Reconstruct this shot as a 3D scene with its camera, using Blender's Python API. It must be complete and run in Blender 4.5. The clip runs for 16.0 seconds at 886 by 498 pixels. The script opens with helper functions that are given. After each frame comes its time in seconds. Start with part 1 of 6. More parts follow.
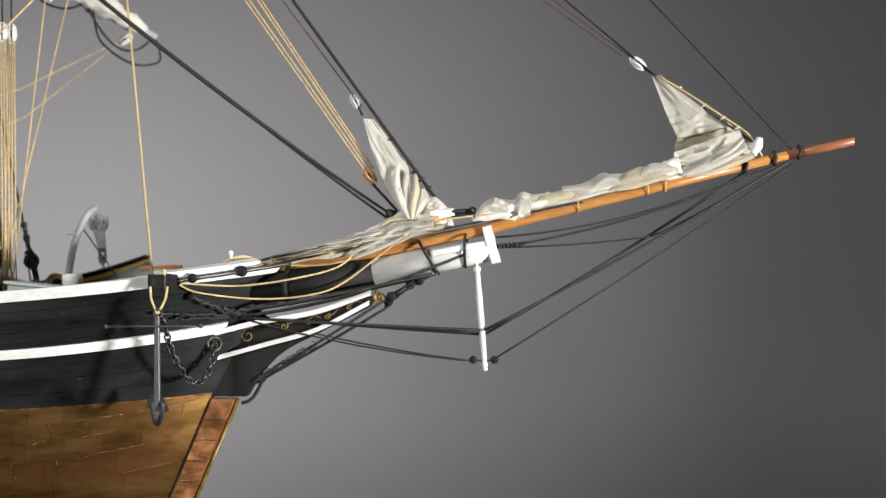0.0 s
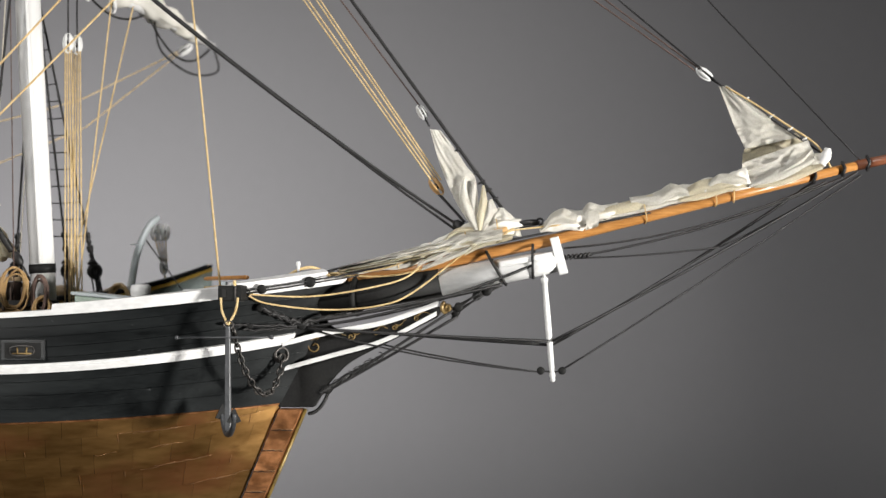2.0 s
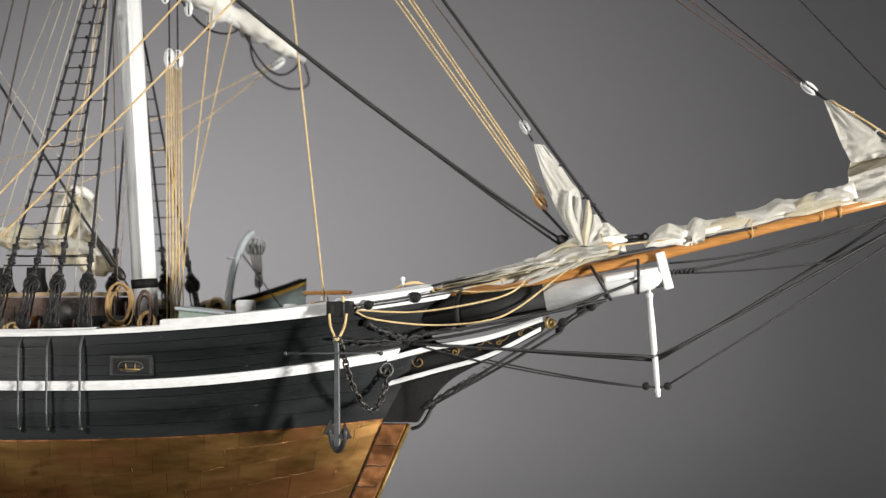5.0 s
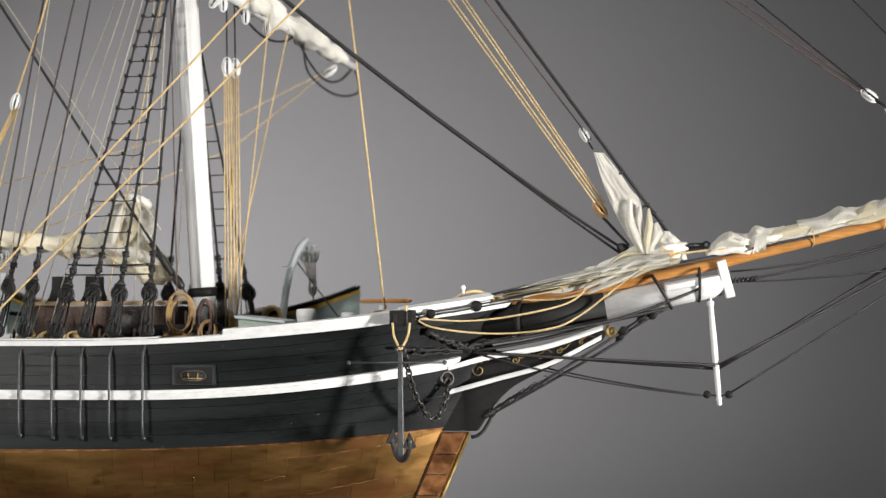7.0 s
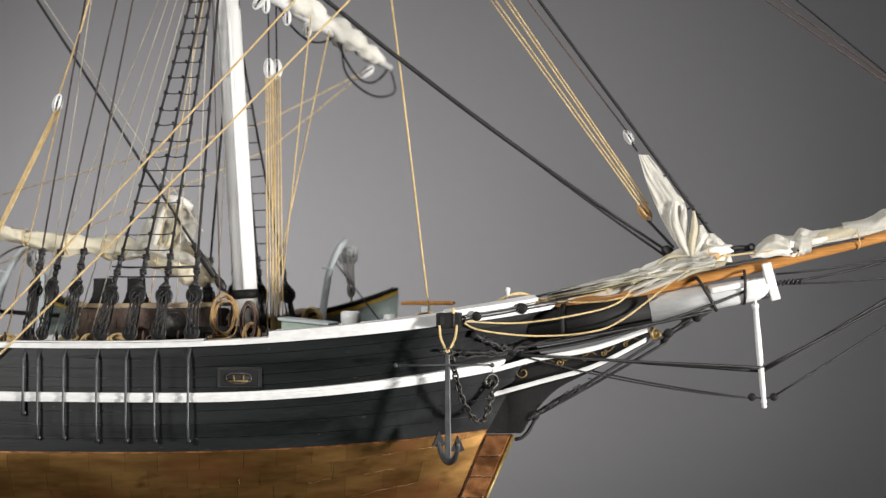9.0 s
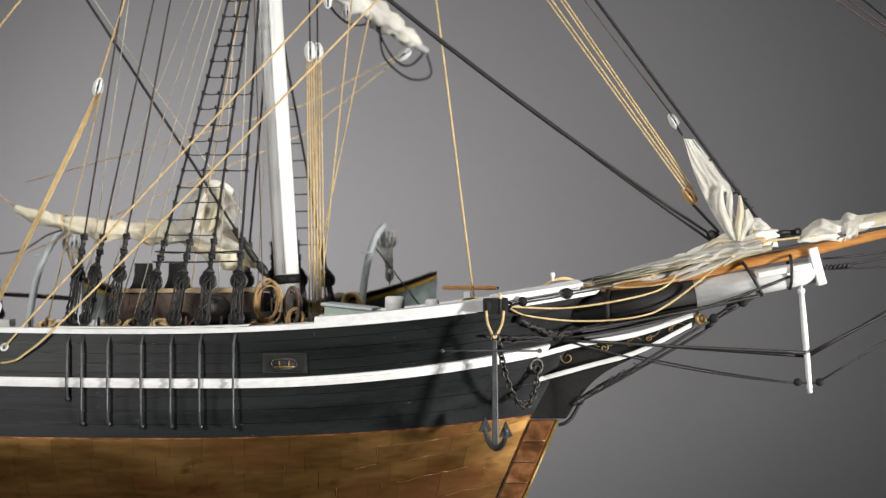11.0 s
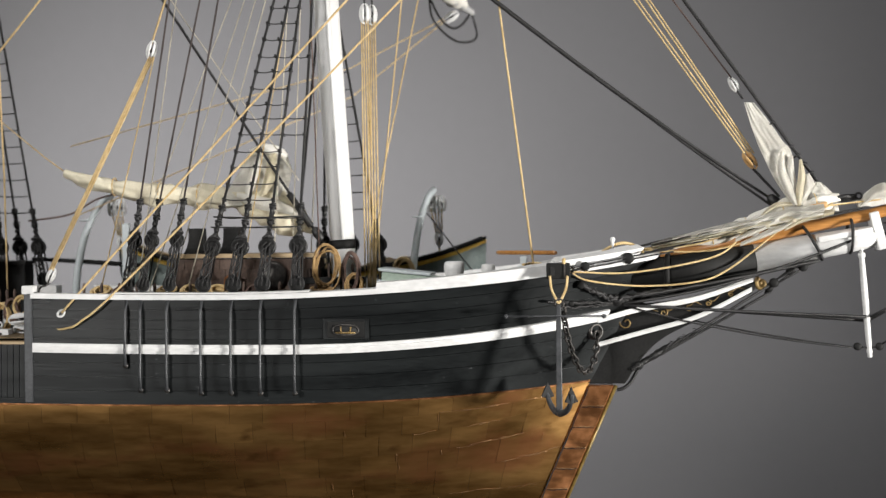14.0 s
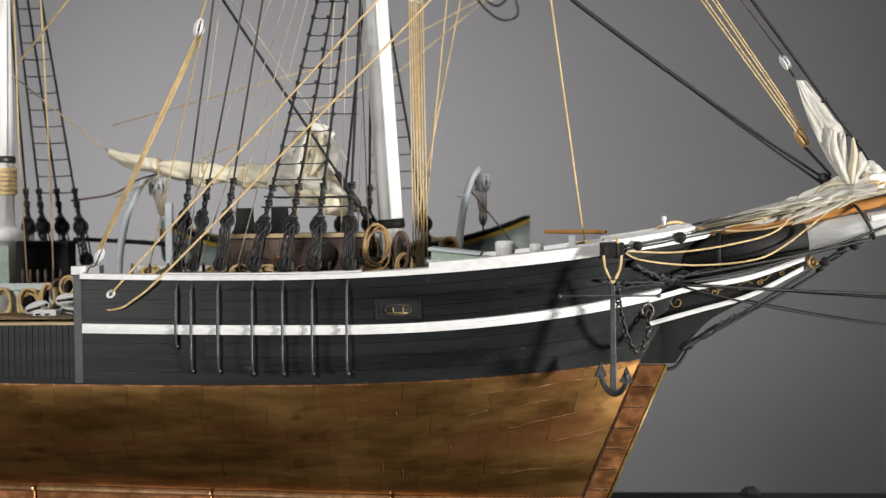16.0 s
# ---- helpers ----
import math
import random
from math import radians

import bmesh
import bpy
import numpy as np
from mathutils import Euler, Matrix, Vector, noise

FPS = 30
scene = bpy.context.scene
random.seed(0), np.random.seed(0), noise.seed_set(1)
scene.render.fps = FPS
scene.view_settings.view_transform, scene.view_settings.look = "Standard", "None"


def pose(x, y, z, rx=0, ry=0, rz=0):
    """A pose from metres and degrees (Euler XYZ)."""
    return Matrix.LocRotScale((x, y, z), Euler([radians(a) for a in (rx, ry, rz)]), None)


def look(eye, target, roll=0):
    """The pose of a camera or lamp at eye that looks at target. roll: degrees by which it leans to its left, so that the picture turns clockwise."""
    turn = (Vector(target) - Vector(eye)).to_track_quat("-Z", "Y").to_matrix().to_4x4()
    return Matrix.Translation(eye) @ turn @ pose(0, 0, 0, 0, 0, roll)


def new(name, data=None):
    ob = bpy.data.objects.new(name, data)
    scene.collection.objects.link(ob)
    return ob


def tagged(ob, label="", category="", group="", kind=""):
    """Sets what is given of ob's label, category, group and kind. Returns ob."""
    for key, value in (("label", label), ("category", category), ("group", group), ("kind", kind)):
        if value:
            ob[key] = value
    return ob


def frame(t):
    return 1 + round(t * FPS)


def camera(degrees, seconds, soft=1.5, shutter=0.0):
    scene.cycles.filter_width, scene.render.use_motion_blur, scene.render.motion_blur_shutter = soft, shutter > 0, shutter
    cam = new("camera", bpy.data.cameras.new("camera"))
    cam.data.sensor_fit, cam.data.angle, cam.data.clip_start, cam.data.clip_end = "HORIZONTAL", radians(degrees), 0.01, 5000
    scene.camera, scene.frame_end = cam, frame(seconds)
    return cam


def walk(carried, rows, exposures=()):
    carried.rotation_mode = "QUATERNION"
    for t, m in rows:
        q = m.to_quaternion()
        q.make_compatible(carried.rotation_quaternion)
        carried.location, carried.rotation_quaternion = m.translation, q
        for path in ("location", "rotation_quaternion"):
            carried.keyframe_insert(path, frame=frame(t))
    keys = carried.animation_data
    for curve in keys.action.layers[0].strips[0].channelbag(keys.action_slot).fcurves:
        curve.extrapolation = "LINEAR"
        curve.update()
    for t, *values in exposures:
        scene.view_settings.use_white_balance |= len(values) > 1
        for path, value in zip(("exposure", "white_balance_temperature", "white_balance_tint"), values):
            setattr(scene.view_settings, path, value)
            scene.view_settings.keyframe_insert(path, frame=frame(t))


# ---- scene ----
cam = camera(34.0, 16.0, 1.4)
cam.data.dof.use_dof, cam.data.dof.focus_distance, cam.data.dof.aperture_fstop = True, 1.055, 5.0
PATH = [
    (0, (0.04131, -0.20622, 1.25962), (-0.13537, 1.78514, 1.31665), -0.355),
    (0.5, (0.03131, -0.20741, 1.26079), (-0.14916, 1.78357, 1.31937), -0.347),
    (1, (0.02171, -0.20797, 1.26124), (-0.16437, 1.78240, 1.32286), -0.335),
    (1.5, (0.01077, -0.20910, 1.26332), (-0.17889, 1.78093, 1.32505), -0.352),
    (2, (-0.00170, -0.21033, 1.26484), (-0.19198, 1.77960, 1.32779), -0.353),
    (2.5, (-0.01142, -0.21082, 1.26605), (-0.20655, 1.77859, 1.33047), -0.363),
    (3, (-0.02310, -0.21229, 1.26749), (-0.22275, 1.77663, 1.33348), -0.352),
    (3.5, (-0.03352, -0.21374, 1.26895), (-0.23644, 1.77481, 1.33605), -0.360),
    (4, (-0.04412, -0.21406, 1.27177), (-0.25301, 1.77390, 1.33784), -0.357),
    (6.5, (-0.09809, -0.21935, 1.27973), (-0.31816, 1.76736, 1.34714), -0.431),
    (7, (-0.10805, -0.21997, 1.28243), (-0.32962, 1.76665, 1.34744), -0.453),
    (7.5, (-0.11750, -0.22066, 1.28240), (-0.33647, 1.76622, 1.34847), -0.415),
    (8, (-0.12778, -0.22106, 1.28341), (-0.33832, 1.76675, 1.34894), -0.412),
    (8.5, (-0.13884, -0.22168, 1.28260), (-0.34815, 1.76620, 1.34986), -0.428),
    (9, (-0.14736, -0.22236, 1.28730), (-0.35818, 1.76560, 1.34689), -0.412),
    (11.5, (-0.19606, -0.22032, 1.29174), (-0.39514, 1.76964, 1.31330), -0.458),
    (12, (-0.20736, -0.22041, 1.29206), (-0.39671, 1.77059, 1.30166), -0.487),
    (12.5, (-0.21491, -0.21965, 1.29332), (-0.40404, 1.77139, 1.29592), -0.515),
    (13, (-0.22683, -0.22000, 1.29408), (-0.40842, 1.77174, 1.29325), -0.488),
    (13.5, (-0.23554, -0.21933, 1.29445), (-0.41335, 1.77271, 1.28291), -0.523),
    (14, (-0.24518, -0.21842, 1.29496), (-0.42051, 1.77376, 1.27249), -0.553),
    (14.5, (-0.25457, -0.21789, 1.29528), (-0.42766, 1.77438, 1.26524), -0.580),
    (15, (-0.26666, -0.21738, 1.29679), (-0.43644, 1.77497, 1.25540), -0.603),
    (15.5, (-0.27682, -0.21704, 1.29833), (-0.44457, 1.77530, 1.24906), -0.637),
    (16, (-0.28791, -0.21659, 1.29718), (-0.45421, 1.77575, 1.24286), -0.651),
]
walk(cam, [(t, look(eye, target, roll)) for t, eye, target, roll in PATH])

# ---- light and surroundings ----
world = bpy.data.worlds.new("studio_air")
world.use_nodes = True
world.node_tree.nodes["Background"].inputs[0].default_value = (0.5, 0.52, 0.56, 1)
world.node_tree.nodes["Background"].inputs[1].default_value = 0.05
scene.world = world
EXPOSURE = 0.0
scene.view_settings.exposure = EXPOSURE


def area_lamp(name, eye, target, watts, sx, sy, colour=(1, 1, 1), spread=180):
    data = bpy.data.lights.new(name, "AREA")
    data.shape, data.size, data.size_y, data.energy, data.color, data.spread = "RECTANGLE", sx, sy, watts, colour, radians(spread)
    ob = new(name, data)
    ob.matrix_world = look(eye, target)
    return ob


area_lamp("bow_softbox", (1.55, 0.02, 1.06), (-0.22, 0.85, 1.22), 14.5, 0.22, 0.22, (1.0, 0.97, 0.92), 80)
area_lamp("front_softbox", (-1.40, -1.05, 1.74), (-0.28, 0.85, 1.22), 3.75, 0.36, 0.36, (1.0, 0.98, 0.95), 60)
area_lamp("top_softbox", (-0.40, 0.45, 2.70), (-0.30, 0.88, 1.2), 2.7, 1.1, 0.6, (1.0, 0.98, 0.96), 90)
area_lamp("backdrop_lamp", (-1.80, 1.30, 1.25), (-0.62, 2.6, 1.30), 8.9, 0.4, 0.6, (1.0, 0.975, 0.97), 80)

# ---- materials ----
def material(name, rough=0.5, metal=0.0, coat=0.0):
    m = bpy.data.materials.new(name)
    m.use_nodes = True
    b = m.node_tree.nodes["Principled BSDF"]
    b.inputs["Roughness"].default_value, b.inputs["Metallic"].default_value = rough, metal
    b.inputs["Coat Weight"].default_value = coat
    return m, m.node_tree.nodes, m.node_tree.links, b


def surface(name, dark, light, grain=300.0, stain=25.0, rough=0.5, metal=0.0, bump=0.25, depth=0.0004, stretch=(1, 1, 1), vary=0.0, stain_weight=0.5, coat=0.0, rough_spread=0.15):
    """A painted, wooden or metal surface: two scales of variation, fine relief, uneven gloss, and a change from piece to piece."""
    m, n, l, b = material(name, rough, metal, coat)
    tc = n.new("ShaderNodeTexCoord")
    mp = n.new("ShaderNodeMapping")
    mp.inputs["Scale"].default_value = stretch
    l.new(tc.outputs["Object"], mp.inputs["Vector"])
    fine, broad = n.new("ShaderNodeTexNoise"), n.new("ShaderNodeTexNoise")
    fine.inputs["Scale"].default_value, fine.inputs["Detail"].default_value = grain, 6
    broad.inputs["Scale"].default_value, broad.inputs["Detail"].default_value = stain, 4
    l.new(mp.outputs[0], fine.inputs["Vector"])
    l.new(mp.outputs[0], broad.inputs["Vector"])
    mix = n.new("ShaderNodeMix")
    mix.inputs[0].default_value = stain_weight
    l.new(fine.outputs["Fac"], mix.inputs[2])
    l.new(broad.outputs["Fac"], mix.inputs[3])
    ramp = n.new("ShaderNodeValToRGB")
    ramp.color_ramp.elements[0].position, ramp.color_ramp.elements[1].position = 0.36, 0.64
    ramp.color_ramp.elements[0].color, ramp.color_ramp.elements[1].color = (*dark, 1), (*light, 1)
    l.new(mix.outputs[0], ramp.inputs[0])
    last = ramp.outputs[0]
    if vary:
        info, hsv, mr = n.new("ShaderNodeObjectInfo"), n.new("ShaderNodeHueSaturation"), n.new("ShaderNodeMapRange")
        mr.inputs["To Min"].default_value, mr.inputs["To Max"].default_value = 1 - vary, 1 + vary
        l.new(info.outputs["Random"], mr.inputs["Value"])
        l.new(mr.outputs[0], hsv.inputs["Value"])
        l.new(last, hsv.inputs["Color"])
        last = hsv.outputs[0]
    l.new(last, b.inputs["Base Color"])
    rr = n.new("ShaderNodeMapRange")
    rr.inputs["To Min"].default_value, rr.inputs["To Max"].default_value = max(0.05, rough - rough_spread), min(1, rough + rough_spread)
    l.new(broad.outputs["Fac"], rr.inputs["Value"])
    l.new(rr.outputs[0], b.inputs["Roughness"])
    bp = n.new("ShaderNodeBump")
    bp.inputs["Strength"].default_value, bp.inputs["Distance"].default_value = bump, depth
    l.new(mix.outputs[0], bp.inputs["Height"])
    l.new(bp.outputs[0], b.inputs["Normal"])
    return m


def rope_material(name, dark, light, pitch, rough=0.8, relief=0.0003):
    """Laid cordage: the strands wind round the length, which the UV map carries in metres."""
    m, n, l, b = material(name, rough)
    uv, sep = n.new("ShaderNodeUVMap"), n.new("ShaderNodeSeparateXYZ")
    l.new(uv.outputs[0], sep.inputs[0])
    a, add, sn = n.new("ShaderNodeMath"), n.new("ShaderNodeMath"), n.new("ShaderNodeMath")
    a.operation, a.inputs[1].default_value = "MULTIPLY", 2 * math.pi / pitch
    l.new(sep.outputs["Y"], a.inputs[0])
    add.operation = "MULTIPLY_ADD"
    add.inputs[1].default_value = 6 * math.pi
    l.new(sep.outputs["X"], add.inputs[0])
    l.new(a.outputs[0], add.inputs[2])
    sn.operation = "SINE"
    l.new(add.outputs[0], sn.inputs[0])
    noise_t, tc = n.new("ShaderNodeTexNoise"), n.new("ShaderNodeTexCoord")
    noise_t.inputs["Scale"].default_value = 220
    l.new(tc.outputs["Object"], noise_t.inputs["Vector"])
    mr = n.new("ShaderNodeMath")
    mr.operation, mr.inputs[1].default_value = "MULTIPLY_ADD", 0.22
    l.new(sn.outputs[0], mr.inputs[0])
    l.new(noise_t.outputs["Fac"], mr.inputs[2])
    ramp = n.new("ShaderNodeValToRGB")
    ramp.color_ramp.elements[0].position, ramp.color_ramp.elements[1].position = 0.25, 0.75
    ramp.color_ramp.elements[0].color, ramp.color_ramp.elements[1].color = (*dark, 1), (*light, 1)
    l.new(mr.outputs[0], ramp.inputs[0])
    l.new(ramp.outputs[0], b.inputs["Base Color"])
    bp = n.new("ShaderNodeBump")
    bp.inputs["Strength"].default_value, bp.inputs["Distance"].default_value = 0.7, relief
    l.new(sn.outputs[0], bp.inputs["Height"])
    l.new(bp.outputs[0], b.inputs["Normal"])
    return m


BLACK = surface("black_hull_paint", (0.0045, 0.0052, 0.0056), (0.0135, 0.0155, 0.016), 700, 60, 0.31, 0, 0.38, 0.0004, (0.06, 1, 1), 0.14, 0.6, 0, 0.08)
BLACK_FLAT = surface("black_knee_paint", (0.006, 0.006, 0.006), (0.013, 0.013, 0.0125), 500, 60, 0.66, 0, 0.3, 0.0003)
GREY_BLACK = surface("grey_iron_paint", (0.03, 0.032, 0.035), (0.07, 0.073, 0.078), 500, 90, 0.45, 0.2, 0.3, 0.0003)
WHITE = surface("white_paint", (0.58, 0.58, 0.575), (0.76, 0.76, 0.755), 350, 45, 0.45, 0, 0.3, 0.0004, (0.4, 1, 1))
WHITE_SOFT = surface("white_mast_paint", (0.64, 0.64, 0.635), (0.78, 0.78, 0.775), 250, 30, 0.4, 0, 0.2, 0.0004, (1, 1, 0.1))
PALE_BLUE = surface("pale_grey_paint", (0.46, 0.51, 0.53), (0.58, 0.63, 0.65), 300, 40, 0.5)
PALE_GREEN = surface("pale_green_paint", (0.33, 0.43, 0.35), (0.46, 0.55, 0.47), 300, 40, 0.55)
BOAT_GREY = surface("grey_green_boat_paint", (0.27, 0.33, 0.32), (0.38, 0.44, 0.42), 300, 40, 0.5)
YELLOW = surface("yellow_paint", (0.50, 0.33, 0.05), (0.66, 0.46, 0.10), 300, 40, 0.5)
GOLD = surface("worn_gold_paint", (0.12, 0.075, 0.026), (0.32, 0.22, 0.085), 500, 150, 0.4, 0.35)
WOOD = surface("varnished_spar_wood", (0.30, 0.125, 0.03), (0.52, 0.25, 0.075), 900, 60, 0.35, 0, 0.25, 0.0002, (0.06, 1, 1), 0, 0.4, 0.3)
WOOD_RED = surface("red_brown_spar_wood", (0.26, 0.09, 0.045), (0.40, 0.16, 0.085), 900, 60, 0.4, 0, 0.25, 0.0002, (0.06, 1, 1))
WOOD_PALE = surface("pale_block_wood", (0.42, 0.24, 0.09), (0.60, 0.38, 0.17), 800, 80, 0.45, 0, 0.25, 0.0002, (0.3, 1, 1))
DECK_WOOD = surface("worn_deck_wood", (0.22, 0.15, 0.08), (0.40, 0.30, 0.18), 700, 40, 0.6, 0, 0.3, 0.0002, (0.08, 1, 1), 0.15)
BRICK_BROWN = surface("brown_tryworks_brick", (0.06, 0.04, 0.032), (0.14, 0.095, 0.075), 400, 60, 0.8, 0, 0.5, 0.0004)
COPPER = surface("aged_copper_sheet", (0.225, 0.112, 0.031), (0.49, 0.272, 0.094), 130, 30, 0.31, 0.90, 0.35, 0.0005, (0.35, 1, 1.6), 0.13, 0.6, 0, 0.13)


def redden(m, tone, scale, low, high):
    """Broad patches of another tone over a material's own colour."""
    n, l = m.node_tree.nodes, m.node_tree.links
    b = n["Principled BSDF"]
    was = b.inputs["Base Color"].links[0].from_socket
    tc, no, rp, mx = n.new("ShaderNodeTexCoord"), n.new("ShaderNodeTexNoise"), n.new("ShaderNodeMapRange"), n.new("ShaderNodeMix")
    mp = n.new("ShaderNodeMapping")
    mp.inputs["Scale"].default_value = (0.4, 1, 1)
    no.inputs["Scale"].default_value, no.inputs["Detail"].default_value = scale, 5
    rp.inputs["From Min"].default_value, rp.inputs["From Max"].default_value = low, high
    l.new(tc.outputs["Object"], mp.inputs[0])
    l.new(mp.outputs[0], no.inputs["Vector"])
    l.new(no.outputs["Fac"], rp.inputs["Value"])
    mx.data_type = "RGBA"
    l.new(rp.outputs[0], mx.inputs[0])
    l.new(was, mx.inputs[6])
    mx.inputs[7].default_value = (*tone, 1)
    l.new(mx.outputs[2], b.inputs["Base Color"])


for m_, gloss in ((BLACK, 0.46), (BLACK_FLAT, 0.22)):
    m_.node_tree.nodes["Principled BSDF"].inputs["Specular IOR Level"].default_value = gloss
redden(BLACK, (0.12, 0.125, 0.13), 420, 0.70, 0.80)
redden(COPPER, (0.46, 0.175, 0.075), 24, 0.52, 0.74)
redden(COPPER, (0.20, 0.095, 0.030), 95, 0.60, 0.78)
COPPER_RED = surface("bright_copper_sheet", (0.26, 0.105, 0.036), (0.58, 0.26, 0.11), 160, 90, 0.36, 0.80, 0.7, 0.0009, (1, 1, 1), 0.18, 0.55)
redden(COPPER_RED, (0.20, 0.085, 0.032), 150, 0.46, 0.66)
# brighter copper that holds highlights and reflections in its base colour
COPPER_GLINT = surface("copper_glint", (0.26, 0.13, 0.055), (0.50, 0.30, 0.15), 300, 60, 0.40, 0.65, 0.4, 0.0004)
SAIL = surface("cream_sail_cloth", (0.63, 0.605, 0.535), (0.82, 0.80, 0.75), 900, 40, 0.80, 0, 0.4, 0.0003, (1, 1, 1), 0.09)
SAIL_WARM = surface("warm_cream_sail_cloth", (0.60, 0.54, 0.40), (0.78, 0.73, 0.58), 900, 40, 0.85, 0, 0.4, 0.0003, (1, 1, 1), 0.06)
TAR = rope_material("tarred_rope", (0.0035, 0.0035, 0.004), (0.020, 0.019, 0.019), 0.0017, 0.50, 0.00016)
BROWN_ROPE = rope_material("brown_rope", (0.06, 0.035, 0.028), (0.16, 0.10, 0.08), 0.0022)
DARK_ROPE = rope_material("dark_brown_rope", (0.022, 0.016, 0.015), (0.085, 0.066, 0.060), 0.0022, 0.65)
HEMP = rope_material("hemp_rope", (0.50, 0.34, 0.14), (0.76, 0.58, 0.31), 0.0018)
COIL_ROPE = rope_material("weathered_hemp_rope", (0.26, 0.15, 0.055), (0.50, 0.33, 0.15), 0.0018)
PALE_ROPE = rope_material("pale_rope", (0.42, 0.38, 0.30), (0.62, 0.57, 0.47), 0.0018)
IRON = surface("rusty_iron", (0.025, 0.024, 0.023), (0.10, 0.092, 0.086), 500, 120, 0.42, 0.6)
BRASS = surface("dull_brass", (0.07, 0.05, 0.012), (0.26, 0.18, 0.05), 400, 80, 0.4, 0.35)
# near-black for joints and glass; also colours in the shade inside openings
DARK_HOLE = surface("dark_joint_and_hole_shade", (0.006, 0.006, 0.006), (0.012, 0.012, 0.011), 200, 40, 0.8)
BACKDROP = surface("grey_paper_backdrop", (0.200, 0.199, 0.206), (0.212, 0.211, 0.218), 60, 2.0, 0.95, 0, 0.05, 0.0002)
TABLE_BLACK = surface("black_cloth", (0.006, 0.006, 0.007), (0.012, 0.012, 0.013), 400, 30, 0.9)
ROOM = surface("dark_studio_wall", (0.05, 0.05, 0.052), (0.07, 0.07, 0.072), 30, 3, 0.9)

# ---- building helpers ----
C = 0.882          # the ship's middle plane


def part(name, bm, mat, parent=None, label="", smooth=False):
    """Links a bmesh as one mesh object, under a thing where one is given."""
    me = bpy.data.meshes.new(name)
    if smooth:
        for f in bm.faces:
            f.smooth = True
    bm.to_mesh(me)
    bm.free()
    me.materials.append(mat)
    ob = new(name, me)
    ob.parent = parent
    if parent is not None:
        ob.matrix_parent_inverse = parent.matrix_world.inverted()
    if label:
        tagged(ob, label)
    return ob


def thing(name, label, category, at=(0, 0, 0), group="", kind=""):
    ob = new(name)
    ob.empty_display_size = 0.01
    ob.location = at
    ob.matrix_world = Matrix.Translation(at)
    return tagged(ob, label, category, group, kind)


def structure(ob, label, category):
    return tagged(ob, label, category, "", "structure")


def tube(points, radius, sides=8, bm=None, closed=False):
    """A round tube along points; radius is one number or one for each point. Carries UVs: turn, length."""
    bm = bm or bmesh.new()
    uv = bm.loops.layers.uv.verify()
    pts = [Vector(p) for p in points]
    n = len(pts)
    rad = radius if hasattr(radius, "__len__") else [radius] * n
    up, rings, length, lens = None, [], 0.0, []
    for i, p in enumerate(pts):
        if closed:
            d = pts[(i + 1) % n] - pts[i - 1]
        else:
            d = pts[min(i + 1, n - 1)] - pts[max(i - 1, 0)]
        d.normalize()
        if up is None:
            up = d.orthogonal().normalized()
        up = (up - d * up.dot(d)).normalized()
        side = d.cross(up)
        rings.append([bm.verts.new(p + (up * math.cos(a) + side * math.sin(a)) * rad[i]) for a in (2 * math.pi * k / sides for k in range(sides))])
        length += (p - pts[i - 1]).length if i else 0
        lens.append(length)
    for i in range(n if closed else n - 1):
        j = (i + 1) % n
        for k in range(sides):
            q = (k + 1) % sides
            f = bm.faces.new((rings[i][k], rings[i][q], rings[j][q], rings[j][k]))
            f.smooth = True
            lj = lens[j] if j else length
            for loop, c in zip(f.loops, ((k, lens[i]), (k + 1, lens[i]), (k + 1, lj), (k, lj))):
                loop[uv].uv = (c[0] / sides, c[1])
    if not closed:
        bm.faces.new(rings[0][::-1])
        bm.faces.new(rings[-1])
    return bm


def sag(a, b, drop=0.0, steps=12):
    a, b = Vector(a), Vector(b)
    return [a.lerp(b, i / steps) - Vector((0, 0, drop * 4 * (i / steps) * (1 - i / steps))) for i in range(steps + 1)]


def smooth_line(points, steps=8):
    """A Catmull-Rom line through a few points."""
    p = [Vector(q) for q in points]
    p = [p[0] * 2 - p[1], *p, p[-1] * 2 - p[-2]]
    out = []
    for i in range(1, len(p) - 2):
        for k in range(steps):
            t = k / steps
            out.append(0.5 * ((2 * p[i]) + (p[i + 1] - p[i - 1]) * t + (2 * p[i - 1] - 5 * p[i] + 4 * p[i + 1] - p[i + 2]) * t * t + (3 * p[i] - p[i - 1] - 3 * p[i + 1] + p[i + 2]) * t ** 3))
    return out + [p[-2]]


def box(size, m=None, bevel=0.0, bm=None):
    own = bm is None
    bm = bm or bmesh.new()
    made = bmesh.ops.create_cube(bm, size=1.0)["verts"]
    bmesh.ops.transform(bm, matrix=(m or Matrix()) @ Matrix.Diagonal((*size, 1)), verts=made)
    if bevel and own:
        bmesh.ops.bevel(bm, geom=bm.edges[:], offset=bevel, segments=2, affect="EDGES", profile=0.6)
    return bm


def lathe(profile, m=None, sides=20, bm=None):
    """Turns (radius, height) pairs round the z axis of m."""
    bm = bm or bmesh.new()
    m = m or Matrix()
    rings = [[bm.verts.new(m @ Vector((r * math.cos(2 * math.pi * k / sides), r * math.sin(2 * math.pi * k / sides), z))) for k in range(sides)] for r, z in profile]
    for a, b in zip(rings, rings[1:]):
        for k in range(sides):
            q = (k + 1) % sides
            bm.faces.new((a[k], a[q], b[q], b[k])).smooth = True
    bm.faces.new(rings[0][::-1])
    bm.faces.new(rings[-1])
    return bm


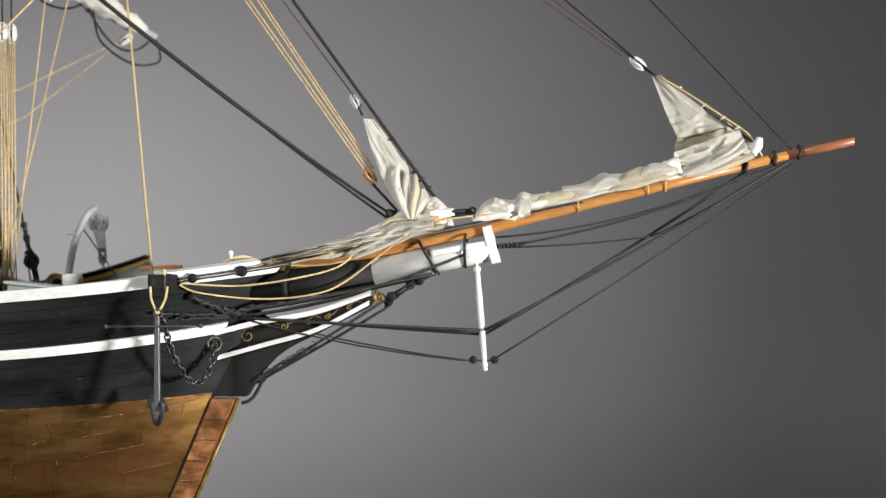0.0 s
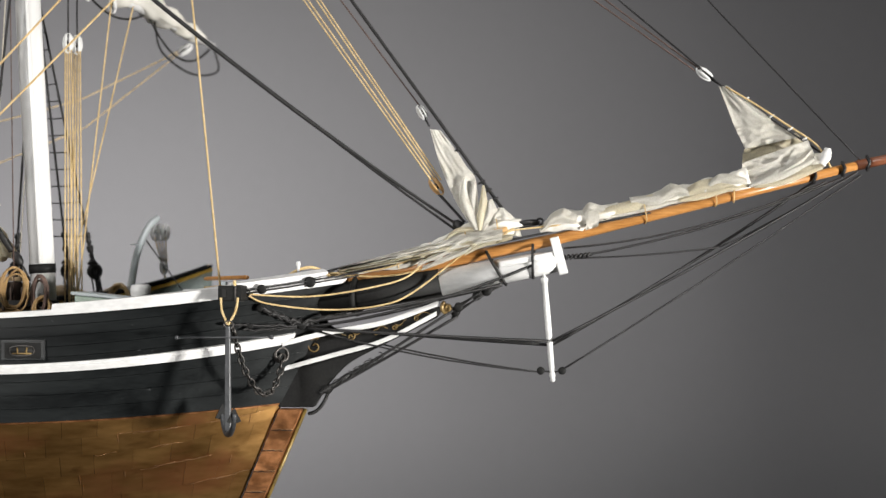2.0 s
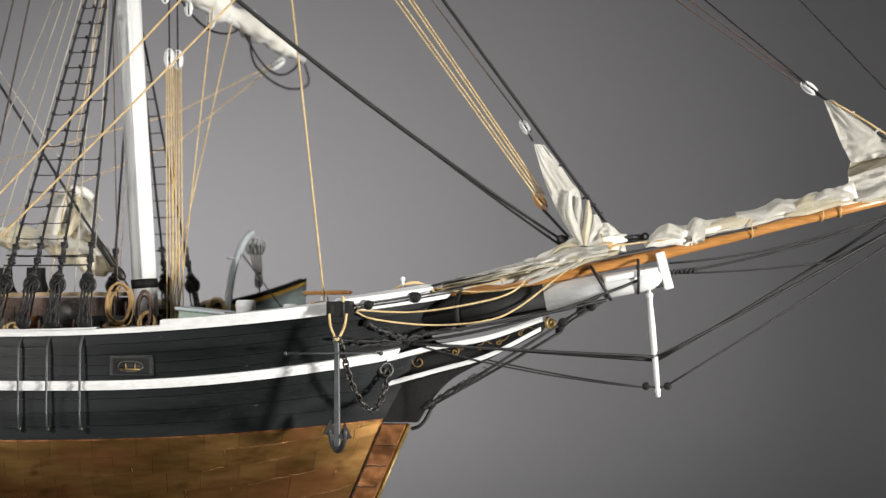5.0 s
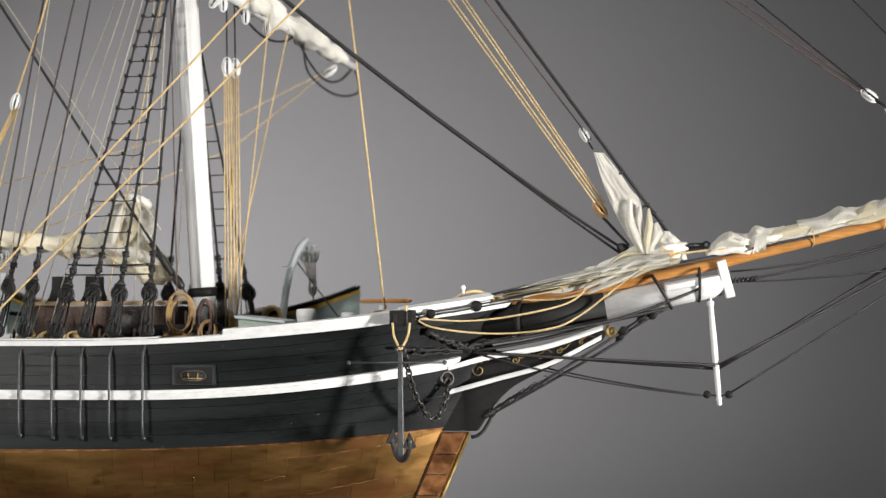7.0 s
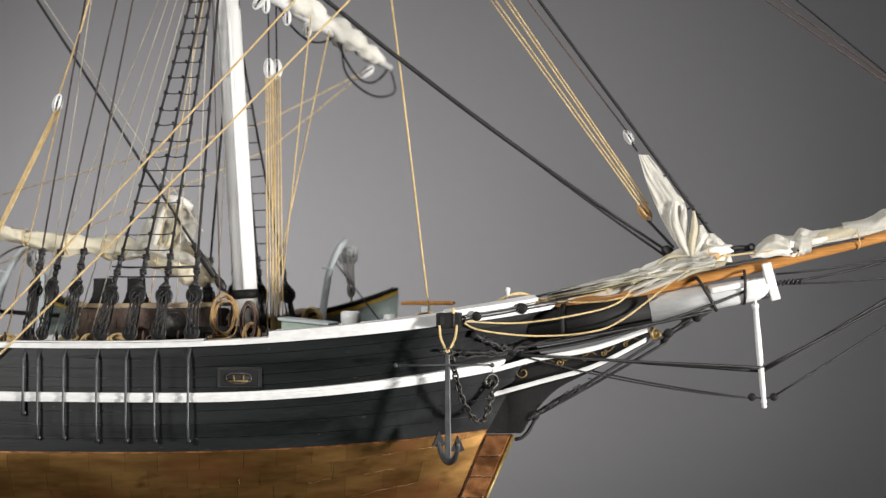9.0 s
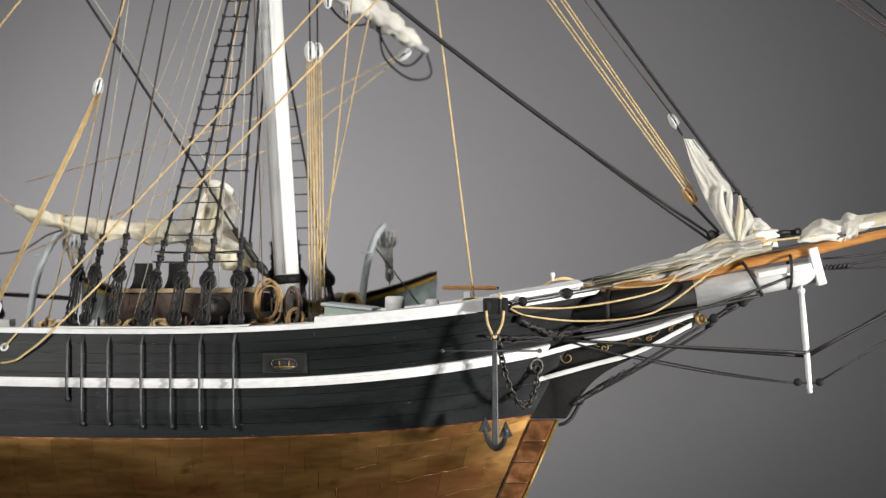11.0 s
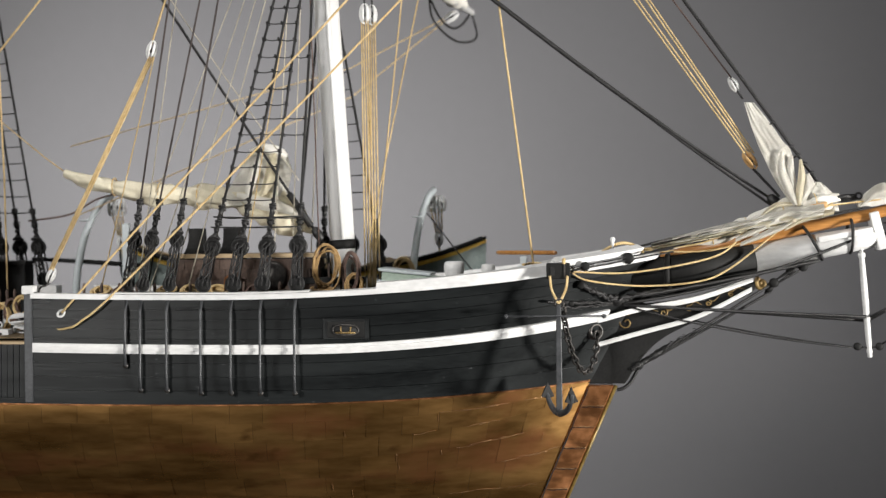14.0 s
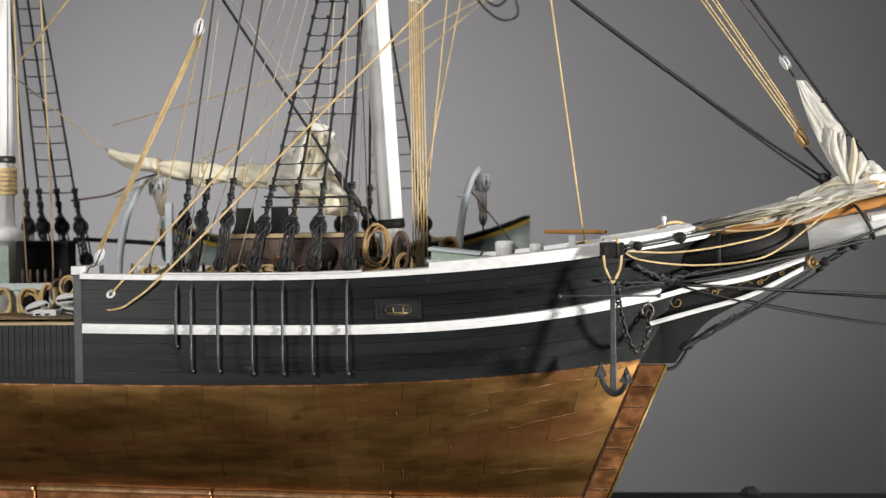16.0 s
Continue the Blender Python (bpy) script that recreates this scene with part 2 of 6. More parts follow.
def grid(fn, nu, nv, bm=None):
    bm = bm or bmesh.new()
    vs = [[bm.verts.new(fn(i / nu, j / nv)) for j in range(nv + 1)] for i in range(nu + 1)]
    for i in range(nu):
        for j in range(nv):
            bm.faces.new((vs[i][j], vs[i + 1][j], vs[i + 1][j + 1], vs[i][j + 1])).smooth = True
    return bm


def aim(a, b):
    """A frame at a whose z axis points to b."""
    a, b = Vector(a), Vector(b)
    return Matrix.Translation(a) @ (b - a).to_track_quat("Z", "Y").to_matrix().to_4x4()


def rope(name, points, radius, mat, label, parent=None, sides=7):
    ob = part(name, tube(points, radius, sides), mat, parent)
    if parent is None:
        tagged(ob, label, "rope")
    return ob


def block(at, toward, size, mat, label, parent=None, name="rigging_block"):
    """A rigging block: two rounded cheeks, a sheave between, and a rope strop; its length points from at to toward."""
    t = thing(name, label, "block", at)
    way = (Vector(toward) - Vector(at)).normalized()
    face = (Vector((0.25, -1, 0)) - way * way.dot(Vector((0.25, -1, 0)))).normalized()
    m = Matrix((face, way.cross(face), way)).transposed().to_4x4()
    m.translation = at
    def cheek(side):
        bm = bmesh.new()
        bmesh.ops.create_uvsphere(bm, u_segments=16, v_segments=10, radius=0.5)
        for v in bm.verts:
            v.co = Vector((v.co.x * 0.62, v.co.y * 0.40, v.co.z * 1.05))
            if v.co.y * side < 0:
                v.co.y *= 0.15
            v.co.y += side * 0.085
        bmesh.ops.transform(bm, matrix=m @ Matrix.Scale(size, 4), verts=bm.verts)
        return bm
    part("cheek", cheek(1), mat, t, smooth=True)
    part("cheek", cheek(-1), mat, t, smooth=True)
    part("sheave", lathe([(0.02, -0.07), (0.22, -0.07), (0.17, 0), (0.22, 0.07), (0.02, 0.07)], m @ Matrix.Rotation(math.pi / 2, 4, "X") @ Matrix.Scale(size, 4), 14), IRON, t)
    loop = [m @ (Vector((0.0, 0.30 * math.sin(a), -0.60 * math.cos(a))) * size) for a in (2 * math.pi * k / 20 for k in range(20))]
    part("strop", tube(loop, 0.055 * size, 6, closed=True), mat, t)
    return t


def deadeye(at, toward, radius, parent, name="deadeye"):
    """A round tarred wooden deadeye with a rope strop in its groove; it faces the y axis."""
    m = Matrix.Translation(at) @ Matrix.Rotation(math.pi / 2, 4, "X")
    r = radius
    bm = lathe([(r * 0.2, -r * 0.5), (r * 0.8, -r * 0.45), (r, -r * 0.22), (r * 0.9, 0), (r, r * 0.22), (r * 0.8, r * 0.45), (r * 0.2, r * 0.5)], m, 16)
    return part(name, bm, BLACK_FLAT, parent)


def lumpy(points, radii, seed, amp=0.35, sides=20, flat=1.0, steps=16):
    """Bundled cloth: a tube with uneven girth, lengthwise creases and puckers."""
    line = smooth_line(points, steps)
    n = len(line)
    rr = np.interp(np.linspace(0, 1, n), np.linspace(0, 1, len(radii)), radii)
    bm = tube(line, list(rr), sides)
    for v in bm.verts:
        k = min(range(n), key=lambda i: (line[i] - v.co).length_squared)
        d = v.co - line[k]
        e = d.normalized() if d.length else d
        along = (line[k] - line[0]).length
        big = noise.noise(Vector((along * 50 + seed, e.y * 0.8, e.z * 0.8))) * 0.55
        fold = abs(noise.noise(Vector((along * 48 + e.z * 1.6 + seed, e.y * 1.6, e.z * 1.6 + seed)))) - 0.25
        fold += 0.22 * abs(noise.noise(Vector((along * 120 - e.z * 2 + seed, e.y * 3, e.z * 3)))) - 0.06
        v.co = line[k] + Vector((d.x, d.y * flat, d.z)) * (1 + amp * (big + fold * 1.4))
    return bm


def cloth(left, right, seed, folds=5, amp=0.002, nu=26, nv=40, tight=0.4):
    """A hanging sheet between two edge lines, with hanging folds that deepen downwards; two faces with a small thickness."""
    a, b = smooth_line(left, 10), smooth_line(right, 10)
    def at(line, t):
        x = t * (len(line) - 1)
        i = min(int(x), len(line) - 2)
        return line[i].lerp(line[i + 1], x - i)
    def fn(u, v):
        p = at(a, v).lerp(at(b, v), u)
        w = noise.noise(Vector((u * 2.3 + seed, v * 2.2, seed))) + 0.25 * noise.noise(Vector((u * 5 + seed, v * 5, seed)))
        ridge = abs(math.sin(u * folds * math.pi + v * 2.3 + 2.2 * w)) - 0.5
        crumple = abs(noise.noise(Vector((u * 2.6 + v * 2, v * 4.2 - u * 2 + seed, 3.0)))) * 1.3 + 0.3 * abs(noise.noise(Vector((u * 5 - v * 4, v * 7 + u * 3 + seed, 7.0)))) - 0.3
        p.y += amp * (tight + (1 - tight) * v) * (ridge * v * v * 1.6 + 0.9 * w + crumple * 1.1)
        return p
    bm = grid(fn, nu, nv)
    bmesh.ops.solidify(bm, geom=bm.faces[:], thickness=0.0005)
    return bm


def pleat(points, widths, bulge, seed, nu=10, nv=22, across=(1, 0, 0.35)):
    """One fold of cloth: a creased sheet along a line that swells towards the front, with a rolled edge and fine puckers."""
    line = smooth_line(points, 8)
    w = Vector(across).normalized()
    def fn(u, v):
        x = v * (len(line) - 1)
        i = min(int(x), len(line) - 2)
        wide = float(np.interp(v, np.linspace(0, 1, len(widths)), widths))
        p = line[i].lerp(line[i + 1], x - i) + w * wide * (u - 0.5)
        pucker = noise.noise(Vector((u * 2.2 + seed, v * 3.5, seed))) + 0.5 * noise.noise(Vector((u * 4 + seed, v * 9, seed + 4)))
        ridge = 1 - abs(2 * u - 0.8 - 0.25 * pucker) ** 1.3
        p.y -= wide * bulge * ridge + wide * 0.10 * pucker
        return p
    bm = grid(fn, nu, nv)
    bmesh.ops.solidify(bm, geom=bm.faces[:], thickness=0.0004)
    return bm


def coil(centre, radius, turns, thick, axis, tall=1.0, seed=0):
    """Loops of a coiled rope hung up or laid down."""
    m = Matrix.Translation(centre) @ Vector(axis).to_track_quat("Z", "Y").to_matrix().to_4x4()
    rnd = random.Random(seed)
    pts = []
    for k in range(int(turns * 18)):
        a = 2 * math.pi * k / 18
        r = radius * (1 + 0.16 * math.sin(a * 0.37 + seed) + 0.10 * math.sin(a * 1.73 + 2 * seed) + rnd.uniform(-0.03, 0.03))
        pts.append(m @ Vector((r * math.cos(a), r * tall * math.sin(a), thick * 1.5 * math.sin(k * 0.11 + seed))))
    return tube(pts, thick, 6)

# ---- studio ----
def slab(name, lo, hi, mat, label, category):
    c, s = [(a + b) / 2 for a, b in zip(lo, hi)], [b - a for a, b in zip(lo, hi)]
    return structure(part(name, box(s, Matrix.Translation(c)), mat), label, category)


slab("floor", (-3.2, -2.5, -0.1), (3.0, 3.0, 0.0), ROOM, "dark grey studio floor", "floor")
slab("ceiling", (-3.2, -2.5, 3.2), (3.0, 3.0, 3.3), ROOM, "dark grey studio ceiling", "ceiling")
slab("wall_south", (-3.2, -2.6, 0.0), (3.0, -2.5, 3.2), ROOM, "dark grey studio wall", "wall")
slab("wall_north", (-3.2, 2.9, 0.0), (3.0, 3.0, 3.2), ROOM, "dark grey studio wall behind the backdrop", "wall")
slab("wall_west", (-3.3, -2.5, 0.0), (-3.2, 3.0, 3.2), ROOM, "dark grey studio wall", "wall")
slab("wall_east", (3.0, -2.5, 0.0), (3.1, 3.0, 3.2), ROOM, "dark grey studio wall", "wall")


slab("backdrop", (-2.9, 2.6, 0.002), (2.7, 2.62, 3.0), BACKDROP, "plain grey paper studio backdrop", "backdrop")

TABLE = 1.05
table = thing("table", "table covered with plain black cloth, carrying the ship model", "table", (0, 0.75, 0))
part("tabletop", box((3.0, 0.43, 0.03), Matrix.Translation((-0.35, 0.837, TABLE - 0.015)), 0.006), TABLE_BLACK, table)
for x in (-1.75, 1.05):
    for y in (0.66, 1.01):
        part("leg", box((0.05, 0.05, TABLE - 0.03), Matrix.Translation((x, y, (TABLE - 0.03) / 2))), TABLE_BLACK, table)

# ---- the hull ----
def rabbet(z):
    return -0.232 + (z - 1.18) * (0.53 if z > 1.18 else 0.43)


def keel_line(x):
    return 1.0785 + 0.0245 * max(0.0, -0.36 - x)


def half_breadth(x, z):
    u = max(0.0, rabbet(z) - x)
    length = 0.063 + 0.020 * max(0, min(1, (1.262 - z) / 0.08)) + 0.6 * max(0, 1.18 - z)
    w = 0.0712
    if z < 1.172:
        q = min(1.0, (1.172 - z) / (1.1720 - keel_line(x)))
        w *= max(0.0, 1 - q ** 1.75) ** 0.73
    aft = max(0.0, (-0.76 - x) / 0.30)
    w *= 1 - 0.42 * aft ** 2 - (0.5 * aft if z < 1.16 else 0)
    return 0.0035 + w * (1 - math.exp(-((u / length) ** 1.12)))


def rail_line(x):
    return 1.2480 + (0.27 if x > -0.5 else 0.10) * (x + 0.5) ** 2


def wale_line(x):
    return 1.2155 + (0.40 if x > -0.45 else 0.06) * (x + 0.45) ** 2


def copper_line(x):
    return 1.1722 + (0.15 if x > -0.5 else 0.05) * (x + 0.5) ** 2


def between(lo, hi, f):
    return lambda x: lo(x) + (hi(x) - lo(x)) * f


def lowered(line, d):
    return lambda x: line(x) + d


def hull_point(u, line, off, side):
    """A point on the skin: u metres aft of the rabbet along a height line, off metres outside the skin."""
    z = line(-0.35)
    for _ in range(4):
        x = -0.232 - u + (rabbet(z) + 0.232) * math.exp(-u / 0.10)
        z = line(x)
    b = half_breadth(x, z)
    e = 0.002
    sx = (half_breadth(x + e, z) - half_breadth(x - e, z)) / (2 * e)
    sz = (half_breadth(x, z + e) - half_breadth(x, z - e)) / (2 * e)
    n = Vector((-sx, 1.0, -sz)).normalized()
    return Vector((x + n.x * off, C + side * (b + n.y * off), z + n.z * off))


def strake(u0, u1, lo, hi, inner, outer, side=-1, nu=40, nv=1, bm=None, bias=1.7, lift=0.0):
    """A plank, plate or moulding laid on the skin, with its own thickness."""
    bm = bm or bmesh.new()
    us = [u0 + (u1 - u0) * (i / nu) ** bias for i in range(nu + 1)]
    lines = [between(lo, hi, j / nv) for j in range(nv + 1)]
    out = [[bm.verts.new(hull_point(u, ln, outer + lift * (1 - j / nv), side)) for j, ln in enumerate(lines)] for u in us]
    inn = [[bm.verts.new(hull_point(u, ln, inner, side)) for ln in lines] for u in us]
    def quad(*v):
        f = bm.faces.new(v if side < 0 else v[::-1])
        return f
    for i in range(nu):
        for j in range(nv):
            quad(out[i + 1][j], out[i][j], out[i][j + 1], out[i + 1][j + 1]).smooth = True
            quad(inn[i][j], inn[i + 1][j], inn[i + 1][j + 1], inn[i][j + 1]).smooth = True
    def rim(*v):
        quad(*[bm.verts.new(w.co) for w in v])
    for i in range(nu):
        rim(inn[i + 1][0], inn[i][0], out[i][0], out[i + 1][0])
        rim(out[i + 1][nv], out[i][nv], inn[i][nv], inn[i + 1][nv])
    for i, flip in ((0, False), (nu, True)):
        for j in range(nv):
            v = (out[i][j], inn[i][j], inn[i][j + 1], out[i][j + 1])
            rim(*(v[::-1] if flip else v))
    return bm


def outside(x, z, off, side=-1):
    """The point off metres outside the skin, level with x and z."""
    return Vector((x, C + side * (half_breadth(x, z) + off), z))


GANG = 0.4075       # where the gangway opens, in metres aft of the rabbet
STERN = 0.84
ship = thing("ship_model", "black wooden whaling ship model with copper-sheathed bottom and white rails", "ship model", (-0.45, C, TABLE))
hull = part("hull", strake(0.0, STERN, keel_line, copper_line, -0.004, -0.0006, -1, 60, 14), COPPER, ship, "coppered lower hull")
part("port_bottom", strake(0.0, STERN, keel_line, copper_line, -0.004, 0.0, 1, 60, 14), COPPER, hull)
part("port_topside", strake(0.0, GANG, copper_line, lowered(rail_line, 0.001), -0.003, 0.0, 1, 60, 6), BLACK, hull)
part("port_topside", strake(GANG, STERN, copper_line, lambda x: 1.245, -0.003, 0.0, 1, 40, 6), BLACK, hull)
part("inner_planking", strake(0.001, GANG, copper_line, rail_line, -0.004, -0.0009, -1, 50, 4), BLACK, hull)
part("inner_planking", strake(GANG, STERN, copper_line, lambda x: 1.2170, -0.004, -0.0009, -1, 40, 4), BLACK, hull)
part("transom", box((0.006, 0.074, 0.13), Matrix.Translation((-1.068, C, 1.185)), 0.002), BLACK, hull)
KEEL = (-0.2700, -0.4200, -0.5600, -0.7000, -0.8500, -1.0600)
# black planks of the side, one strake over another
LOW, HIGH = 4, 5
for k in range(LOW):
    part("plank", strake(0.0, GANG if k < LOW - 1 else GANG, between(copper_line, lowered(wale_line, -0.0035), (k + 0.020) / LOW), between(copper_line, lowered(wale_line, -0.0035), (k + 0.980) / LOW), -0.0008, 0.00015 * (k % 2), -1, 48), BLACK, hull, smooth=False)
for k in range(HIGH):
    part("plank", strake(0.0, GANG, between(lowered(wale_line, -0.0035), rail_line, (k + 0.024) / HIGH), between(lowered(wale_line, -0.0035), rail_line, (k + 0.976) / HIGH), -0.0008, 0.00015 * (k % 2), -1, 48), BLACK, hull)
# the gangway's upright boards and its posts
for k in range(42):
    u = GANG + 0.003 + k * 0.0045
    part("board", strake(u, u + 0.0041, lowered(copper_line, 0.0045), lambda x: 1.2165, -0.0008, 0.0004 + 0.0002 * (k % 3), -1, 1), BLACK, hull)
part("plank", strake(GANG, STERN, copper_line, lowered(copper_line, 0.0044), -0.0008, 0.0006, -1, 12), BLACK, hull)
part("gangway_sill", strake(GANG + 0.003, STERN, lambda x: 1.2166, lambda x: 1.2186, -0.014, 0.0012, -1, 12), DECK_WOOD, hull, "pale wooden gangway sill")
post = part("gangway_post", box((0.0062, 0.0075, 0.079), Matrix.Translation((-0.6395, C - 0.0722, 1.2135)), 0.0006), GREY_BLACK, ship, "black post with a white head")
part("post_head", box((0.0086, 0.0095, 0.0062), Matrix.Translation((-0.6395, C - 0.0722, 1.2561)), 0.0007), WHITE, post)
# white mouldings and rails
part("white_wale", strake(0.012, GANG - 0.003, lowered(wale_line, -0.0068), wale_line, -0.0005, 0.0022, -1, 60), WHITE, hull, "white-painted wale moulding")
part("wale_bead", strake(0.014, GANG - 0.004, lowered(wale_line, -0.0046), lowered(wale_line, -0.0022), 0.0020, 0.0030, -1, 60), WHITE, hull)
# added strip of redder copper stands for the reflection at the copper's top
part("copper_edge", strake(0.001, GANG + 0.08, lowered(copper_line, -0.0010), lowered(copper_line, 0.0001), 0.0, 0.0008, -1, 60), COPPER_RED, hull, "brighter copper strip for the reflection along the top edge")
part("main_rail", strake(0.1585, GANG - 0.002, lowered(rail_line, 0.0002), lowered(rail_line, 0.0040), -0.010, 0.0030, -1, 30), WHITE, hull, "white cap rail")
part("main_rail", strake(0.02, GANG - 0.002, lowered(rail_line, 0.0002), lowered(rail_line, 0.0046), -0.010, 0.0030, 1, 50), WHITE, hull, "white cap rail")
part("gangway_rail", strake(GANG + 0.03, STERN, lambda x: 1.2450, lambda x: 1.2545, -0.010, 0.0030, 1, 16), WHITE, hull, "white cap rail")


def high_rail(x):
    return rail_line(x) + 0.0082


part("bow_rail", strake(0.052, 0.160, lowered(rail_line, 0.0002), high_rail, -0.006, 0.0030, -1, 40, 2), WHITE, hull, "high white bow rail")
part("bow_rail", strake(0.052, 0.197, lowered(rail_line, 0.0002), high_rail, -0.006, 0.0030, 1, 40, 2), WHITE, hull, "high white bow rail")
for side in (-1, 1):
    part("head_bulwark", strake(0.010, 0.052, lowered(rail_line, 0.001), lowered(rail_line, 0.0085), -0.003, 0.0016, side, 24, 2), WHITE, hull, "white bulwark at the bow")
    part("head_moulding", strake(0.0, 0.052, lowered(rail_line, 0.0002), lowered(rail_line, 0.0036), -0.001, 0.0038, side, 24, 1), WHITE, hull)
    part("bulwark_cap", strake(0.010, 0.054, lowered(rail_line, 0.0080), lowered(rail_line, 0.0098), -0.005, 0.0026, side, 24, 1), WHITE, hull)
# deck
def deck_at(u, v):
    x = -1.06 + u * 0.82
    z = 1.2205 + 0.10 * max(0, x + 0.55) ** 2
    b = max(0.002, half_breadth(x, z) - 0.0035)
    return Vector((x, C + (2 * v - 1) * b, z + 0.002 * (1 - (2 * v - 1) ** 2)))


bm = grid(deck_at, 60, 14)
bmesh.ops.solidify(bm, geom=bm.faces[:], thickness=0.002)
part("deck", bm, DECK_WOOD, hull, "worn plank deck")

# ---- stem, knee of the head and head rails ----
def slice_plate(outline, thick, y=C, bevel=0.0008):
    """A flat timber: an outline in the x-z plane with a thickness across the ship."""
    bm = bmesh.new()
    f = bm.faces.new([bm.verts.new((x, y - thick / 2, z)) for x, z in outline])
    ext = bmesh.ops.extrude_face_region(bm, geom=[f])["geom"]
    bmesh.ops.translate(bm, vec=(0, thick, 0), verts=[v for v in ext if isinstance(v, bmesh.types.BMVert)])
    bmesh.ops.recalc_face_normals(bm, faces=bm.faces)
    if bevel:
        bmesh.ops.bevel(bm, geom=bm.edges[:], offset=bevel, segments=1, affect="EDGES")
    return bm


def flat_curve(points, steps=6):
    return [(p.x, p.z) for p in smooth_line([(x, 0, z) for x, z in points], steps)]


STEM_T = 0.0082
for a, b in zip(KEEL, KEEL[1:]):
    part("keel", slice_plate([(a - 0.0002, TABLE), (b + 0.0002, TABLE), (b + 0.0002, keel_line(b) + 0.0005), (a - 0.0002, keel_line(a) + 0.0005)], 0.0100, C, 0.0012), COPPER_RED, hull, "bright copper-sheathed keel")
    # the reflection along the keel is coloured into this brighter strip
    part("keel_cap", slice_plate([(a - 0.0003, keel_line(a) - 0.0052), (b + 0.0003, keel_line(b) - 0.0052), (b + 0.0003, keel_line(b) - 0.0004), (a - 0.0003, keel_line(a) - 0.0004)], 0.0155, C, 0.0016), COPPER_GLINT, hull, "copper strip along the keel, its reflection put in as brighter colour")
stem = part("stem", slice_plate([(-0.2135, 1.1790), (-0.2325, 1.1790), (-0.2800, 1.0685), (-0.2620, 1.0685)], STEM_T), COPPER_RED, ship, "stem sheathed in bright red copper plates")
for k in range(7):
    z0, z1 = 1.1785 - k * 0.0157, 1.1785 - (k + 1) * 0.0157 + 0.0009
    front, back = (lambda z: -0.2137 + (z - 1.179) * 0.4389), (lambda z: -0.2315 + (z - 1.179) * 0.43)
    for side in (-1, 1):
        part("copper_plate", slice_plate([(front(z0) - 0.0006, z0), (back(z0), z0 - 0.001), (back(z1), z1 - 0.001), (front(z1) - 0.0006, z1)], 0.0008, C + side * (STEM_T / 2 + 0.0003), 0.0), COPPER_RED, stem)
rnd = random.Random(77)
for k in range(1, 7):
    z = 1.1785 - k * 0.0157 + 0.0004
    # a bright tube for the edge's highlight, a dark one for the joint
    for tone, dz, rr in ((COPPER_GLINT, 0.0004, 0.00030), (DARK_HOLE, -0.0004, 0.00026)):
        pts = [(-0.2318 + (z - 1.179) * 0.43 + 0.0178 * q, C - STEM_T / 2 - 0.0007, z + dz + rnd.uniform(-0.0005, 0.0005)) for q in np.linspace(0.03, 0.97, 9)]
        part("sheet_joint", tube(pts, [rr * rnd.uniform(0.4, 1.4) for _ in pts], 5), tone, stem)
part("rabbet_joint", tube([(-0.2318 + (z - 1.179) * 0.43 + rnd.uniform(-0.0004, 0.0004), C - STEM_T / 2 - 0.0004, z) for z in np.linspace(1.176, 1.07, 26)], [0.0004 * rnd.uniform(0.5, 1.6) for _ in range(26)], 5), DARK_HOLE, stem)
part("brass_edge", tube([(-0.2120, C, 1.1785), (-0.2605, C, 1.0680)], 0.0016, 8), BRASS, stem, "brass strip along the stem's edge")

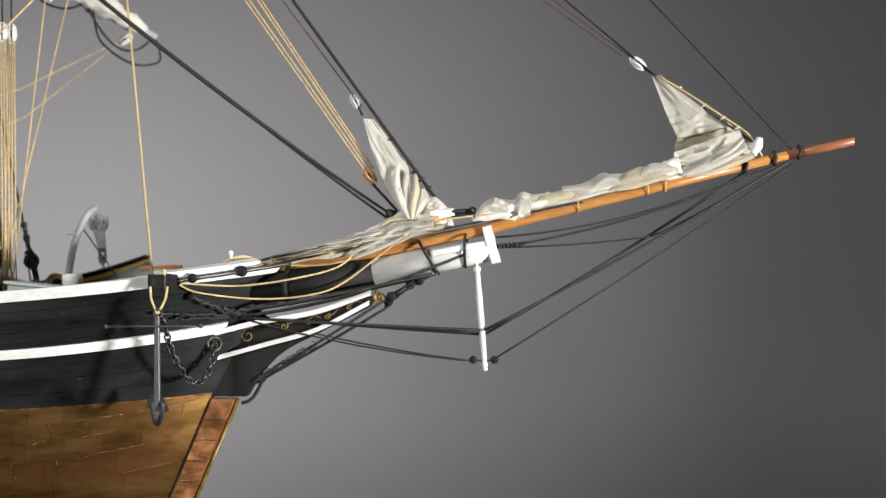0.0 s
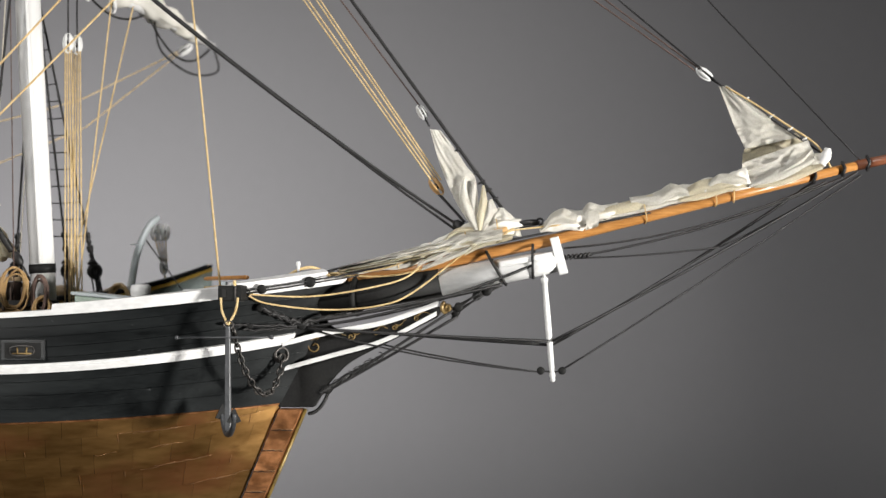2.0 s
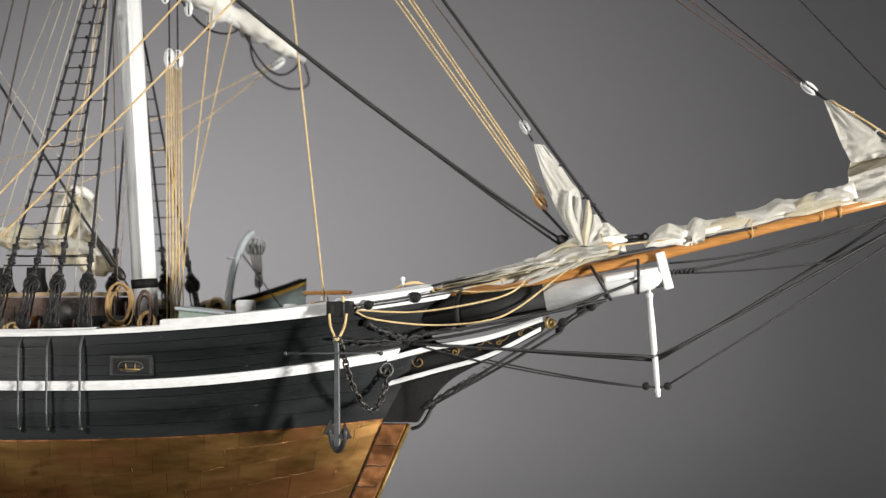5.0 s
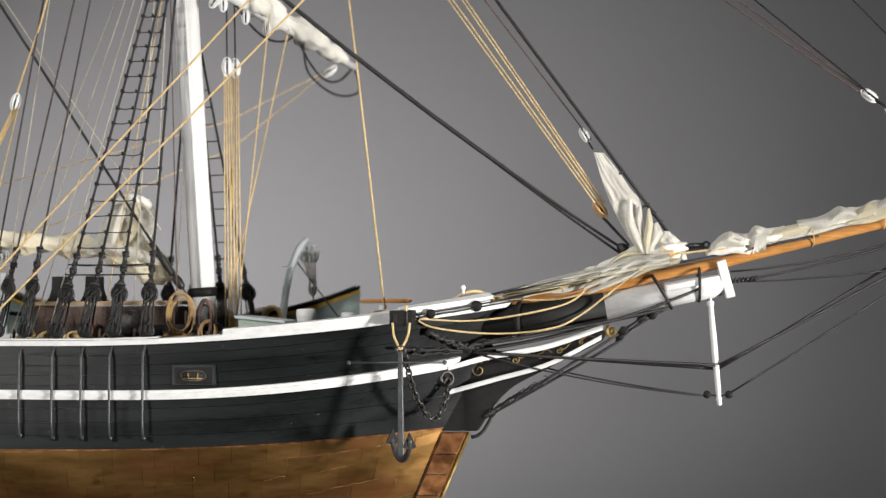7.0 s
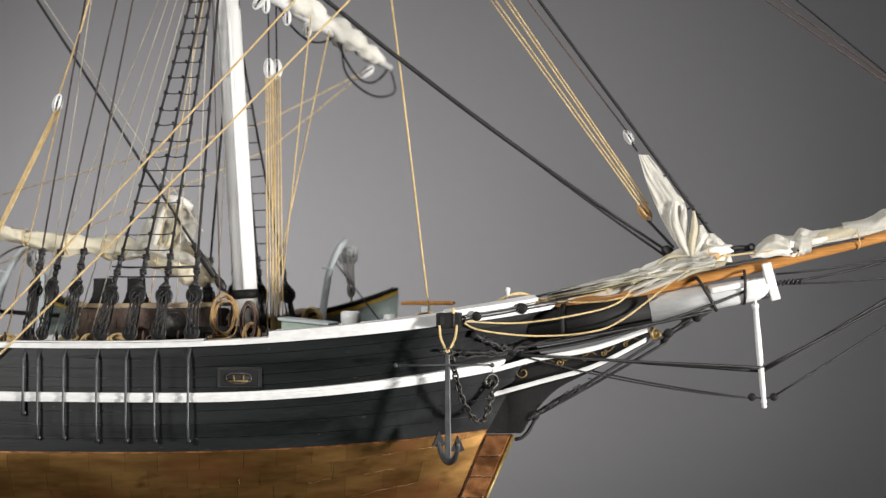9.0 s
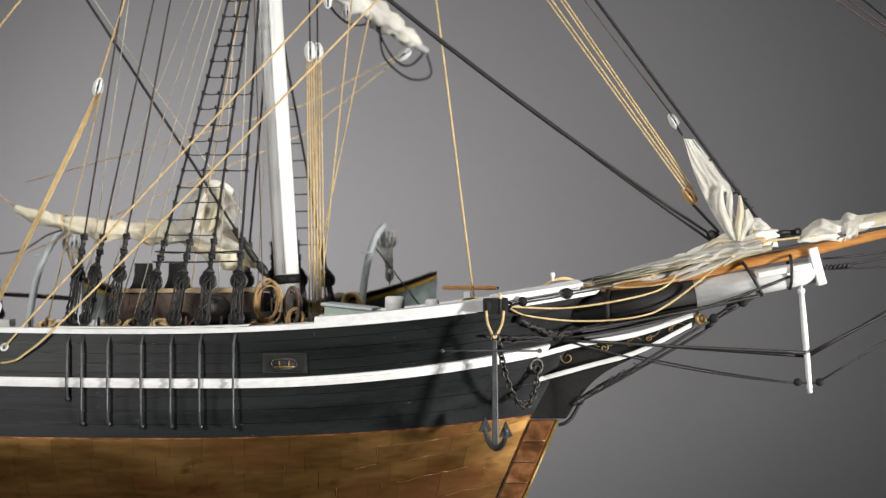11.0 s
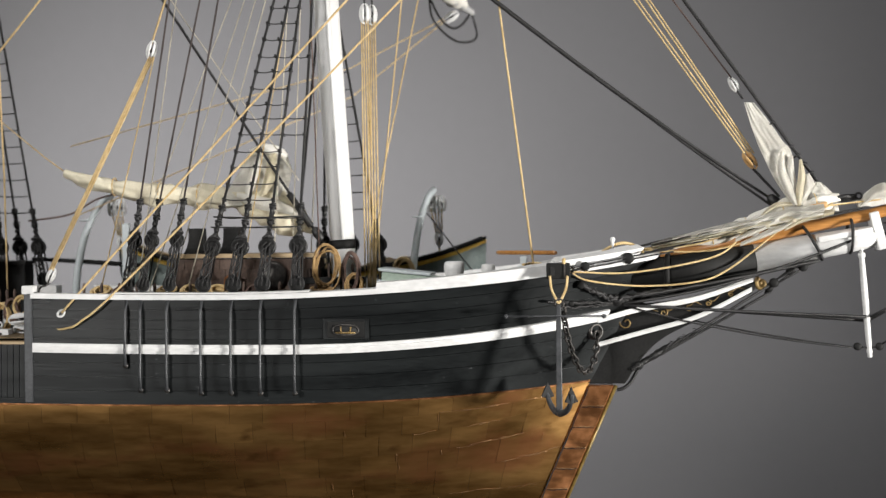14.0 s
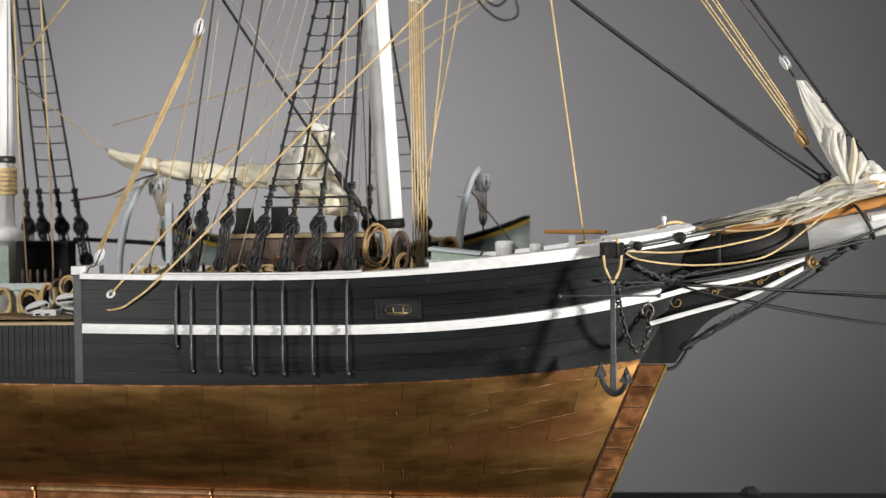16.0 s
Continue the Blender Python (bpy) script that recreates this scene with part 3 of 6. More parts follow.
lower_curve = flat_curve([(-0.2050, 1.1800), (-0.1930, 1.1985), (-0.1770, 1.2140), (-0.1500, 1.2280), (-0.1100, 1.2480)])
knee = part("knee_of_the_head", slice_plate([(-0.2340, 1.1800), *lower_curve, (-0.1060, 1.2560), *flat_curve([(-0.1100, 1.2570), (-0.1500, 1.2450), (-0.1900, 1.2400)])[1:], (-0.1980, 1.2480)], 0.0070), BLACK_FLAT, ship, "black-painted knee of the head")
for side in (-1, 1):
    y = C + side * 0.0052
    aft = hull_point(0.014, lowered(wale_line, -0.0034), 0.0012, side)
    up = smooth_line([aft, (-0.2240, C + side * 0.0195, 1.2292), (-0.1940, C + side * 0.0105, 1.2365), (-0.1510, C + side * 0.0062, 1.2440), (-0.1100, C + side * 0.0050, 1.2580)], 8)
    lo = smooth_line([(-0.2310, C + side * 0.0085, 1.2085), (-0.1900, C + side * 0.0062, 1.2195), (-0.1510, C + side * 0.0056, 1.2305), (-0.1110, C + side * 0.0050, 1.2505)], 8)
    for line, w in ((up, 0.0019), (lo, 0.0017)):
        bm = bmesh.new()
        wide = [w + (0.0014 * max(0.0, 1 - i / 9) if line is up else 0.0) for i in range(len(line))]
        ring = [[bm.verts.new(p + Vector((0, side * a, b * g))) for a, b in ((-0.0015, -1), (0.0017, -1), (0.0022, 0), (0.0017, 1), (-0.0015, 1))] for p, g in zip(line, wide)]
        for r0, r1 in zip(ring, ring[1:]):
            for k in range(5):
                bm.faces.new((r0[k], r0[(k + 1) % 5], r1[(k + 1) % 5], r1[k]))
        bm.faces.new(ring[0][::-1])
        bm.faces.new(ring[-1])
        bmesh.ops.recalc_face_normals(bm, faces=bm.faces)
        part("head_rail", bm, WHITE, knee, "white head rail")
    # painted scroll work between the rails
    for cx, cz, r, turn, tail in ((-0.2040, 1.2262, 0.0062, 1, 0.022), (-0.1760, 1.2335, 0.0032, -1, 0.010), (-0.1570, 1.2365, 0.0024, 1, 0.008), (-0.1430, 1.2405, 0.0024, -1, 0.008), (-0.1260, 1.2470, 0.0022, 1, 0.010)):
        pts = [(cx + (r * (1 - a / 9.5)) * math.cos(a * turn + 1.2), C + side * 0.0044, cz + r * (1 - a / 9.5) * math.sin(a * turn + 1.2)) for a in np.linspace(8.0, 0, 26)]
        x0, z0 = pts[-1][0], pts[-1][2]
        pts += [(x0 + tail * t, C + side * 0.0044, z0 + tail * 0.28 * t + turn * r * 0.7 * math.sin(t * 4.2)) for t in np.linspace(0.08, 1, 12)]
        part("scroll_work", tube(pts, [0.00052] * 26 + list(np.linspace(0.00055, 0.0002, 12)), 5), GOLD, knee, "worn gold painted scroll")
    spiral = [(-0.1030 + 0.0046 * (1 - a / 9) * math.cos(a + 2.0), C + side * 0.0030, 1.2545 + 0.0052 * (1 - a / 9) * math.sin(a + 2.0)) for a in np.linspace(0, 7.6, 34)]
    part("scroll_end", tube(spiral, list(np.linspace(0.0016, 0.0009, 34)), 7), GOLD, knee, "gilded carved scroll end")
part("scroll_core", lathe([(0.001, -0.0028), (0.0036, -0.0026), (0.0036, 0.0026), (0.001, 0.0028)], Matrix.Translation((-0.1030, C, 1.2545)) @ Matrix.Rotation(math.pi / 2, 4, "X"), 16), GOLD, knee)

# ---- copper plates on the starboard bottom ----
ROWS_N = 6


def row_line(f):
    """The edge of a row of sheets: it sweeps up towards the stem."""
    return lambda x: keel_line(x) + 0.0012 + (copper_line(x) - keel_line(x) - 0.0012) * f + 0.030 * math.sin(math.pi * f) * math.exp(min(0.0, x + 0.23) / 0.085)


for r in range(ROWS_N):
    lo = row_line(r / ROWS_N)
    hi = row_line((r + 1) / ROWS_N - 0.0012)
    u = 0.0016
    rnd = random.Random(40 + r)
    k = 0
    while u < 0.50:
        w = 0.0290 * (0.5 if (k == 0 and r % 2) else 1) * rnd.uniform(0.80, 1.15)
        part("copper_plate", strake(u, u + w - 0.00016, lo, hi, -0.0005, 0.0001 + 0.0003 * rnd.random(), -1, 6, 3, bias=1.0, lift=rnd.uniform(0.0001, 0.0006)), COPPER, hull)
        u += w
        k += 1
# folded edges where the rows of sheet overlap, their highlights coloured in as brighter copper
rnd = random.Random(9)
for k in range(15):
    f = (1 + k % 5) / ROWS_N + rnd.uniform(-0.004, 0.004)
    u0 = 0.002 + abs(rnd.gauss(0, 0.055))
    ln, wob, ph = rnd.uniform(0.012, 0.045), rnd.uniform(0.0003, 0.0011), rnd.uniform(0, 6)
    seam = row_line(f)
    pts = [hull_point(u0 + ln * t, lowered(seam, wob * math.sin(ph + 5 * t)), 0.0013 - 0.0004 * min(1.0, u0 / 0.15), -1) for t in np.linspace(0, 1, 14)]
    part("folded_edge", tube(pts, [0.00004 + 0.00015 * abs(math.sin(2.2 * math.pi * t + ph)) for t in np.linspace(0, 1, 14)], 5), COPPER_GLINT, hull, "copper fold with its highlight put in as brighter copper")
for k in range(9):
    u0, f = 0.01 + 0.28 * rnd.random(), rnd.uniform(0.15, 0.85)
    h = rnd.uniform(0.003, 0.007)
    row = row_line(f)
    pts = [hull_point(u0 + 0.0006 * t, lowered(row, h * t), 0.0008, -1) for t in np.linspace(0, 1, 6)]
    part("folded_edge", tube(pts, [0.00018] * 5 + [0.0001], 5), COPPER_GLINT, hull, "copper fold with its highlight put in as brighter copper")

# ---- spars ----
def spar(name, a, b, r0, r1, mat, parent=None, sides=20, steps=10, label=""):
    a, b = Vector(a), Vector(b)
    pts = [a.lerp(b, i / steps) for i in range(steps + 1)]
    return part(name, tube(pts, list(np.linspace(r0, r1, steps + 1)), sides), mat, parent, label)


def ring_band(parent, axis_a, axis_b, t, r, wide, mat, name="iron_band"):
    a, b = Vector(axis_a), Vector(axis_b)
    m = aim(a.lerp(b, t), b)
    return part(name, lathe([(r * 0.9, -wide / 2), (r, -wide / 2), (r * 1.02, 0), (r, wide / 2), (r * 0.9, wide / 2)], m, 20), mat, parent)


# bowsprit: black inboard, white outboard, with cap, dolphin striker and jibboom on top
BS0, BS1, BS2 = Vector((-0.200, C, 1.2610)), Vector((-0.108, C, 1.2740)), Vector((-0.020, C, 1.2895))
bowsprit = part("bowsprit", tube([BS0, BS1], [0.0130, 0.0106], 20), BLACK_FLAT, ship, "bowsprit, black inboard and white outboard")
part("white_outer_end", tube([BS1, BS1.lerp(BS2, 0.85), BS2], [0.0107, 0.0088, 0.0080], 20), WHITE, bowsprit, "white-painted outer end")
part("bees", box((0.040, 0.022, 0.0045), Matrix.Translation((-0.043, C, 1.2905)) @ Matrix.Rotation(-0.174, 4, "Y"), 0.001), WHITE, bowsprit)
part("cap", box((0.0068, 0.016, 0.0285), Matrix.Translation((-0.0185, C, 1.2935)) @ Matrix.Rotation(-0.25, 4, "Y"), 0.0008), WHITE, bowsprit, "white bowsprit cap")
part("gammoning", tube([Vector((-0.172, C, 1.2640)) + Vector((0.002 * math.sin(a), 0.0135 * math.sin(a), 0.0135 * math.cos(a))) for a in np.linspace(0, 6.28, 22)[:-1]], 0.0022, 7, closed=True), BLACK_FLAT, bowsprit)
STRIKER0, STRIKER1 = Vector((-0.0300, C, 1.2800)), Vector((-0.0240, C, 1.1990))
m = aim(STRIKER1, STRIKER0)
striker = part("dolphin_striker", lathe([(0.0012, 0), (0.0021, 0.0012), (0.0016, 0.003), (0.0024, 0.0045), (0.0018, 0.007), (0.0021, 0.012), (0.0024, 0.035), (0.0024, 0.055), (0.0020, 0.074), (0.0028, 0.0755), (0.0028, 0.0778), (0.0014, 0.0785), (0.0012, 0.0812)], m, 16), WHITE, bowsprit, "white dolphin striker")
part("striker_hook", tube([STRIKER0 + Vector((0, 0.003 * math.sin(a), 0.003 * math.cos(a))) for a in np.linspace(0, 6.28, 14)[:-1]], 0.0007, 6, closed=True), WHITE, striker)
JB0, JB1, JB2 = Vector((-0.1800, C, 1.2745)), Vector((-0.0230, C, 1.3055)), Vector((0.2030, 0.892, 1.3590))
JB3 = Vector((0.2520, 0.895, 1.3690))
jibboom = part("jibboom", tube([JB0, JB0.lerp(JB1, 0.5), JB1, JB1.lerp(JB2, 0.5), JB2], [0.0052, 0.0049, 0.0044, 0.0038, 0.0034], 20), WOOD, ship, "varnished wooden jibboom")
part("red_tip", tube([JB2, JB3 - Vector((0.001, 0, 0)), JB3], [0.0038, 0.0031, 0.0026], 16), WOOD_RED, jibboom, "red-brown tip")
for t, w in ((0.955, 0.0022), (1.035, 0.0022), (0.86, 0.0018)):
    p = JB1.lerp(JB2, t)
    part("rope_seizing", tube([p + Vector((0.0008 * math.sin(a * 3), 0.0050 * math.sin(a), 0.0050 * math.cos(a))) for a in np.linspace(0, 12.56, 36)], 0.0012, 6), TAR, jibboom)
for x in (-0.066, -0.038):
    p = BS1.lerp(BS2, (x - BS1.x) / (BS2.x - BS1.x)) + Vector((0, 0, 0.0035))
    part("black_gripe", tube([p + Vector((-0.0075 * math.cos(a) if x < -0.05 else 0, 0.0118 * math.sin(a), 0.0128 * math.cos(a))) for a in np.linspace(0, 6.28, 25)[:-1]], 0.0012, 6, closed=True), TAR, bowsprit)
for x in (0.112,):
    t = (x - JB1.x) / (JB2.x - JB1.x)
    p = JB1.lerp(JB2, t)
    part("gasket", tube([p + Vector((0, 0.0052 * math.sin(a), 0.0052 * math.cos(a))) for a in np.linspace(0, 6.28, 17)[:-1]], 0.0005, 5, closed=True), HEMP, jibboom)

# foremast and mainmast
FM0, FM1 = Vector((-0.4155, C, 1.222)), Vector((-0.4400, C, 1.640))
foremast = part("foremast", tube([FM0, FM0.lerp(FM1, 0.5), FM1], [0.0094, 0.0096, 0.0098], 32), WHITE_SOFT, ship, "white-painted lower foremast")
ring_band(foremast, FM0, FM1, 0.155, 0.0102, 0.0072, BLACK_FLAT)
part("mast_boot", lathe([(0.0105, 0), (0.0112, 0.004), (0.0100, 0.012)], Matrix.Translation(FM0 + Vector((0, 0, 0.002))), 24), WHITE, foremast)
for dy in (-0.0099,):
    part("mast_fish", tube([FM0.lerp(FM1, t) + Vector((0.002, dy, 0)) for t in (0.165, 0.5, 1.0)], 0.0016, 8), WHITE_SOFT, foremast)
MM0, MM1 = Vector((-0.7255, C, 1.222)), Vector((-0.7260, C, 1.640))
mainmast = part("mainmast", tube([MM0, MM1], [0.0108, 0.0100], 28), WHITE_SOFT, ship, "white-painted mainmast with rope lashings")
ring_band(mainmast, MM0, MM1, 0.282, 0.0122, 0.0052, IRON)
for k in range(6):
    z = 1.332 - k * 0.0036
    part("rope_lashing", tube([(MM0.x + 0.0116 * math.cos(a), C + 0.0116 * math.sin(a), z + 0.0006 * math.sin(2 * a)) for a in np.linspace(0, 6.28, 25)[:-1]], 0.0017, 6, closed=True), HEMP, mainmast)
part("mast_collar", lathe([(0.0105, 0), (0.0165, 0.001), (0.0165, 0.008), (0.0135, 0.010), (0.0105, 0.012)], Matrix.Translation((-0.7255, C, 1.276)), 24), WHITE_SOFT, mainmast)
for a in (2.6, 4.2, 5.2):
    part("green_stave", box((0.0075, 0.0035, 0.030), Matrix.Translation((-0.7255 + 0.0135 * math.cos(a), C + 0.0135 * math.sin(a), 1.258)) @ Matrix.Rotation(a + 1.57, 4, "Z"), 0.0006), PALE_GREEN, mainmast)

# ---- standing rigging of the bow ----
def stay(name, a, b, r, mat, label, drop=0.0):
    return rope(name, sag(a, b, drop), r, mat, label)


FS0 = Vector((-0.0935, C, 1.3165))
FS1 = Vector((-0.4300, C, 1.5805))


def on_forestay(t):
    return FS0.lerp(FS1, t) - Vector((0, 0, 0.036 * t * (1 - t)))


rope("forestay", [on_forestay(t) for t in np.linspace(0, 1, 25)], [0.0010 + 0.0008 * min(1, t / 0.35) for t in np.linspace(0, 1, 25)], TAR, "thick black tarred forestay")
rope("forestay", [on_forestay(t) - Vector((0.0024, 0, 0.0030)) * (1 - t / 0.36) for t in np.linspace(0, 0.36, 12)], 0.0010, TAR, "black tarred leg of the forestay near the bowsprit")
collar = thing("stay_collar", "black tarred lashing where the forestay meets the bowsprit", "lashing", FS0)
part("heart", lathe([(0.001, -0.006), (0.0034, -0.004), (0.0042, 0), (0.0034, 0.004), (0.001, 0.006)], aim(FS0, (-0.43, C, 1.5715)), 12), TAR, collar)
part("lashing", tube([FS0 + Vector((0.006 * t, 0.003 * math.sin(t * 30), -0.014 * t)) for t in np.linspace(0, 1, 20)], 0.0016, 7), TAR, collar)
stay("topmast_stay", (-0.0520, C, 1.3170), (-0.1970, C, 1.5210), 0.0013, TAR, "black tarred topmast stay down to the bowsprit")
stay("jib_stay", (0.2060, 0.892, 1.3625), (0.0600, 0.886, 1.5230), 0.0006, TAR, "thin black jib stay down to the jibboom's end")
rope("flying_jib_stay", [(0.1845, 0.893, 1.3640), (0.1045, 0.903, 1.4235), (-0.0510, 0.905, 1.5600)], 0.0007, TAR, "thin black stay along the jib's luff")
HB = Vector((-0.1110, C, 1.3470))
for dx, dx2 in ((-0.0040, -0.0075), (-0.0012, -0.0040), (0.0034, 0.0060), (0.0012, 0.0030)):
    stay("tackle_fall", HB + Vector((dx, 0.002 * dx / 0.004, 0.005)), (-0.2185 + dx2, C, 1.5110), 0.00060, HEMP, "tan hemp tackle line to the bowsprit block")
hb = block(HB, HB + Vector((-0.012, 0, 0.016)), 0.0125, WOOD_PALE, "varnished wooden block with four hemp lines")
stay("block_pendant", HB - Vector((-0.002, 0, 0.006)), FS0 + Vector((0.004, 0, 0.003)), 0.0011, TAR, "black tarred pendant below the wooden block")
BB = Vector((-0.1220, 0.886, 1.4040))
block(BB, BB + Vector((-0.006, 0, 0.010)), 0.0105, WHITE, "small white block on the staysail's halyard")
stay("staysail_halyard", BB + Vector((-0.001, 0, 0.004)), (-0.2050, C, 1.5200), 0.00055, BROWN_ROPE, "thin brown staysail halyard")
stay("staysail_pendant", BB + Vector((0.002, 0, -0.004)), (-0.1160, C, 1.3930), 0.0008, TAR, "short black pendant from the white block")
BA = Vector((0.0930, 0.905, 1.4320))
block(BA, BA + Vector((-0.013, 0, 0.010)), 0.0120, WHITE, "small white block at the head of the jib")
stay("jib_halyard", BA + Vector((-0.004, 0, 0.004)), (-0.0250, 0.904, 1.5240), 0.00055, BROWN_ROPE, "thin brown jib halyard")
stay("jib_halyard", BA + Vector((-0.005, 0, 0.001)), (-0.0360, 0.904, 1.5240), 0.00055, BROWN_ROPE, "thin brown jib halyard")
stay("jib_pendant", BA + Vector((0.003, 0, -0.003)), (0.1050, 0.903, 1.4230), 0.0009, TAR, "short black pendant at the jib's head")

# martingale stays, bobstays and bowsprit shrouds
TIP = Vector((0.2030, 0.892, 1.3560))
MID = STRIKER1.lerp(STRIKER0, 0.36)
END = STRIKER1.lerp(STRIKER0, 0.09)
for k, (dy, dz) in enumerate(((-0.0028, 0.0014), (0.0028, -0.0016))):
    rope("martingale_stay", sag(MID + Vector((0.002, dy, dz)), TIP + Vector((-0.030 * k, dy, -0.002 - 0.006 * k)), 0.003), 0.0011, TAR, "black tarred martingale stay from striker to jibboom")
    rope("martingale_backstay", sag(MID + Vector((-0.001, dy, dz)), (-0.2060, C - 0.017 if k == 0 else C + 0.017, 1.2400), 0.0005), 0.0012, TAR, "black tarred backstay from striker to bow")
rope("martingale_stay", sag(END + Vector((0.008, 0, 0.002)), TIP + Vector((0.003, -0.001, -0.004)), 0.002), 0.00075, TAR, "thin black martingale stay from the striker's foot")
for y, d in ((-0.016, 0.004), (0.016, 0.003)):
    rope("martingale_guy", sag(END - Vector((0.009, 0, 0)), (-0.2020, C + y, 1.2385), d), 0.00065, TAR, "thin black guy from the striker's foot to the bow")
for x in (0.0075, -0.0085):
    p = END + Vector((x, 0, 0.001))
    t = thing("striker_deadeye", "small black deadeye lashed to the dolphin striker", "deadeye", p)
    deadeye(p, None, 0.0030, t, "disc")
    part("lashing", tube([p, END], 0.0007, 6), TAR, t)
rope("jibboom_guy", sag((-0.0110, C - 0.003, 1.2920), (0.1920, 0.889, 1.3500), 0.007), 0.0009, TAR, "black tarred jibboom guy")
rope("jibboom_guy", sag((-0.0080, C - 0.003, 1.2915), (0.1010, 0.886, 1.2990), 0.0015), 0.0007, TAR, "thin black jibboom guy")
rope("jibboom_guy", sag((0.1010, 0.886, 1.2990), (0.1920, 0.889, 1.3480), 0.002), 0.0007, TAR, "thin black jibboom guy")
rope("foot_rope", sag((-0.0150, C - 0.006, 1.2990), (0.1800, 0.8870, 1.3470), 0.009), 0.0008, TAR, "black foot rope slung under the jibboom")
lash = thing("guy_lashing", "black tarred lashing on the bowsprit cap", "lashing", (-0.012, C, 1.292))
part("lashing", tube([(-0.0145 + 0.020 * t, C - 0.004 + 0.0016 * math.sin(t * 40), 1.2920 + 0.002 * t + 0.0014 * math.cos(t * 40)) for t in np.linspace(0, 1, 40)], 0.0010, 6), TAR, lash)
# bobstays: from the stem's foot up to the bowsprit
BOB = Vector((-0.1960, C, 1.1930))
for k, dy in enumerate((-0.0035, 0.0035)):
    top = Vector((-0.0640 - 0.010 * k, C + dy, 1.2720 - 0.003 * k))
    rope("bobstay", sag(BOB + Vector((0.004 * k, dy, 0.001 * k)), Vector((-0.0985 + 0.003 * k, C + dy, 1.2530 - 0.0045 * k)), 0.0005), 0.0011, TAR, "black tarred bobstay under the bowsprit")
    bob = thing("bobstay_heart", "pair of black deadeyes setting up the bobstay", "deadeye", (-0.095, C + dy, 1.255))
    for q in (0.0, 1.0):
        p = Vector((-0.0985 - 0.002 * k, C + dy, 1.2530 - 0.004 * k)).lerp(top, 0.12 + 0.62 * q)
        deadeye(p, None, 0.0036, bob, "disc")
    for off in (-0.0016, 0.0016):
        part("lanyard", tube([Vector((-0.0985 - 0.002 * k, C + dy, 1.2530 - 0.004 * k)) + Vector((0, 0, off)), top + Vector((0, 0, off))], 0.0008, 6), TAR, bob)
    part("strop", tube([top, (top.x + 0.006, C, top.z + 0.005)], 0.0011, 6), WHITE, bob)
shackle = thing("bobstay_lashing", "black lashing of the bobstays at the stem", "lashing", BOB)
for dy in (-0.0035, 0.0035):
    part("lashing", tube([BOB + Vector((0.020 * t, dy, 0.0125 * t)) for t in np.linspace(-0.2, 1.0, 30)], [0.0016 + 0.0011 * abs(noise.noise(Vector((t * 9, dy * 1000, 2)))) for t in np.linspace(-0.2, 1.0, 30)], 8), TAR, shackle)
    deadeye(BOB + Vector((0.001, dy, 0.0005)), None, 0.0034, shackle)
part("loop", tube(smooth_line([(-0.2110, C + 0.005, 1.1745), (-0.2060, C + 0.005, 1.1758), (-0.2015, C + 0.005, 1.1795), (-0.1980, C + 0.005, 1.1850), (-0.1940, C + 0.004, 1.1930)], 6), 0.0014, 7), TAR, shackle)
for dy, t0, r in ((-0.0035, 0.10, 0.0022), (-0.0035, 0.26, 0.0016), (0.0035, 0.17, 0.0021), (-0.0035, 0.34, 0.0013)):
    a = BOB.lerp(Vector((-0.0985, C, 1.2520)), t0) + Vector((0, dy, 0))
    b = BOB.lerp(Vector((-0.0985, C, 1.2520)), t0 + 0.09) + Vector((0, dy, 0))
    part("seizing", lumpy([a, a.lerp(b, 0.35), a.lerp(b, 0.7), b], [r * 0.6, r * 1.15, r * 1.1, r * 0.6], t0 * 90, 0.7, 10, 1.0, 8), TAR, shackle)
    part("seizing_end", tube([a.lerp(b, q) + Vector((0.0028 * math.sin(14 * q), -0.0022, 0.0026 * math.cos(11 * q))) for q in np.linspace(-0.1, 1.2, 20)], 0.00045, 5), TAR, shackle)
for side in (-1, 1):
    rope("bowsprit_shroud", sag((-0.2080, C + side * 0.018, 1.2410), (-0.0380, C + side * 0.0085, 1.2865), 0.0065), 0.0011, TAR, "black tarred bowsprit shroud")
    rope("bowsprit_shroud", sag((-0.2080, C + side * 0.019, 1.2450), (-0.0620, C + side * 0.0095, 1.2720), 0.0015), 0.0013, TAR, "black tarred bowsprit shroud")
# black lashings and small hearts on the bow
bow_lash = thing("bow_lashing", "tangle of black tarred lashings and deadeyes on the bow", "lashing", (-0.215, C - 0.022, 1.245))
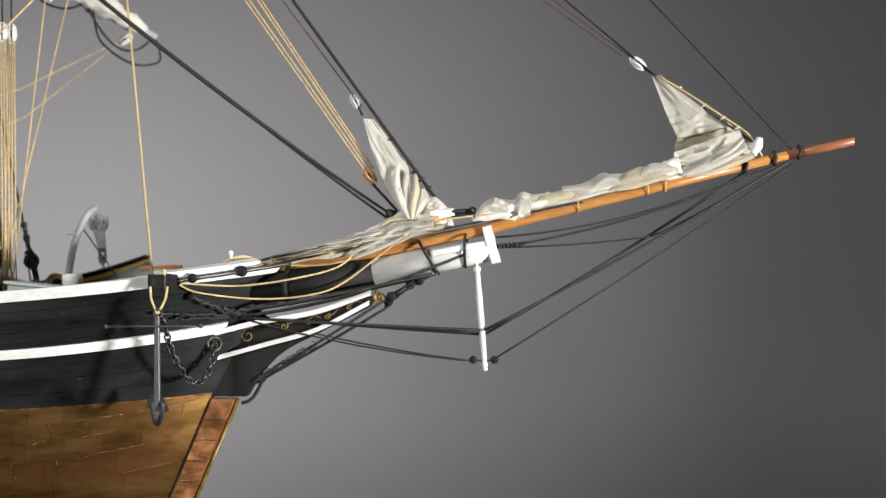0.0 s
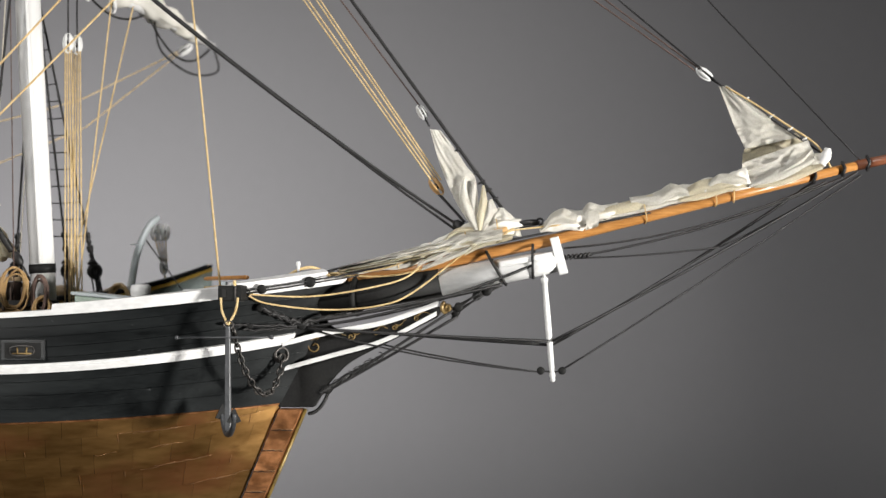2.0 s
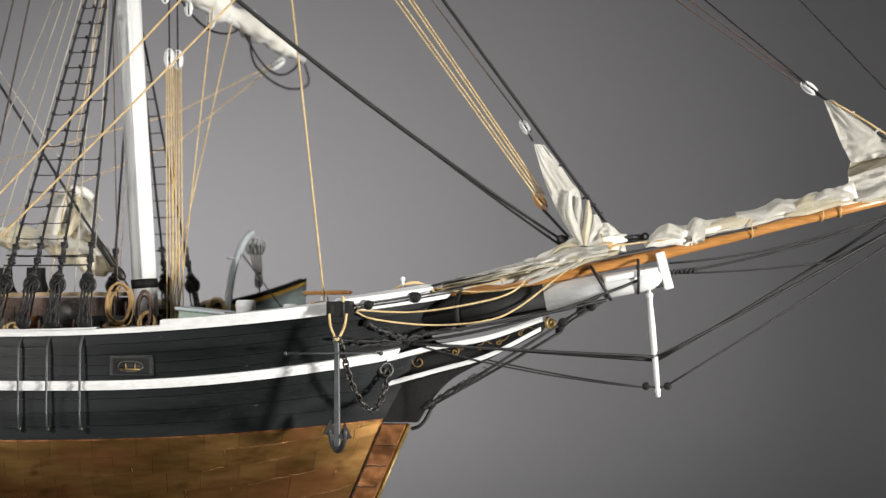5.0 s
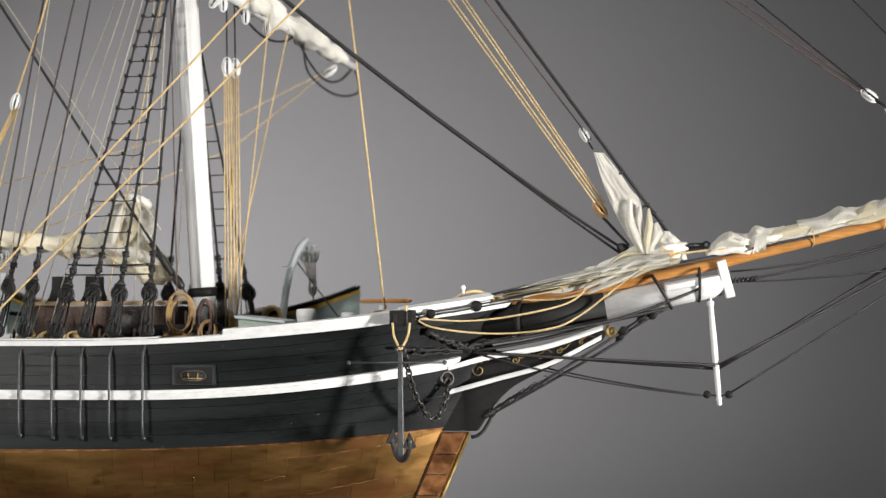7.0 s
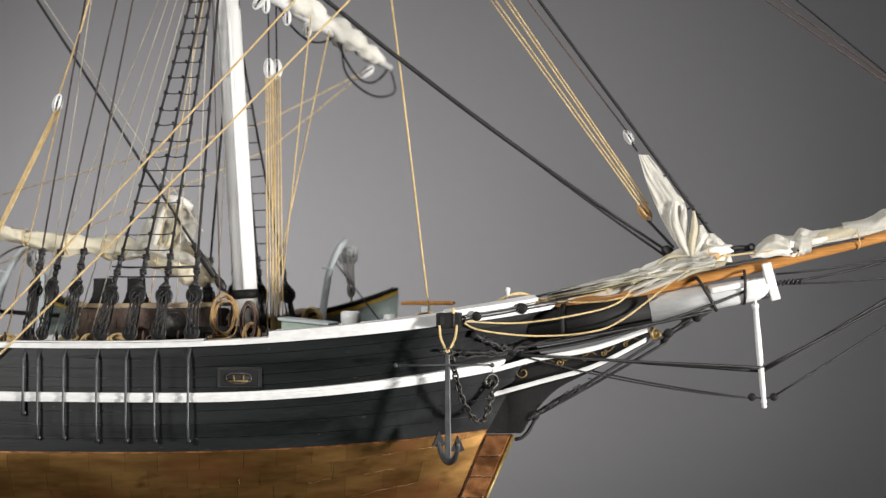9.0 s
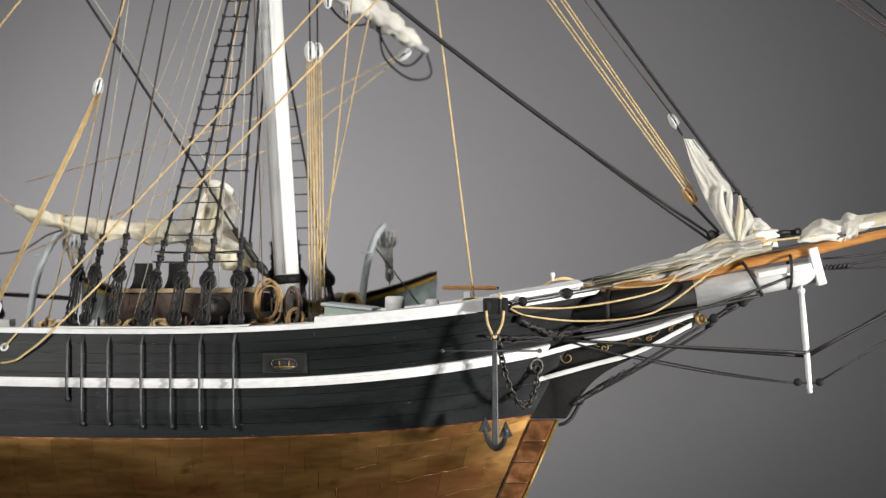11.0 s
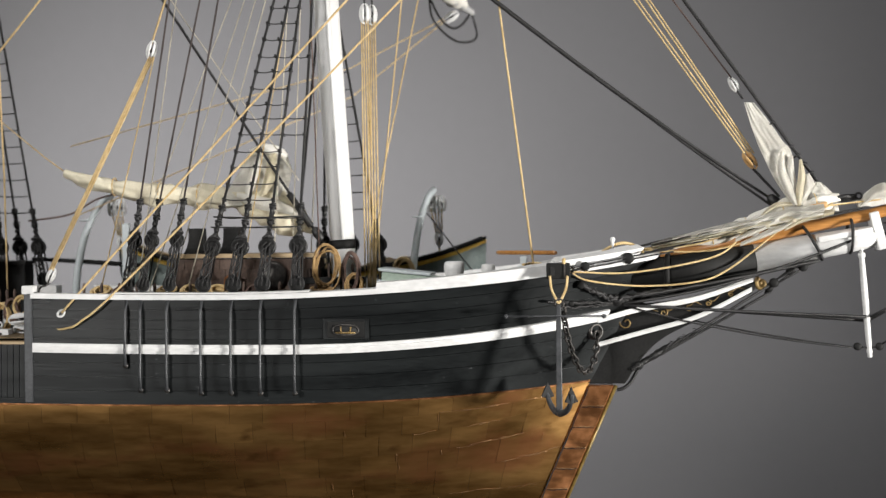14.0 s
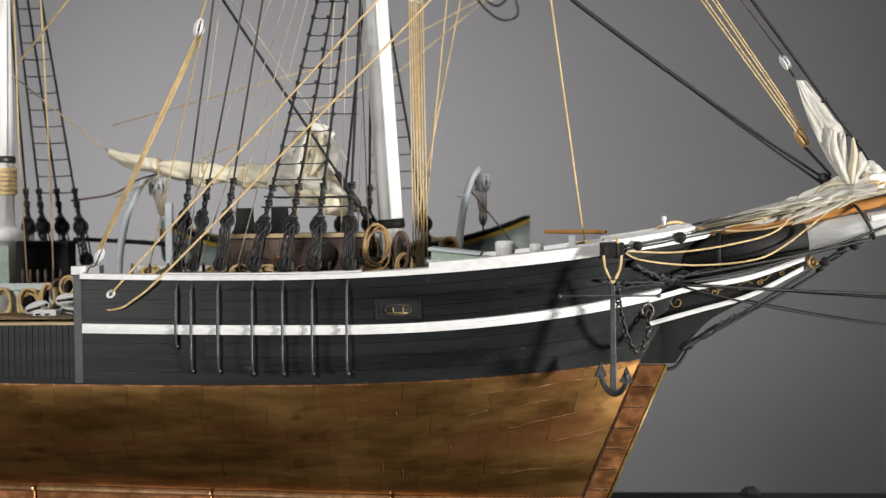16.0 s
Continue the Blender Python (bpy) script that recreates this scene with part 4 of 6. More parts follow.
for k, (a, b, r) in enumerate((((-0.2380, 1.2560, 0.004), (-0.2120, 1.2430, 0.005), 0.0024), ((-0.2620, 1.2440, 0.006), (-0.2100, 1.2415, 0.005), 0.0013), ((-0.2180, 1.2470, 0.005), (-0.1960, 1.2410, 0.006), 0.0020), ((-0.2170, 1.2430, 0.006), (-0.1780, 1.2510, 0.010), 0.0016), ((-0.2500, 1.2395, 0.005), (-0.2080, 1.2405, 0.005), 0.0010))):
    a, b = outside(*a), outside(*b)
    d = b - a
    rnd = random.Random(k)
    ph = rnd.uniform(0, 6)
    part("lashing", tube([a + d * t + Vector((0, 0.0009 * noise.noise(Vector((t * 9, k, 0))), 0.0016 * noise.noise(Vector((t * 8, k, 5))))) for t in np.linspace(0, 1, 40)], [r * (0.75 + 0.35 * abs(noise.noise(Vector((t * 14, k, 9))))) for t in np.linspace(0, 1, 40)], 8), TAR, bow_lash)
    part("lashing_strand", tube([a + d * t + Vector((0, -r * 0.8 + 0.0006 * math.sin(t * 17 + ph), r * 0.9 * math.sin(t * 23 + ph))) for t in np.linspace(0.05, 0.95, 40)], r * 0.28, 5), TAR, bow_lash)
for x, z, off, r in ((-0.2110, 1.2430, 0.006, 0.0040), (-0.2380, 1.2560, 0.004, 0.0030), (-0.1960, 1.2440, 0.008, 0.0036), (-0.2450, 1.2425, 0.005, 0.0022)):
    deadeye(outside(x, z, off), None, r, bow_lash)
for t in (0.22, 0.45, 0.62, 0.75):
    p = Vector((0.1045, 0.903, 1.4235)).lerp(Vector((0.1845, 0.893, 1.3640)), t) + Vector((0.0015, -0.001, 0.0012))
    h = thing("jib_hank", "small white hank holding the jib to its stay", "hank", p, "jib hanks")
    part("ring", tube([p + Vector((0.0016 * math.cos(a), 0.0016 * math.sin(a), 0.0008 * math.cos(a))) for a in np.linspace(0, 6.28, 13)[:-1]], 0.0007, 6, closed=True), WHITE, h)
for t in (0.30, 0.52, 0.60, 0.68, 0.76):
    p = Vector((-0.1130, C, 1.3990)).lerp(Vector((-0.0520, C, 1.3170)), t)
    h = thing("staysail_hank", "small black rope hank on the topmast stay", "hank", p, "staysail hanks")
    part("ring", tube([p + Vector((0.0022 * math.cos(a), 0.0022 * math.sin(a), 0.0012 * math.cos(a))) for a in np.linspace(0, 6.28, 13)[:-1]], 0.0008, 6, closed=True), TAR, h)

# ---- sails of the bow ----
staysail = thing("staysail", "cream cloth staysail lowered in loose folds on the bowsprit", "sail", (-0.08, C, 1.315))
part("head_panel", cloth([(-0.1153, 0.8800, 1.3902), (-0.1090, 0.8770, 1.3677), (-0.1026, 0.8750, 1.3503), (-0.0946, 0.8730, 1.3330), (-0.0833, 0.8710, 1.3150)],
     [(-0.1076, 0.8810, 1.3899), (-0.0961, 0.8800, 1.3748), (-0.0874, 0.8790, 1.3613), (-0.0803, 0.8780, 1.3502), (-0.0778, 0.8740, 1.3151)], 1.7, 1.0, 0.0022, 24, 40, 0.8), SAIL, staysail, smooth=True)
part("loose_fold", pleat([(-0.0881, 0.8740, 1.3534), (-0.0894, 0.8710, 1.3405), (-0.0856, 0.8690, 1.3265), (-0.0794, 0.8680, 1.3128)], [0.0035, 0.0066, 0.0075, 0.0036], 0.42, 3.0), SAIL, staysail, "bright fold of the staysail", True)
part("loose_fold", pleat([(-0.0816, 0.8750, 1.3492), (-0.0825, 0.8730, 1.3359), (-0.0805, 0.8710, 1.3250), (-0.0780, 0.8690, 1.3129)], [0.0030, 0.0070, 0.0062, 0.0030], 0.35, 5.0), SAIL, staysail, smooth=True)
part("loose_fold", pleat([(-0.0749, 0.8750, 1.3468), (-0.0746, 0.8720, 1.3342), (-0.0763, 0.8700, 1.3233), (-0.0771, 0.8680, 1.3122)], [0.0020, 0.0064, 0.0070, 0.0030], 0.50, 8.0), SAIL_WARM, staysail, smooth=True)
part("loose_fold", pleat([(-0.0701, 0.8760, 1.3360), (-0.0696, 0.8740, 1.3266), (-0.0729, 0.8720, 1.3188), (-0.0758, 0.8700, 1.3113)], [0.0040, 0.0110, 0.0080, 0.0040], 0.38, 12.0), SAIL, staysail, smooth=True)
part("corner_panel", cloth([(-0.0637, 0.8770, 1.3301), (-0.0697, 0.8740, 1.3204), (-0.0747, 0.8710, 1.3108)], [(-0.0595, 0.8780, 1.3298), (-0.0504, 0.8770, 1.3204), (-0.0462, 0.8760, 1.3079)], 9.0, 1.4, 0.0030, 18, 18, 0.8), SAIL, staysail, smooth=True)
part("gathered_fold", pleat([(-0.0771, 0.8680, 1.3113), (-0.0911, 0.8680, 1.3034), (-0.1050, 0.8680, 1.2959), (-0.1237, 0.8680, 1.2876)], [0.0028, 0.007, 0.0063, 0.0035], 0.40, 2.0, 10, 24, (0.3, 0, 1)), SAIL, staysail, smooth=True)
part("gathered_fold", pleat([(-0.0789, 0.8700, 1.3134), (-0.0928, 0.8700, 1.3131), (-0.1006, 0.8700, 1.3082), (-0.1131, 0.8700, 1.2960)], [0.0028, 0.0042, 0.0056, 0.0028], 0.40, 6.0, 10, 24, (0.3, 0, 1)), SAIL_WARM, staysail, smooth=True)
part("gathered_fold", pleat([(-0.0738, 0.8660, 1.3078), (-0.0862, 0.8660, 1.2987), (-0.1032, 0.8660, 1.2912), (-0.1203, 0.8660, 1.2844)], [0.0035, 0.0056, 0.0056, 0.0035], 0.40, 11.0, 10, 24, (0.3, 0, 1)), SAIL, staysail, smooth=True)
part("gathered_fold", pleat([(-0.0523, 0.8660, 1.3075), (-0.0646, 0.8660, 1.3054), (-0.0754, 0.8660, 1.3024), (-0.0878, 0.8660, 1.2956)], [0.0042, 0.007, 0.0063, 0.0042], 0.40, 15.0, 10, 24, (0.3, 0, 1)), SAIL_WARM, staysail, smooth=True)
for drop, y0, seed, mat in ((0.0015, 0.8680, 4.4, SAIL), (-0.0012, 0.8655, 9.1, SAIL_WARM), (0.0005, 0.8640, 15.7, SAIL)):
    upper = [(x, y0 + 0.045 * (-0.060 - x), 1.3090 + 0.205 * (x + 0.060) + h + drop) for x, h in ((-0.0600, 0.0040), (-0.0850, 0.0060), (-0.1150, 0.0045), (-0.1450, 0.0030), (-0.1850, 0.0012))]
    lower = [(x, y - 0.0015, z - w) for (x, y, z), w in zip(upper, (0.0080, 0.0095, 0.0075, 0.0055, 0.0022))]
    part("crumpled_cloth", cloth(upper, lower, seed, 1.2, 0.0062, 16, 90, 0.9), mat, staysail, smooth=True)
part("gathered_cloth", lumpy([(-0.0460, C - 0.003, 1.3175), (-0.0600, C - 0.004, 1.3150), (-0.0760, C - 0.004, 1.3110), (-0.0930, C - 0.004, 1.3060), (-0.1120, C - 0.004, 1.2985)], [0.0030, 0.0065, 0.0085, 0.0080, 0.0050], 2.0, 0.7, 26), SAIL, staysail)
part("furled_cloth", lumpy([(-0.1080, C - 0.004, 1.2995), (-0.1300, C - 0.004, 1.2930), (-0.1500, C - 0.003, 1.2870), (-0.1720, C - 0.003, 1.2830)], [0.0060, 0.0048, 0.0036, 0.0022], 7.0, 0.8, 22), SAIL, staysail)
for x, z, r in ((-0.066, 1.3135, 0.0085), (-0.090, 1.3070, 0.0088), (-0.116, 1.2975, 0.0066), (-0.142, 1.2890, 0.0050)):
    part("gasket", tube([(x + 0.003 * math.sin(a * 0.5), C - 0.004 + r * math.sin(a), z + r * math.cos(a)) for a in np.linspace(0, 6.28, 20)[:-1]], 0.0005, 5, closed=True), HEMP, staysail)
jib = thing("jib", "cream cloth jib half lowered and furled along the jibboom", "sail", (0.12, 0.89, 1.345))
part("head_panel", cloth([(0.1032, 0.9010, 1.4217), (0.1129, 0.8970, 1.3941), (0.1177, 0.8950, 1.3824), (0.1219, 0.8930, 1.3729)],
     [(0.1104, 0.9020, 1.4223), (0.1385, 0.8990, 1.3986), (0.1505, 0.8980, 1.3900), (0.1613, 0.8960, 1.3814)], 4.1, 0.8, 0.0034, 28, 30, 0.9), SAIL, jib, smooth=True)
# set back, and the flap's shadow on it coloured in with the warmer cloth
part("folded_band", cloth([(0.1220, 0.8990, 1.3746), (0.1203, 0.8990, 1.3688), (0.1197, 0.8980, 1.3621)], [(0.1607, 0.9000, 1.3854), (0.1647, 0.9000, 1.3802), (0.1676, 0.8990, 1.3728)], 7.3, 1.2, 0.0030, 26, 10, 0.9), SAIL_WARM, jib, "fold behind the jib's lower flap, its shade put in as warmer cloth", True)
part("lower_flap", cloth([(0.1181, 0.8860, 1.3618), (0.1194, 0.8840, 1.3527), (0.1216, 0.8820, 1.3432)], [(0.1676, 0.8900, 1.3786), (0.1711, 0.8870, 1.3685), (0.1786, 0.8840, 1.3575)], 2.6, 1.6, 0.0040, 34, 22, 0.8), SAIL, jib, smooth=True)
part("flap_fold", pleat([(0.1227, 0.8810, 1.3447), (0.1384, 0.8810, 1.3497), (0.1544, 0.8810, 1.3560), (0.1704, 0.8810, 1.3638)], [0.004, 0.009, 0.008, 0.004], 0.38, 3.0, 8, 24, (-0.3, 0, 1)), SAIL, jib, smooth=True)
part("flap_fold", pleat([(0.1263, 0.8810, 1.3438), (0.1443, 0.8810, 1.3470), (0.1623, 0.8810, 1.3539), (0.1763, 0.8810, 1.3581)], [0.003, 0.007, 0.008, 0.004], 0.38, 7.0, 8, 24, (-0.3, 0, 1)), SAIL_WARM, jib, smooth=True)
part("flap_fold", pleat([(0.1304, 0.8810, 1.3472), (0.1464, 0.8810, 1.3541), (0.1604, 0.8810, 1.3630), (0.1689, 0.8810, 1.3709)], [0.003, 0.006, 0.006, 0.003], 0.38, 12.0, 8, 24, (-0.3, 0, 1)), SAIL, jib, smooth=True)
part("luff_rope", tube(smooth_line([(0.1085, 0.900, 1.4210), (0.1300, 0.897, 1.4070), (0.1540, 0.895, 1.3900), (0.1740, 0.892, 1.3750), (0.1835, 0.888, 1.3580)], 6), 0.0008, 6), HEMP, jib)
part("folded_cloth", lumpy([(0.1180, 0.892, 1.3480), (0.1360, 0.892, 1.3525), (0.1560, 0.890, 1.3585), (0.1790, 0.890, 1.3640)], [0.0060, 0.0075, 0.0070, 0.0045], 11.0, 0.45, 26), SAIL, jib)
part("white_knot", lumpy([(0.1760, 0.887, 1.3600), (0.1800, 0.887, 1.3665), (0.1815, 0.887, 1.3720)], [0.0030, 0.0040, 0.0020], 13.0, 0.5, 14), WHITE, jib, "knotted white cloth")
part("furled_cloth", lumpy([(0.1230, 0.888, 1.3500), (0.1010, 0.888, 1.3450), (0.0790, 0.887, 1.3400), (0.0560, 0.886, 1.3350), (0.0330, 0.885, 1.3290), (0.0080, 0.884, 1.3240)], [0.0080, 0.0072, 0.0054, 0.0066, 0.0064, 0.0050, 0.0064, 0.0062, 0.0048, 0.0058, 0.0052, 0.0040, 0.0052, 0.0056], 17.0, 0.5, 24), SAIL, jib)
part("furled_cloth", lumpy([(0.0020, 0.884, 1.3180), (-0.0090, C - 0.002, 1.3195), (-0.0200, C - 0.002, 1.3175), (-0.0330, C - 0.002, 1.3130)], [0.0066, 0.0072, 0.0062, 0.0028], 21.0, 0.6, 24), SAIL, jib)
part("paper_flap", cloth([(0.0010, C - 0.007, 1.3250), (0.0020, C - 0.008, 1.3180), (0.0010, C - 0.008, 1.3120)], [(0.0100, C - 0.006, 1.3280), (0.0115, C - 0.007, 1.3220), (0.0110, C - 0.006, 1.3150)], 6.6, 1.5, 0.0020, 10, 12), SAIL, jib, smooth=True)
part("furled_fold", pleat([(-0.0034, 0.8815, 1.3196), (0.0051, 0.8815, 1.3280), (0.0157, 0.8815, 1.3262), (0.0263, 0.8815, 1.3303)], [0.006, 0.011, 0.01, 0.006], 0.26, 3.0, 9, 24, (-0.25, 0, 1)), SAIL, jib, smooth=True)
part("furled_fold", pleat([(0.0093, 0.8807, 1.3237), (0.0242, 0.8807, 1.3278), (0.0411, 0.8807, 1.3318), (0.0537, 0.8807, 1.3376)], [0.004, 0.008, 0.009, 0.004], 0.31, 5.7, 9, 24, (-0.25, 0, 1)), SAIL_WARM, jib, smooth=True)
part("furled_fold", pleat([(0.0348, 0.8799, 1.3344), (0.0537, 0.8799, 1.3350), (0.0664, 0.8799, 1.3416), (0.0781, 0.8799, 1.3397)], [0.005, 0.01, 0.011, 0.006], 0.36, 8.4, 9, 24, (-0.25, 0, 1)), SAIL, jib, smooth=True)
part("furled_fold", pleat([(0.0495, 0.8815, 1.3368), (0.0643, 0.8815, 1.3400), (0.0748, 0.8815, 1.3390), (0.0874, 0.8815, 1.3440)], [0.004, 0.009, 0.007, 0.004], 0.26, 11.1, 9, 24, (-0.25, 0, 1)), SAIL, jib, smooth=True)
part("furled_fold", pleat([(0.0747, 0.8807, 1.3386), (0.0873, 0.8807, 1.3439), (0.0999, 0.8807, 1.3454), (0.1124, 0.8807, 1.3486)], [0.006, 0.01, 0.011, 0.006], 0.31, 13.8, 9, 24, (-0.25, 0, 1)), SAIL_WARM, jib, smooth=True)
part("furled_fold", pleat([(0.0894, 0.8799, 1.3413), (0.0999, 0.8799, 1.3487), (0.1082, 0.8799, 1.3494), (0.1207, 0.8799, 1.3476)], [0.004, 0.008, 0.009, 0.005], 0.36, 16.5, 9, 24, (-0.25, 0, 1)), SAIL, jib, smooth=True)
part("furled_fold", pleat([(0.0156, 0.8815, 1.3220), (0.0326, 0.8815, 1.3260), (0.0537, 0.8815, 1.3308), (0.0726, 0.8815, 1.3348)], [0.003, 0.006, 0.006, 0.003], 0.26, 19.2, 9, 24, (-0.25, 0, 1)), SAIL, jib, smooth=True)
part("furled_fold", pleat([(0.0705, 0.8807, 1.3340), (0.0873, 0.8807, 1.3371), (0.1040, 0.8807, 1.3420), (0.1207, 0.8807, 1.3451)], [0.003, 0.006, 0.006, 0.003], 0.31, 21.9, 9, 24, (-0.25, 0, 1)), SAIL_WARM, jib, smooth=True)
part("curled_flap", pleat([(-0.0319, 0.8760, 1.3121), (-0.0251, 0.8730, 1.3199), (-0.0159, 0.8730, 1.3231), (-0.0046, 0.8760, 1.3198)], [0.003, 0.010, 0.012, 0.008], 0.55, 30.0, 10, 22, (0.2, 0, 1)), SAIL, jib, smooth=True)
for x in (0.098, 0.046):
    t = (x - JB1.x) / (JB2.x - JB1.x)
    p = JB1.lerp(JB2, t) + Vector((0, 0, 0.0045))
    part("gasket", tube([p + Vector((0.001 * math.sin(a * 2), 0.0072 * math.sin(a), 0.0092 * math.cos(a))) for a in np.linspace(0, 6.28, 22)[:-1]], 0.00045, 5, closed=True), HEMP, jib)
# small dark fairleads and ropes along the bowsprit
rope("manrope", sag((-0.2060, C - 0.006, 1.2800), (-0.0330, C - 0.005, 1.3175), -0.002), 0.0009, TAR, "black tarred manrope above the bowsprit")
rope("manrope", sag((-0.1960, C - 0.009, 1.2770), (0.0500, 0.880, 1.3250), -0.001), 0.0008, TAR, "black tarred manrope above the bowsprit")
rope("manrope", sag((-0.1960, C + 0.009, 1.2790), (-0.0330, C + 0.006, 1.3195), -0.001), 0.0008, TAR, "black tarred manrope above the bowsprit")
rope("sheet", smooth_line([outside(-0.2460, 1.2660, 0.006), outside(-0.2050, 1.2640, 0.005), (-0.1610, 0.864, 1.2700), (-0.1310, 0.870, 1.2790), (-0.1120, 0.873, 1.2985), (-0.0900, 0.874, 1.3090)], 8), 0.0007, HEMP, "slack tan hemp sheet hanging along the bow")
rope("sheet", smooth_line([outside(-0.2460, 1.2660, 0.006), outside(-0.2320, 1.2590, 0.005), outside(-0.1930, 1.2540, 0.012), (-0.1520, 0.864, 1.2570), (-0.1270, 0.868, 1.2670), (-0.0850, 0.872, 1.2985), (-0.0530, 0.874, 1.3130)], 8), 0.0007, HEMP, "slack tan hemp sheet hanging along the bow")
rope("jib_sheet", smooth_line([(-0.2000, C - 0.006, 1.2810), (-0.1500, C - 0.008, 1.2850), (-0.1000, C - 0.010, 1.3030), (-0.0560, C - 0.010, 1.3120), (-0.0100, C - 0.007, 1.3170)], 6), 0.0007, HEMP, "tan hemp jib sheet along the bowsprit")
rope("jib_sheet", smooth_line([(-0.2000, C - 0.004, 1.2810), (-0.1400, C - 0.006, 1.2800), (-0.0800, C - 0.010, 1.2990), (-0.0520, C - 0.009, 1.3140)], 6), 0.0007, HEMP, "tan hemp jib sheet along the bowsprit")
ring = thing("stay_bolt", "black iron bolt holding the topmast stay", "bolt", (-0.043, C, 1.3185))
part("bolt", tube([(-0.0560, C - 0.004, 1.3165), (-0.0420, C - 0.005, 1.3190), (-0.0340, C - 0.005, 1.3190)], 0.0018, 8), TAR, ring)
part("eye", tube([(-0.0325 + 0.0022 * math.cos(a), C - 0.005, 1.3192 + 0.0022 * math.sin(a)) for a in np.linspace(0, 6.28, 16)[:-1]], 0.0009, 6, closed=True), TAR, ring)
toggle = thing("wooden_toggle", "small pale wooden toggle on the staysail sheet", "toggle", (-0.064, C - 0.011, 1.3120))
part("toggle", tube([(-0.0700, C - 0.012, 1.3105), (-0.0685, C - 0.012, 1.3110), (-0.0580, C - 0.012, 1.3135), (-0.0565, C - 0.012, 1.3138)], [0.0012, 0.0019, 0.0019, 0.0012], 10), WOOD_PALE, toggle)

# ---- cathead, anchor and chain ----
cat = thing("cathead", "black timber cathead with a hemp lashing over the rail", "cathead", (-0.254, 0.826, 1.2665))
part("beam", box((0.0170, 0.030, 0.0112), Matrix.Translation((-0.2540, 0.8275, 1.2668)), 0.0008), BLACK_FLAT, cat)
# thin dark plate in place of the slot's inner shade
part("sheave_slot", box((0.0030, 0.0006, 0.0060), Matrix.Translation((-0.2580, 0.8122, 1.2668))), DARK_HOLE, cat)
part("iron_strap", box((0.0012, 0.0312, 0.0122), Matrix.Translation((-0.2495, 0.8275, 1.2668))), IRON, cat)
part("lashing", tube([(-0.2500, 0.8120 + 0.0005 * math.sin(a), 1.2740 + 0.0012 * math.cos(a)) for a in np.linspace(0, 6, 14)], 0.0013, 6), HEMP, cat)
part("anchor_sling", tube(smooth_line([(-0.2600, 0.8115, 1.2635), (-0.2590, 0.8100, 1.2550), (-0.2560, 0.8085, 1.2480), (-0.2540, 0.8080, 1.2445), (-0.2515, 0.8085, 1.2480), (-0.2485, 0.8100, 1.2550), (-0.2475, 0.8115, 1.2635)], 6), 0.0009, 7), HEMP, cat, "hemp sling holding the anchor")
anchor = thing("anchor", "grey-black iron anchor slung from the cathead", "anchor", (-0.254, 0.808, 1.165))
bm = bmesh.new()
ring_pts = [(0.0023, -0.0018), (0.0023, 0.0018), (-0.0023, 0.0018), (-0.0023, -0.0018)]
lo = [bm.verts.new((-0.254 + x, 0.808 + y * 1.2, 1.168)) for x, y in ring_pts]
hi = [bm.verts.new((-0.254 + x * 0.75, 0.808 + y, 1.243)) for x, y in ring_pts]
for k in range(4):
    bm.faces.new((lo[k], lo[(k + 1) % 4], hi[(k + 1) % 4], hi[k]))
bm.faces.new(lo[::-1])
bm.faces.new(hi)
bmesh.ops.recalc_face_normals(bm, faces=bm.faces)
bmesh.ops.bevel(bm, geom=bm.edges[:], offset=0.0005, segments=1, affect="EDGES")
part("shank", bm, GREY_BLACK, anchor)
part("stock", tube([(-0.2910, 0.8065, 1.2352), (-0.2220, 0.8065, 1.2352)], 0.0008, 8), GREY_BLACK, anchor)
for x in (-0.2910, -0.2220):
    bm = bmesh.new()
    bmesh.ops.create_uvsphere(bm, u_segments=12, v_segments=8, radius=0.0017, matrix=Matrix.Translation((x, 0.8065, 1.2352)))
    part("stock_ball", bm, GREY_BLACK, anchor, smooth=True)
arm_dir = Vector((0.45, -0.89, 0)).normalized()
for sgn in (1, -1):
    pts = [Vector((-0.254, 0.808, 1.1665)) + arm_dir * sgn * (0.0205 * math.sin(a)) + Vector((0, 0, 0.0180 * (1 - math.cos(a)))) for a in np.linspace(0, 1.45, 12)]
    part("arm", tube(pts, list(np.linspace(0.0026, 0.0014, 12)), 8), GREY_BLACK, anchor)
    tip = pts[-2]
    side = Vector((arm_dir.y, -arm_dir.x, 0))
    inward = -arm_dir * sgn
    bm = bmesh.new()
    q = [tip + Vector((0, 0, 0.007)), tip + side * 0.0050 - Vector((0, 0, 0.0035)), tip - Vector((0, 0, 0.005)), tip - side * 0.0050 - Vector((0, 0, 0.0035))]
    f0 = [bm.verts.new(p + inward * 0.0004) for p in q]
    f1 = [bm.verts.new(p + inward * 0.0018) for p in q]
    bm.faces.new(f0)
    bm.faces.new(f1[::-1])
    for k in range(4):
        bm.faces.new((f0[k], f1[k], f1[(k + 1) % 4], f0[(k + 1) % 4]))
    bmesh.ops.recalc_face_normals(bm, faces=bm.faces)
    part("fluke", bm, BLACK_FLAT, anchor)
part("ring", tube([(-0.2535 + 0.0032 * math.cos(a), 0.808, 1.2440 + 0.0032 * math.sin(a)) for a in np.linspace(0, 6.28, 18)[:-1]], 0.0008, 6, closed=True), IRON, anchor)
hawse = thing("hawse_hole", "round black iron hawse hole in the bow planking", "hawse hole", (-0.2260, 0.8630, 1.2205))
hm = Matrix.Translation(outside(-0.2270, 1.2205, 0.0012)) @ Vector((0.55, -0.83, 0.05)).to_track_quat("Z", "Y").to_matrix().to_4x4()
